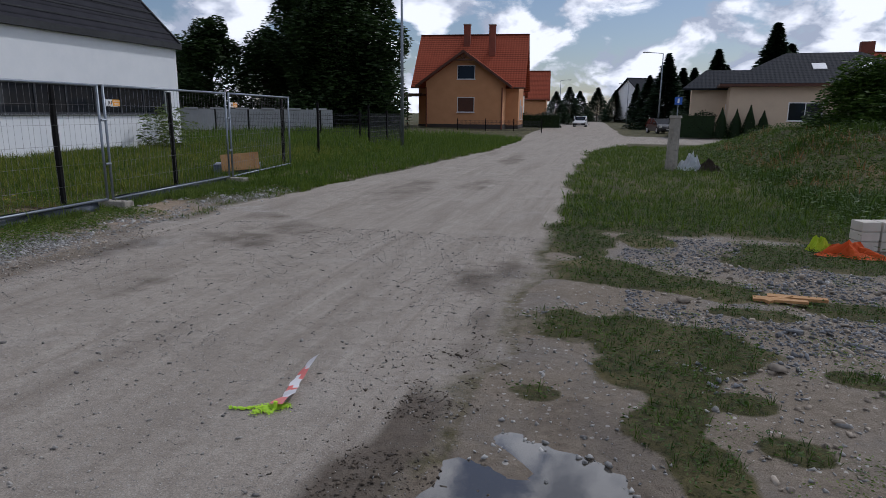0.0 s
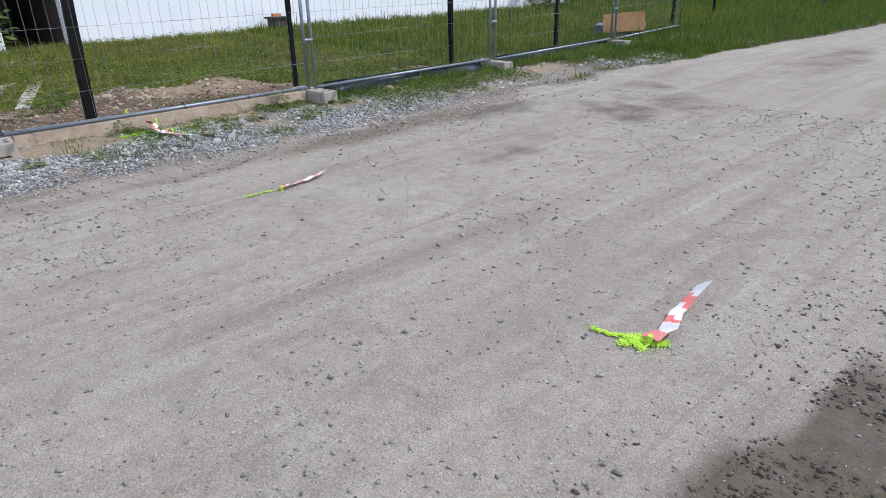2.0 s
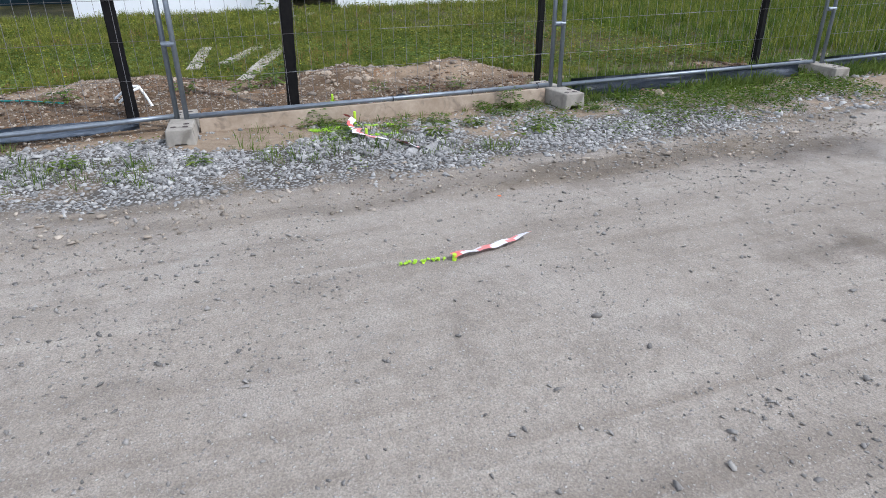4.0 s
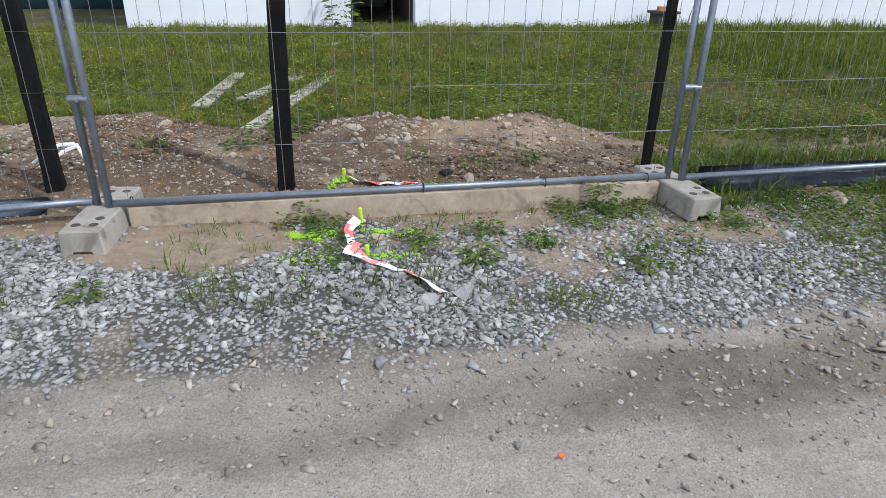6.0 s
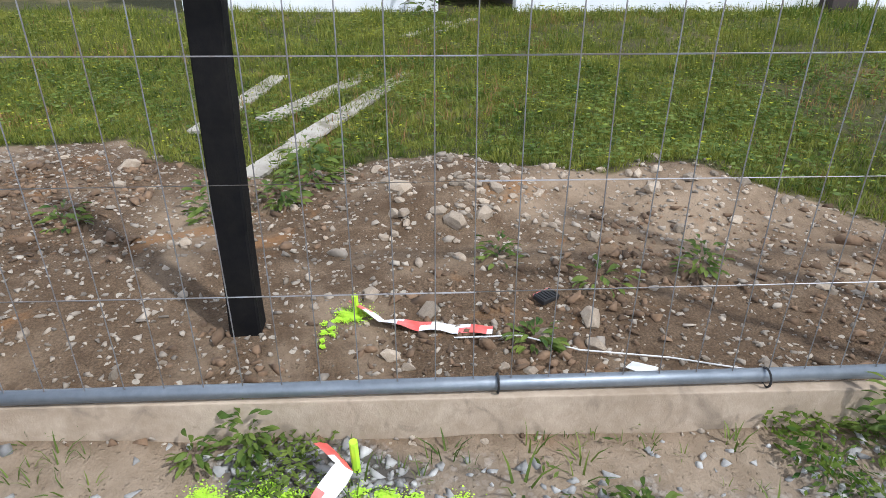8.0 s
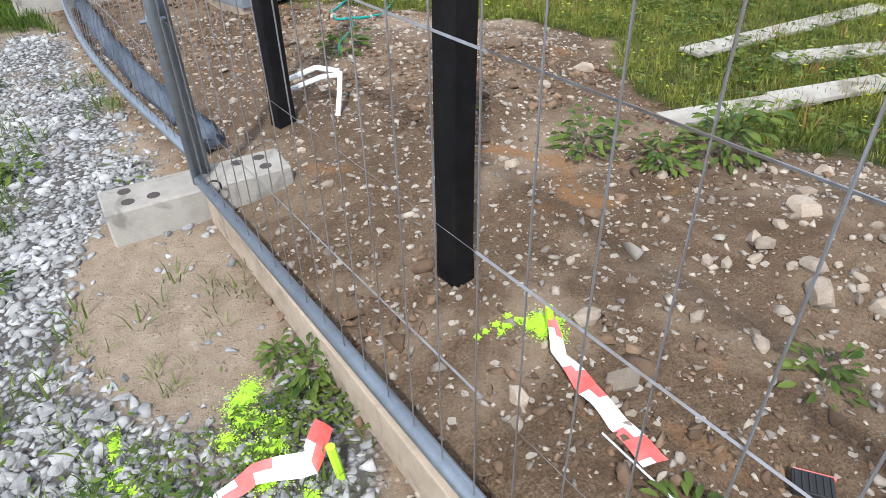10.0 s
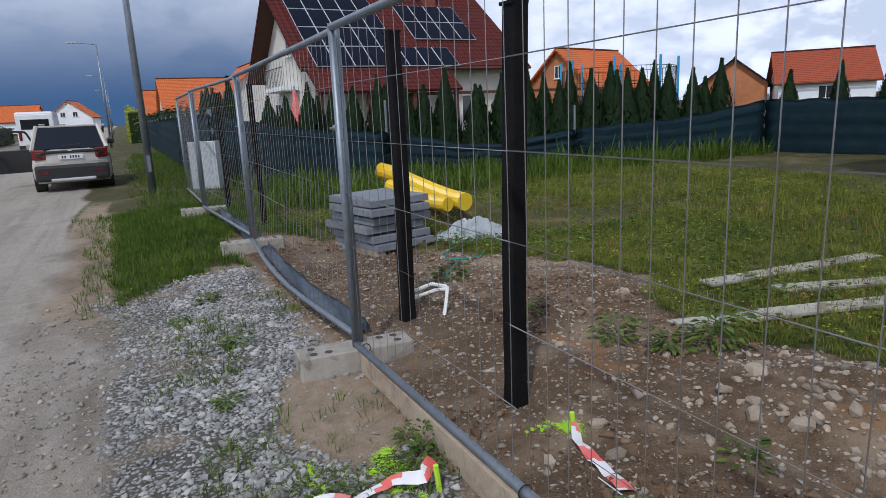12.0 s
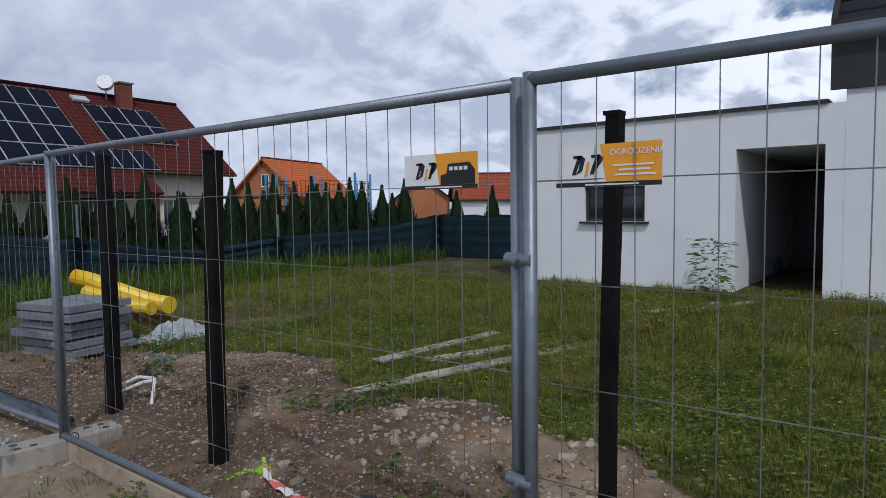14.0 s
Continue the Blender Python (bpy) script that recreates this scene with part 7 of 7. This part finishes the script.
def lone_stone(x, y, s, i, label="pale field stone lying on bare earth"):
    o = new("stone", STONE_MESH[i % 7])
    o.matrix_basis = pose(x, y, gz(x, y) + s * 0.08, rng.uniform(-15, 15), rng.uniform(-15, 15), rng.uniform(0, 360)) @ Matrix.Diagonal((s, s, s, 1))
    tagged(o, label, "stone", "loose stones")


for i, (x, y, s) in enumerate(((-8.69, 3.63, 0.14), (-8.78, 3.41, 0.14), (-7.76, 3.50, 0.13), (-9.39, 3.77, 0.21), (-9.50, 3.92, 0.17), (-9.32, 3.44, 0.10), (-9.05, 3.35, 0.07), (-8.54, 4.04, 0.12), (-8.65, 4.24, 0.17), (-8.44, 3.50, 0.11), (-8.38, 3.56, 0.08), (-8.3, 4.75, 0.12), (-9.75, 4.0, 0.15), (-9.9, 4.9, 0.14), (-9.9, 2.0, 0.12), (-10.3, 1.9, 0.18), (-9.35, 2.55, 0.06), (-8.95, 3.05, 0.07), (-7.9, 6.62, 0.27), (-9.0, 7.6, 0.2), (-9.1, 10.2, 0.22), (-8.9, 5.95, 0.12))):
    lone_stone(x, y, s * 0.62, i)
for i in range(70):
    a, b = ((-9.72, 3.95), (-9.8, 5.1))[i % 3 == 2]
    lone_stone(a + rng.normal(0, 0.24), b + rng.normal(0, 0.30), rng.gamma(2.6, 0.011) + 0.02, i, "pale field stone on a heap of rubble")
n_made = 0
while n_made < 190:
    x, y = rng.uniform(-10.6, -8.2), rng.uniform(-0.6, 7.5)
    heap = math.exp(-((x + 9.9) / 0.55) ** 2 - ((y - 3.7) / 0.7) ** 2) + math.exp(-((x + 9.9) / 0.5) ** 2 - ((y - 5.1) / 0.7) ** 2)
    if rng.uniform() < 0.22 + 0.8 * heap and float(covers(np.array([x]), np.array([y]))[2][0]) > 0.5:
        lone_stone(x, y, rng.gamma(2.4, 0.009) + 0.018, n_made)
        n_made += 1

# ---- grass and weeds ----
TUFT_V, TUFT_F = [], []
for b in range(5):
    a = b * 1.26 + 0.4 * (b % 2)
    c, s = math.cos(a), math.sin(a)
    o, k, lean = 0.25, len(TUFT_V), 0.25 + 0.14 * b
    hgt = 1.0 - 0.12 * b
    w = 0.045
    TUFT_V += [(o * c - w * s, o * s + w * c, -0.05), (o * c + w * s, o * s - w * c, -0.05), ((o + lean * 0.45) * c - w * 0.7 * s, (o + lean * 0.45) * s + w * 0.7 * c, 0.6 * hgt), ((o + lean * 0.45) * c + w * 0.7 * s, (o + lean * 0.45) * s - w * 0.7 * c, 0.6 * hgt), ((o + lean * 1.3) * c, (o + lean * 1.3) * s, hgt)]
    TUFT_F += [(k, k + 1, k + 3), (k, k + 3, k + 2), (k + 2, k + 3, k + 4)]


def grass(name, x, y, h, mat, label, wide=0.6):
    n = len(x)
    pl = np.zeros((n, 3, 4))
    m = turns(n, tilt=0.18, scale=1.0)
    m[:, :, 0] *= (h * wide)[:, None]
    m[:, :, 1] *= (h * wide)[:, None]
    m[:, :, 2] *= h[:, None]
    pl[:, :, :3] = m
    pl[:, :, 3] = np.stack([x, y, ground_z(x, y)], 1)
    return tagged(many(name, TUFT_V, TUFT_F, pl, mat), label, "grass", kind="stuff")


def w_plot(x, y):
    r, s, so, mu = covers(x, y)
    return np.clip(1 - 1.3 * so - s - r, 0, 1) * (0.35 + 0.65 * step(fbm(x, y, 1.0, 101), 0.33, 0.58)) * (0.4 + 0.6 * step(fbm(x, y, 5.5, 103, 2), 0.40, 0.58))


x, y = sample(52000, -13.0, -8.2, -4.5, 9.5, w_plot)
grass("plot_grass", x, y, rng.gamma(4, 0.0105, len(x)) + 0.018, "grass_blade", "sparse yellow-green grass on the building plot")
x, y = sample(46000, -17.4, -13.0, -5.5, 14, w_plot)
grass("plot_grass", x, y, rng.gamma(5, 0.015, len(x)) + 0.03, "grass_blade", "rough yellow-green grass before the white house")
x, y = sample(16000, -17.4, -8.9, 9.5, 26, w_plot)
grass("plot_grass", x, y, rng.gamma(6, 0.024, len(x)) + 0.05, "grass_blade", "tall rough grass beside the white house")
x, y = sample(22000, -17.4, -8.9, 9.0, 26, w_plot)
grass("plot_grass", x, y, rng.gamma(6, 0.022, len(x)) + 0.04, "grass_green", "lush green grass beside the white house")
x, y = sample(9000, -24, -9.2, 24, 45, w_plot)
grass("field_grass", x, y, rng.gamma(6, 0.05, len(x)) + 0.08, "grass_green", "tall meadow grass beyond the white house")
x, y = sample(9000, -21, -8.9, -10, -4.5, w_plot)
grass("field_grass", x, y, rng.gamma(6, 0.045, len(x)) + 0.05, "grass_green", "tall grass along the netting")
# low herbs among the grass


def w_right(x, y):
    r, s, so, mu = covers(x, y)
    return np.clip(1 - 1.5 * mu - 1.5 * r, 0, 1)


def herbs(name, n, x0, x1, y0, y1, weight, size, mat, label, rise=0.10):
    x, y = sample(n, x0, x1, y0, y1, weight)
    m = turns(len(x), tilt=0.7, scale=size * rng.uniform(0.5, 1.3, len(x)))
    pl = np.concatenate([m, np.stack([x, y, ground_z(x, y) + rng.uniform(0.005, rise, len(x))], 1)[:, :, None]], 2)
    tagged(many(name, LEAF, [[0, 1, 2, 3]], pl, mat), label, "weeds", kind="stuff")


herbs("plot_herbs", 95000, -13.5, -8.3, -4, 9, lambda x, y: w_plot(x, y) * (0.3 + 0.7 * step(fbm(x, y, 1.4, 161), 0.42, 0.6)), 0.05, "weed_leaf", "low green herbs among the grass", 0.08)
herbs("plot_herbs", 26000, -17.4, -13.5, -4, 12, lambda x, y: w_plot(x, y) * step(fbm(x, y, 1.0, 163), 0.4, 0.6), 0.06, "grass_blade", "low herbs before the white house", 0.15)
herbs("fence_herbs", 18000, -8.08, -7.1, 3.1, 5.8, lambda x, y: step(fbm(x, y, 2.2, 165), 0.44, 0.58) * (1 - 0.6 * step(x, -7.5, -7.2)), 0.028, "weed_leaf", "small weeds creeping over the crushed stone", 0.05)
herbs("fence_herbs", 7000, -8.1, -6.6, -1, 12, lambda x, y: step(fbm(x, y, 1.9, 167), 0.60, 0.68), 0.03, "weed_leaf", "small weeds creeping over the crushed stone", 0.05)
herbs("verge_herbs", 90000, -1.4, 6, 3, 13, lambda x, y: w_right(x, y), 0.032, "bush_leaf", "clover and plantain on the verge", 0.06)
herbs("verge_herbs", 70000, -0.6, 4, 2.8, 10, lambda x, y: 0.6 * step(fbm(x, y, 2.6, 169), 0.52, 0.64) * covers(x, y)[3] * step(x, 0.1, 0.5), 0.024, "weed_leaf", "sparse weeds among the rubble of the verge", 0.04)
herbs("plot_herbs", 60000, -16.5, -8.4, -4, 10, lambda x, y: w_plot(x, y) * step(fbm(x, y, 0.9, 171), 0.46, 0.58), 0.05, "weed_leaf", "clumps of leafy weeds in the grass", 0.09)
herbs("fence_herbs", 22000, -8.08, -6.9, 4.6, 9.0, lambda x, y: step(fbm(x, y, 1.6, 173), 0.40, 0.58) * (1 - 0.7 * step(x, -7.5, -7.0)), 0.035, "grass_green", "grass and clover along the fence foot", 0.08)
herbs("heap_herbs", 60000, 2.0, 14, 6, 30, lambda x, y: w_right(x, y) * step(x, 2.6, 4), 0.085, "bush_leaf", "broad leaves of weeds on the earth heap", 0.28)
x, y = sample(34000, -13.6, -9.0, -0.6, 6.6, lambda x, y: np.clip(1 - 1.3 * covers(x, y)[2], 0, 1))
grass("plot_grass", x, y, rng.gamma(4, 0.007, len(x)) + 0.018, "grass_blade", "short matted grass round the planks", 1.1)
herbs("seed_heads", 16000, -16.5, -8.4, -4, 10, lambda x, y: w_plot(x, y), 0.03, "yellow_leaf", "small yellow flowers and seed heads over the grass", 0.13)
# verge between fence and street
x, y = sample(9000, -8.6, -6.4, -7, -0.6, lambda x, y: step(fbm(x, y, 0.8, 111), 0.38, 0.5) * np.clip(1 - covers(x, y)[2], 0, 1))
grass("verge_grass", x, y, rng.gamma(6, 0.012, len(x)) + 0.03, "grass_green", "short green grass on the verge")
x, y = sample(5000, -8.8, -6.3, -30, -7, lambda x, y: step(x + 0.6 * fbm(x, y, 0.7, 213), -6.7, -7.2) * 0.8)
grass("verge_grass", x, y, rng.gamma(6, 0.018, len(x)) + 0.04, "grass_green", "tall green grass under the netting")
x, y = sample(3200, -8.1, -6.9, 0, 12, lambda x, y: step(fbm(x, y, 1.5, 121), 0.56, 0.66) + 0.5 * step(np.abs(x + 7.95), 0.2, 0.05) * step(y, 3.2, 3.6))
grass("verge_weeds", x, y, rng.gamma(5, 0.008, len(x)) + 0.015, "weed_leaf", "small weeds growing through the crushed stone", 1.0)
x, y = sample(14000, -10.5, -5.0, 13, 45, lambda x, y: np.clip(1 - covers(x, y)[0] * 1.4, 0, 1))
grass("verge_grass", x, y, rng.gamma(6, 0.025, len(x)) + 0.04, "grass_green", "green grass along the street edge")
x, y = sample(7000, -8.9, -7.9, 5.6, 14, lambda x, y: step(fbm(x, y, 1.2, 131), 0.45, 0.6))
grass("verge_weeds", x, y, rng.gamma(5, 0.016, len(x)) + 0.02, "weed_leaf", "weeds along the fence foot", 0.9)
# far verge


x, y = sample(16000, -1.6, 5, 3.2, 14, w_right)
grass("verge_grass", x, y, rng.gamma(5, 0.007, len(x)) + 0.012, "bush_leaf", "short green grass islands on the stony verge", 1.0)
x, y = sample(26000, -2, 14, 10, 36, w_right)
grass("verge_grass", x, y, rng.gamma(6, 0.014, len(x)) + 0.03, "grass_green", "rough grass on the verge and the heap", 1.0)
x, y = sample(9000, 2.5, 12, 5.5, 22, lambda x, y: w_right(x, y) * step(x, 2.8, 4.2) * step(fbm(x, y, 0.5, 141), 0.4, 0.55))
grass("heap_weeds", x, y, rng.gamma(6, 0.028, len(x)) + 0.06, "bush_leaf", "rank nettles and weeds on the earth heap", 1.0)
x, y = sample(1600, 4, 13, 14, 30, lambda x, y: step(fbm(x, y, 0.6, 151), 0.52, 0.62))
grass("dry_stalks", x, y, rng.gamma(6, 0.022, len(x)) + 0.05, "dry_stalk", "brown dry stalks on the earth heap", 1.2)

x, y = sample(9000, -17, -8.8, -4, 10, lambda x, y: w_plot(x, y) * step(fbm(x, y, 0.8, 175), 0.45, 0.6))
grass("plot_grass", x, y, rng.gamma(5, 0.012, len(x)) + 0.03, "dry_stalk", "dry straw-coloured blades among the plot grass")

x, y = sample(42000, -9.0, -5.6, -7, 15, lambda x, y: (step(y, 7.5, 9.5) + 1 - step(y, -0.9, -0.1)) * np.clip(1 - 1.3 * covers(x, y)[0] - 1.6 * covers(x, y)[1] - covers(x, y)[2], 0, 1))
grass("verge_grass", x, y, rng.gamma(6, 0.010, len(x)) + 0.02, "grass_green", "short green grass along the fence foot", 0.8)

# broad-leaved weeds, each a plant


def leaf_blade(l, w, droop):
    """A folded, drooping leaf along +x: three spans, each in two halves about the midrib."""
    v = [(0, 0, 0)]
    for t, q in ((0.3, 0.8), (0.62, 1.0), (0.85, 0.6)):
        z = l * (0.34 * t - droop * t * t)
        v += [(l * t, -w * q / 2, z + w * 0.16 * q), (l * t, 0, z), (l * t, w * q / 2, z + w * 0.16 * q)]
    v.append((l, 0, l * (0.34 - droop)))
    return v


BLADE_F = [(0, 1, 2), (0, 2, 3), (1, 4, 5), (1, 5, 2), (2, 5, 6), (2, 6, 3), (4, 7, 8), (4, 8, 5), (5, 8, 9), (5, 9, 6), (7, 10, 8), (8, 10, 9)]


def weed(x, y, s, n, label, upright=0.4, mat="weed_leaf"):
    """A leafy plant: stems of leaves from the ground up, each leaf folded along its midrib."""
    t = thing("weed", pose(x, y, gz(x, y)), label, "weed", "weeds")
    n = int(n * 3.2)
    a = rng.uniform(0, 2 * math.pi, n)
    lift = rng.uniform(0.0, 1.0, n) ** 1.3 * upright * s
    m = turns(n, yaw=a, tilt=0.35, scale=rng.uniform(0.45, 1.0, n))
    pl = np.zeros((n, 3, 4))
    pl[:, :, :3] = m
    r = s * 0.6 * rng.uniform(0.0, 1.0, n) ** 0.7
    pl[:, :, 3] = np.stack([r * np.cos(a), r * np.sin(a), 0.006 + lift], 1)
    ob = many("leaves", leaf_blade(0.02 + s * 0.33, 0.008 + s * 0.11, 0.42), BLADE_F, pl, mat)
    ob.parent = t


for x, y, s, n, u in ((-8.02, 3.12, 0.10, 22, 1.5), (-7.98, 2.98, 0.08, 16, 1.0), (-7.98, 4.95, 0.16, 30, 1.2), (-7.6, 3.75, 0.14, 26, 0.7), (-7.4, 4.0, 0.15, 26, 0.7), (-7.55, 4.4, 0.13, 22, 0.5), (-7.2, 4.9, 0.15, 24, 0.5), (-7.75, 4.15, 0.12, 20, 0.6), (-7.3, 2.1, 0.12, 18, 0.5), (-7.5, 1.2, 0.14, 20, 0.5), (-7.2, 0.4, 0.12, 20, 0.5), (-7.45, -0.1, 0.14, 22, 0.5),
                      (-8.92, 4.35, 0.2, 8, 0.3), (-9.1, 3.95, 0.13, 16, 0.7), (-8.5, 4.0, 0.13, 18, 0.4), (-9.35, 2.0, 0.14, 18, 0.7), (-9.6, 2.6, 0.2, 26, 0.9), (-10.05, 3.0, 0.25, 40, 0.9), (-9.75, 2.9, 0.18, 30, 0.8), (-9.0, 4.8, 0.15, 20, 0.7), (-16.9, 3.75, 0.5, 60, 1.8), (-17.1, 22.5, 0.9, 120, 1.8), (-16.6, 20.9, 0.8, 120, 1.6), (-15.8, 21.5, 0.7, 90, 1.5), (-9.3, 0.9, 0.2, 22, 0.6)):
    weed(x, y, s, n, "leafy green weed growing beside the fence" if x > -10 else "tall leafy weed on the plot", u)

# coiled hose in the porch of the white house
bm = bmesh.new()
for k in range(3):
    for i in range(20):
        a, b = 2 * math.pi * i / 20, 2 * math.pi * (i + 1) / 20
        r = 0.24 - 0.015 * k
        rod(bm, (0.02 * k, r * math.cos(a), 0.26 + r * math.sin(a)), (0.02 * k, r * math.cos(b), 0.26 + r * math.sin(b)), 0.012, 6)
tagged(part("hose_coil", bm, "hose_blue", m=pose(-19.9, 4.12, 0.12, 0, 8, 90)), "dark blue hose coil leaning in the porch", "hose")
# scraps on the stones
for x, y, s, mat, lab in ((-7.25, 4.75, 0.026, "white_plastic", "pale scrap of plastic on the stones"), (-7.18, 4.62, 0.018, "white_plastic", "small white scrap on the stones"), (-8.33, 4.33, 0.045, "white_plastic", "white plastic scrap on bare earth"), (-6.0, 3.95, 0.011, "cloth_orange", "tiny orange paint chip on the street")):
    bm = boxed(-s, s, -s * 0.6, s * 0.6, 0, 0.004)
    for v in bm.verts:
        v.co.z += 0.35 * s * noise.noise(v.co * 40)
    tagged(part("plastic_scrap", bm, mat, m=pose(x, y, gz(x, y) + 0.02, rng.uniform(-12, 12), rng.uniform(-12, 12), rng.uniform(0, 360))), lab, "scrap", "scraps")
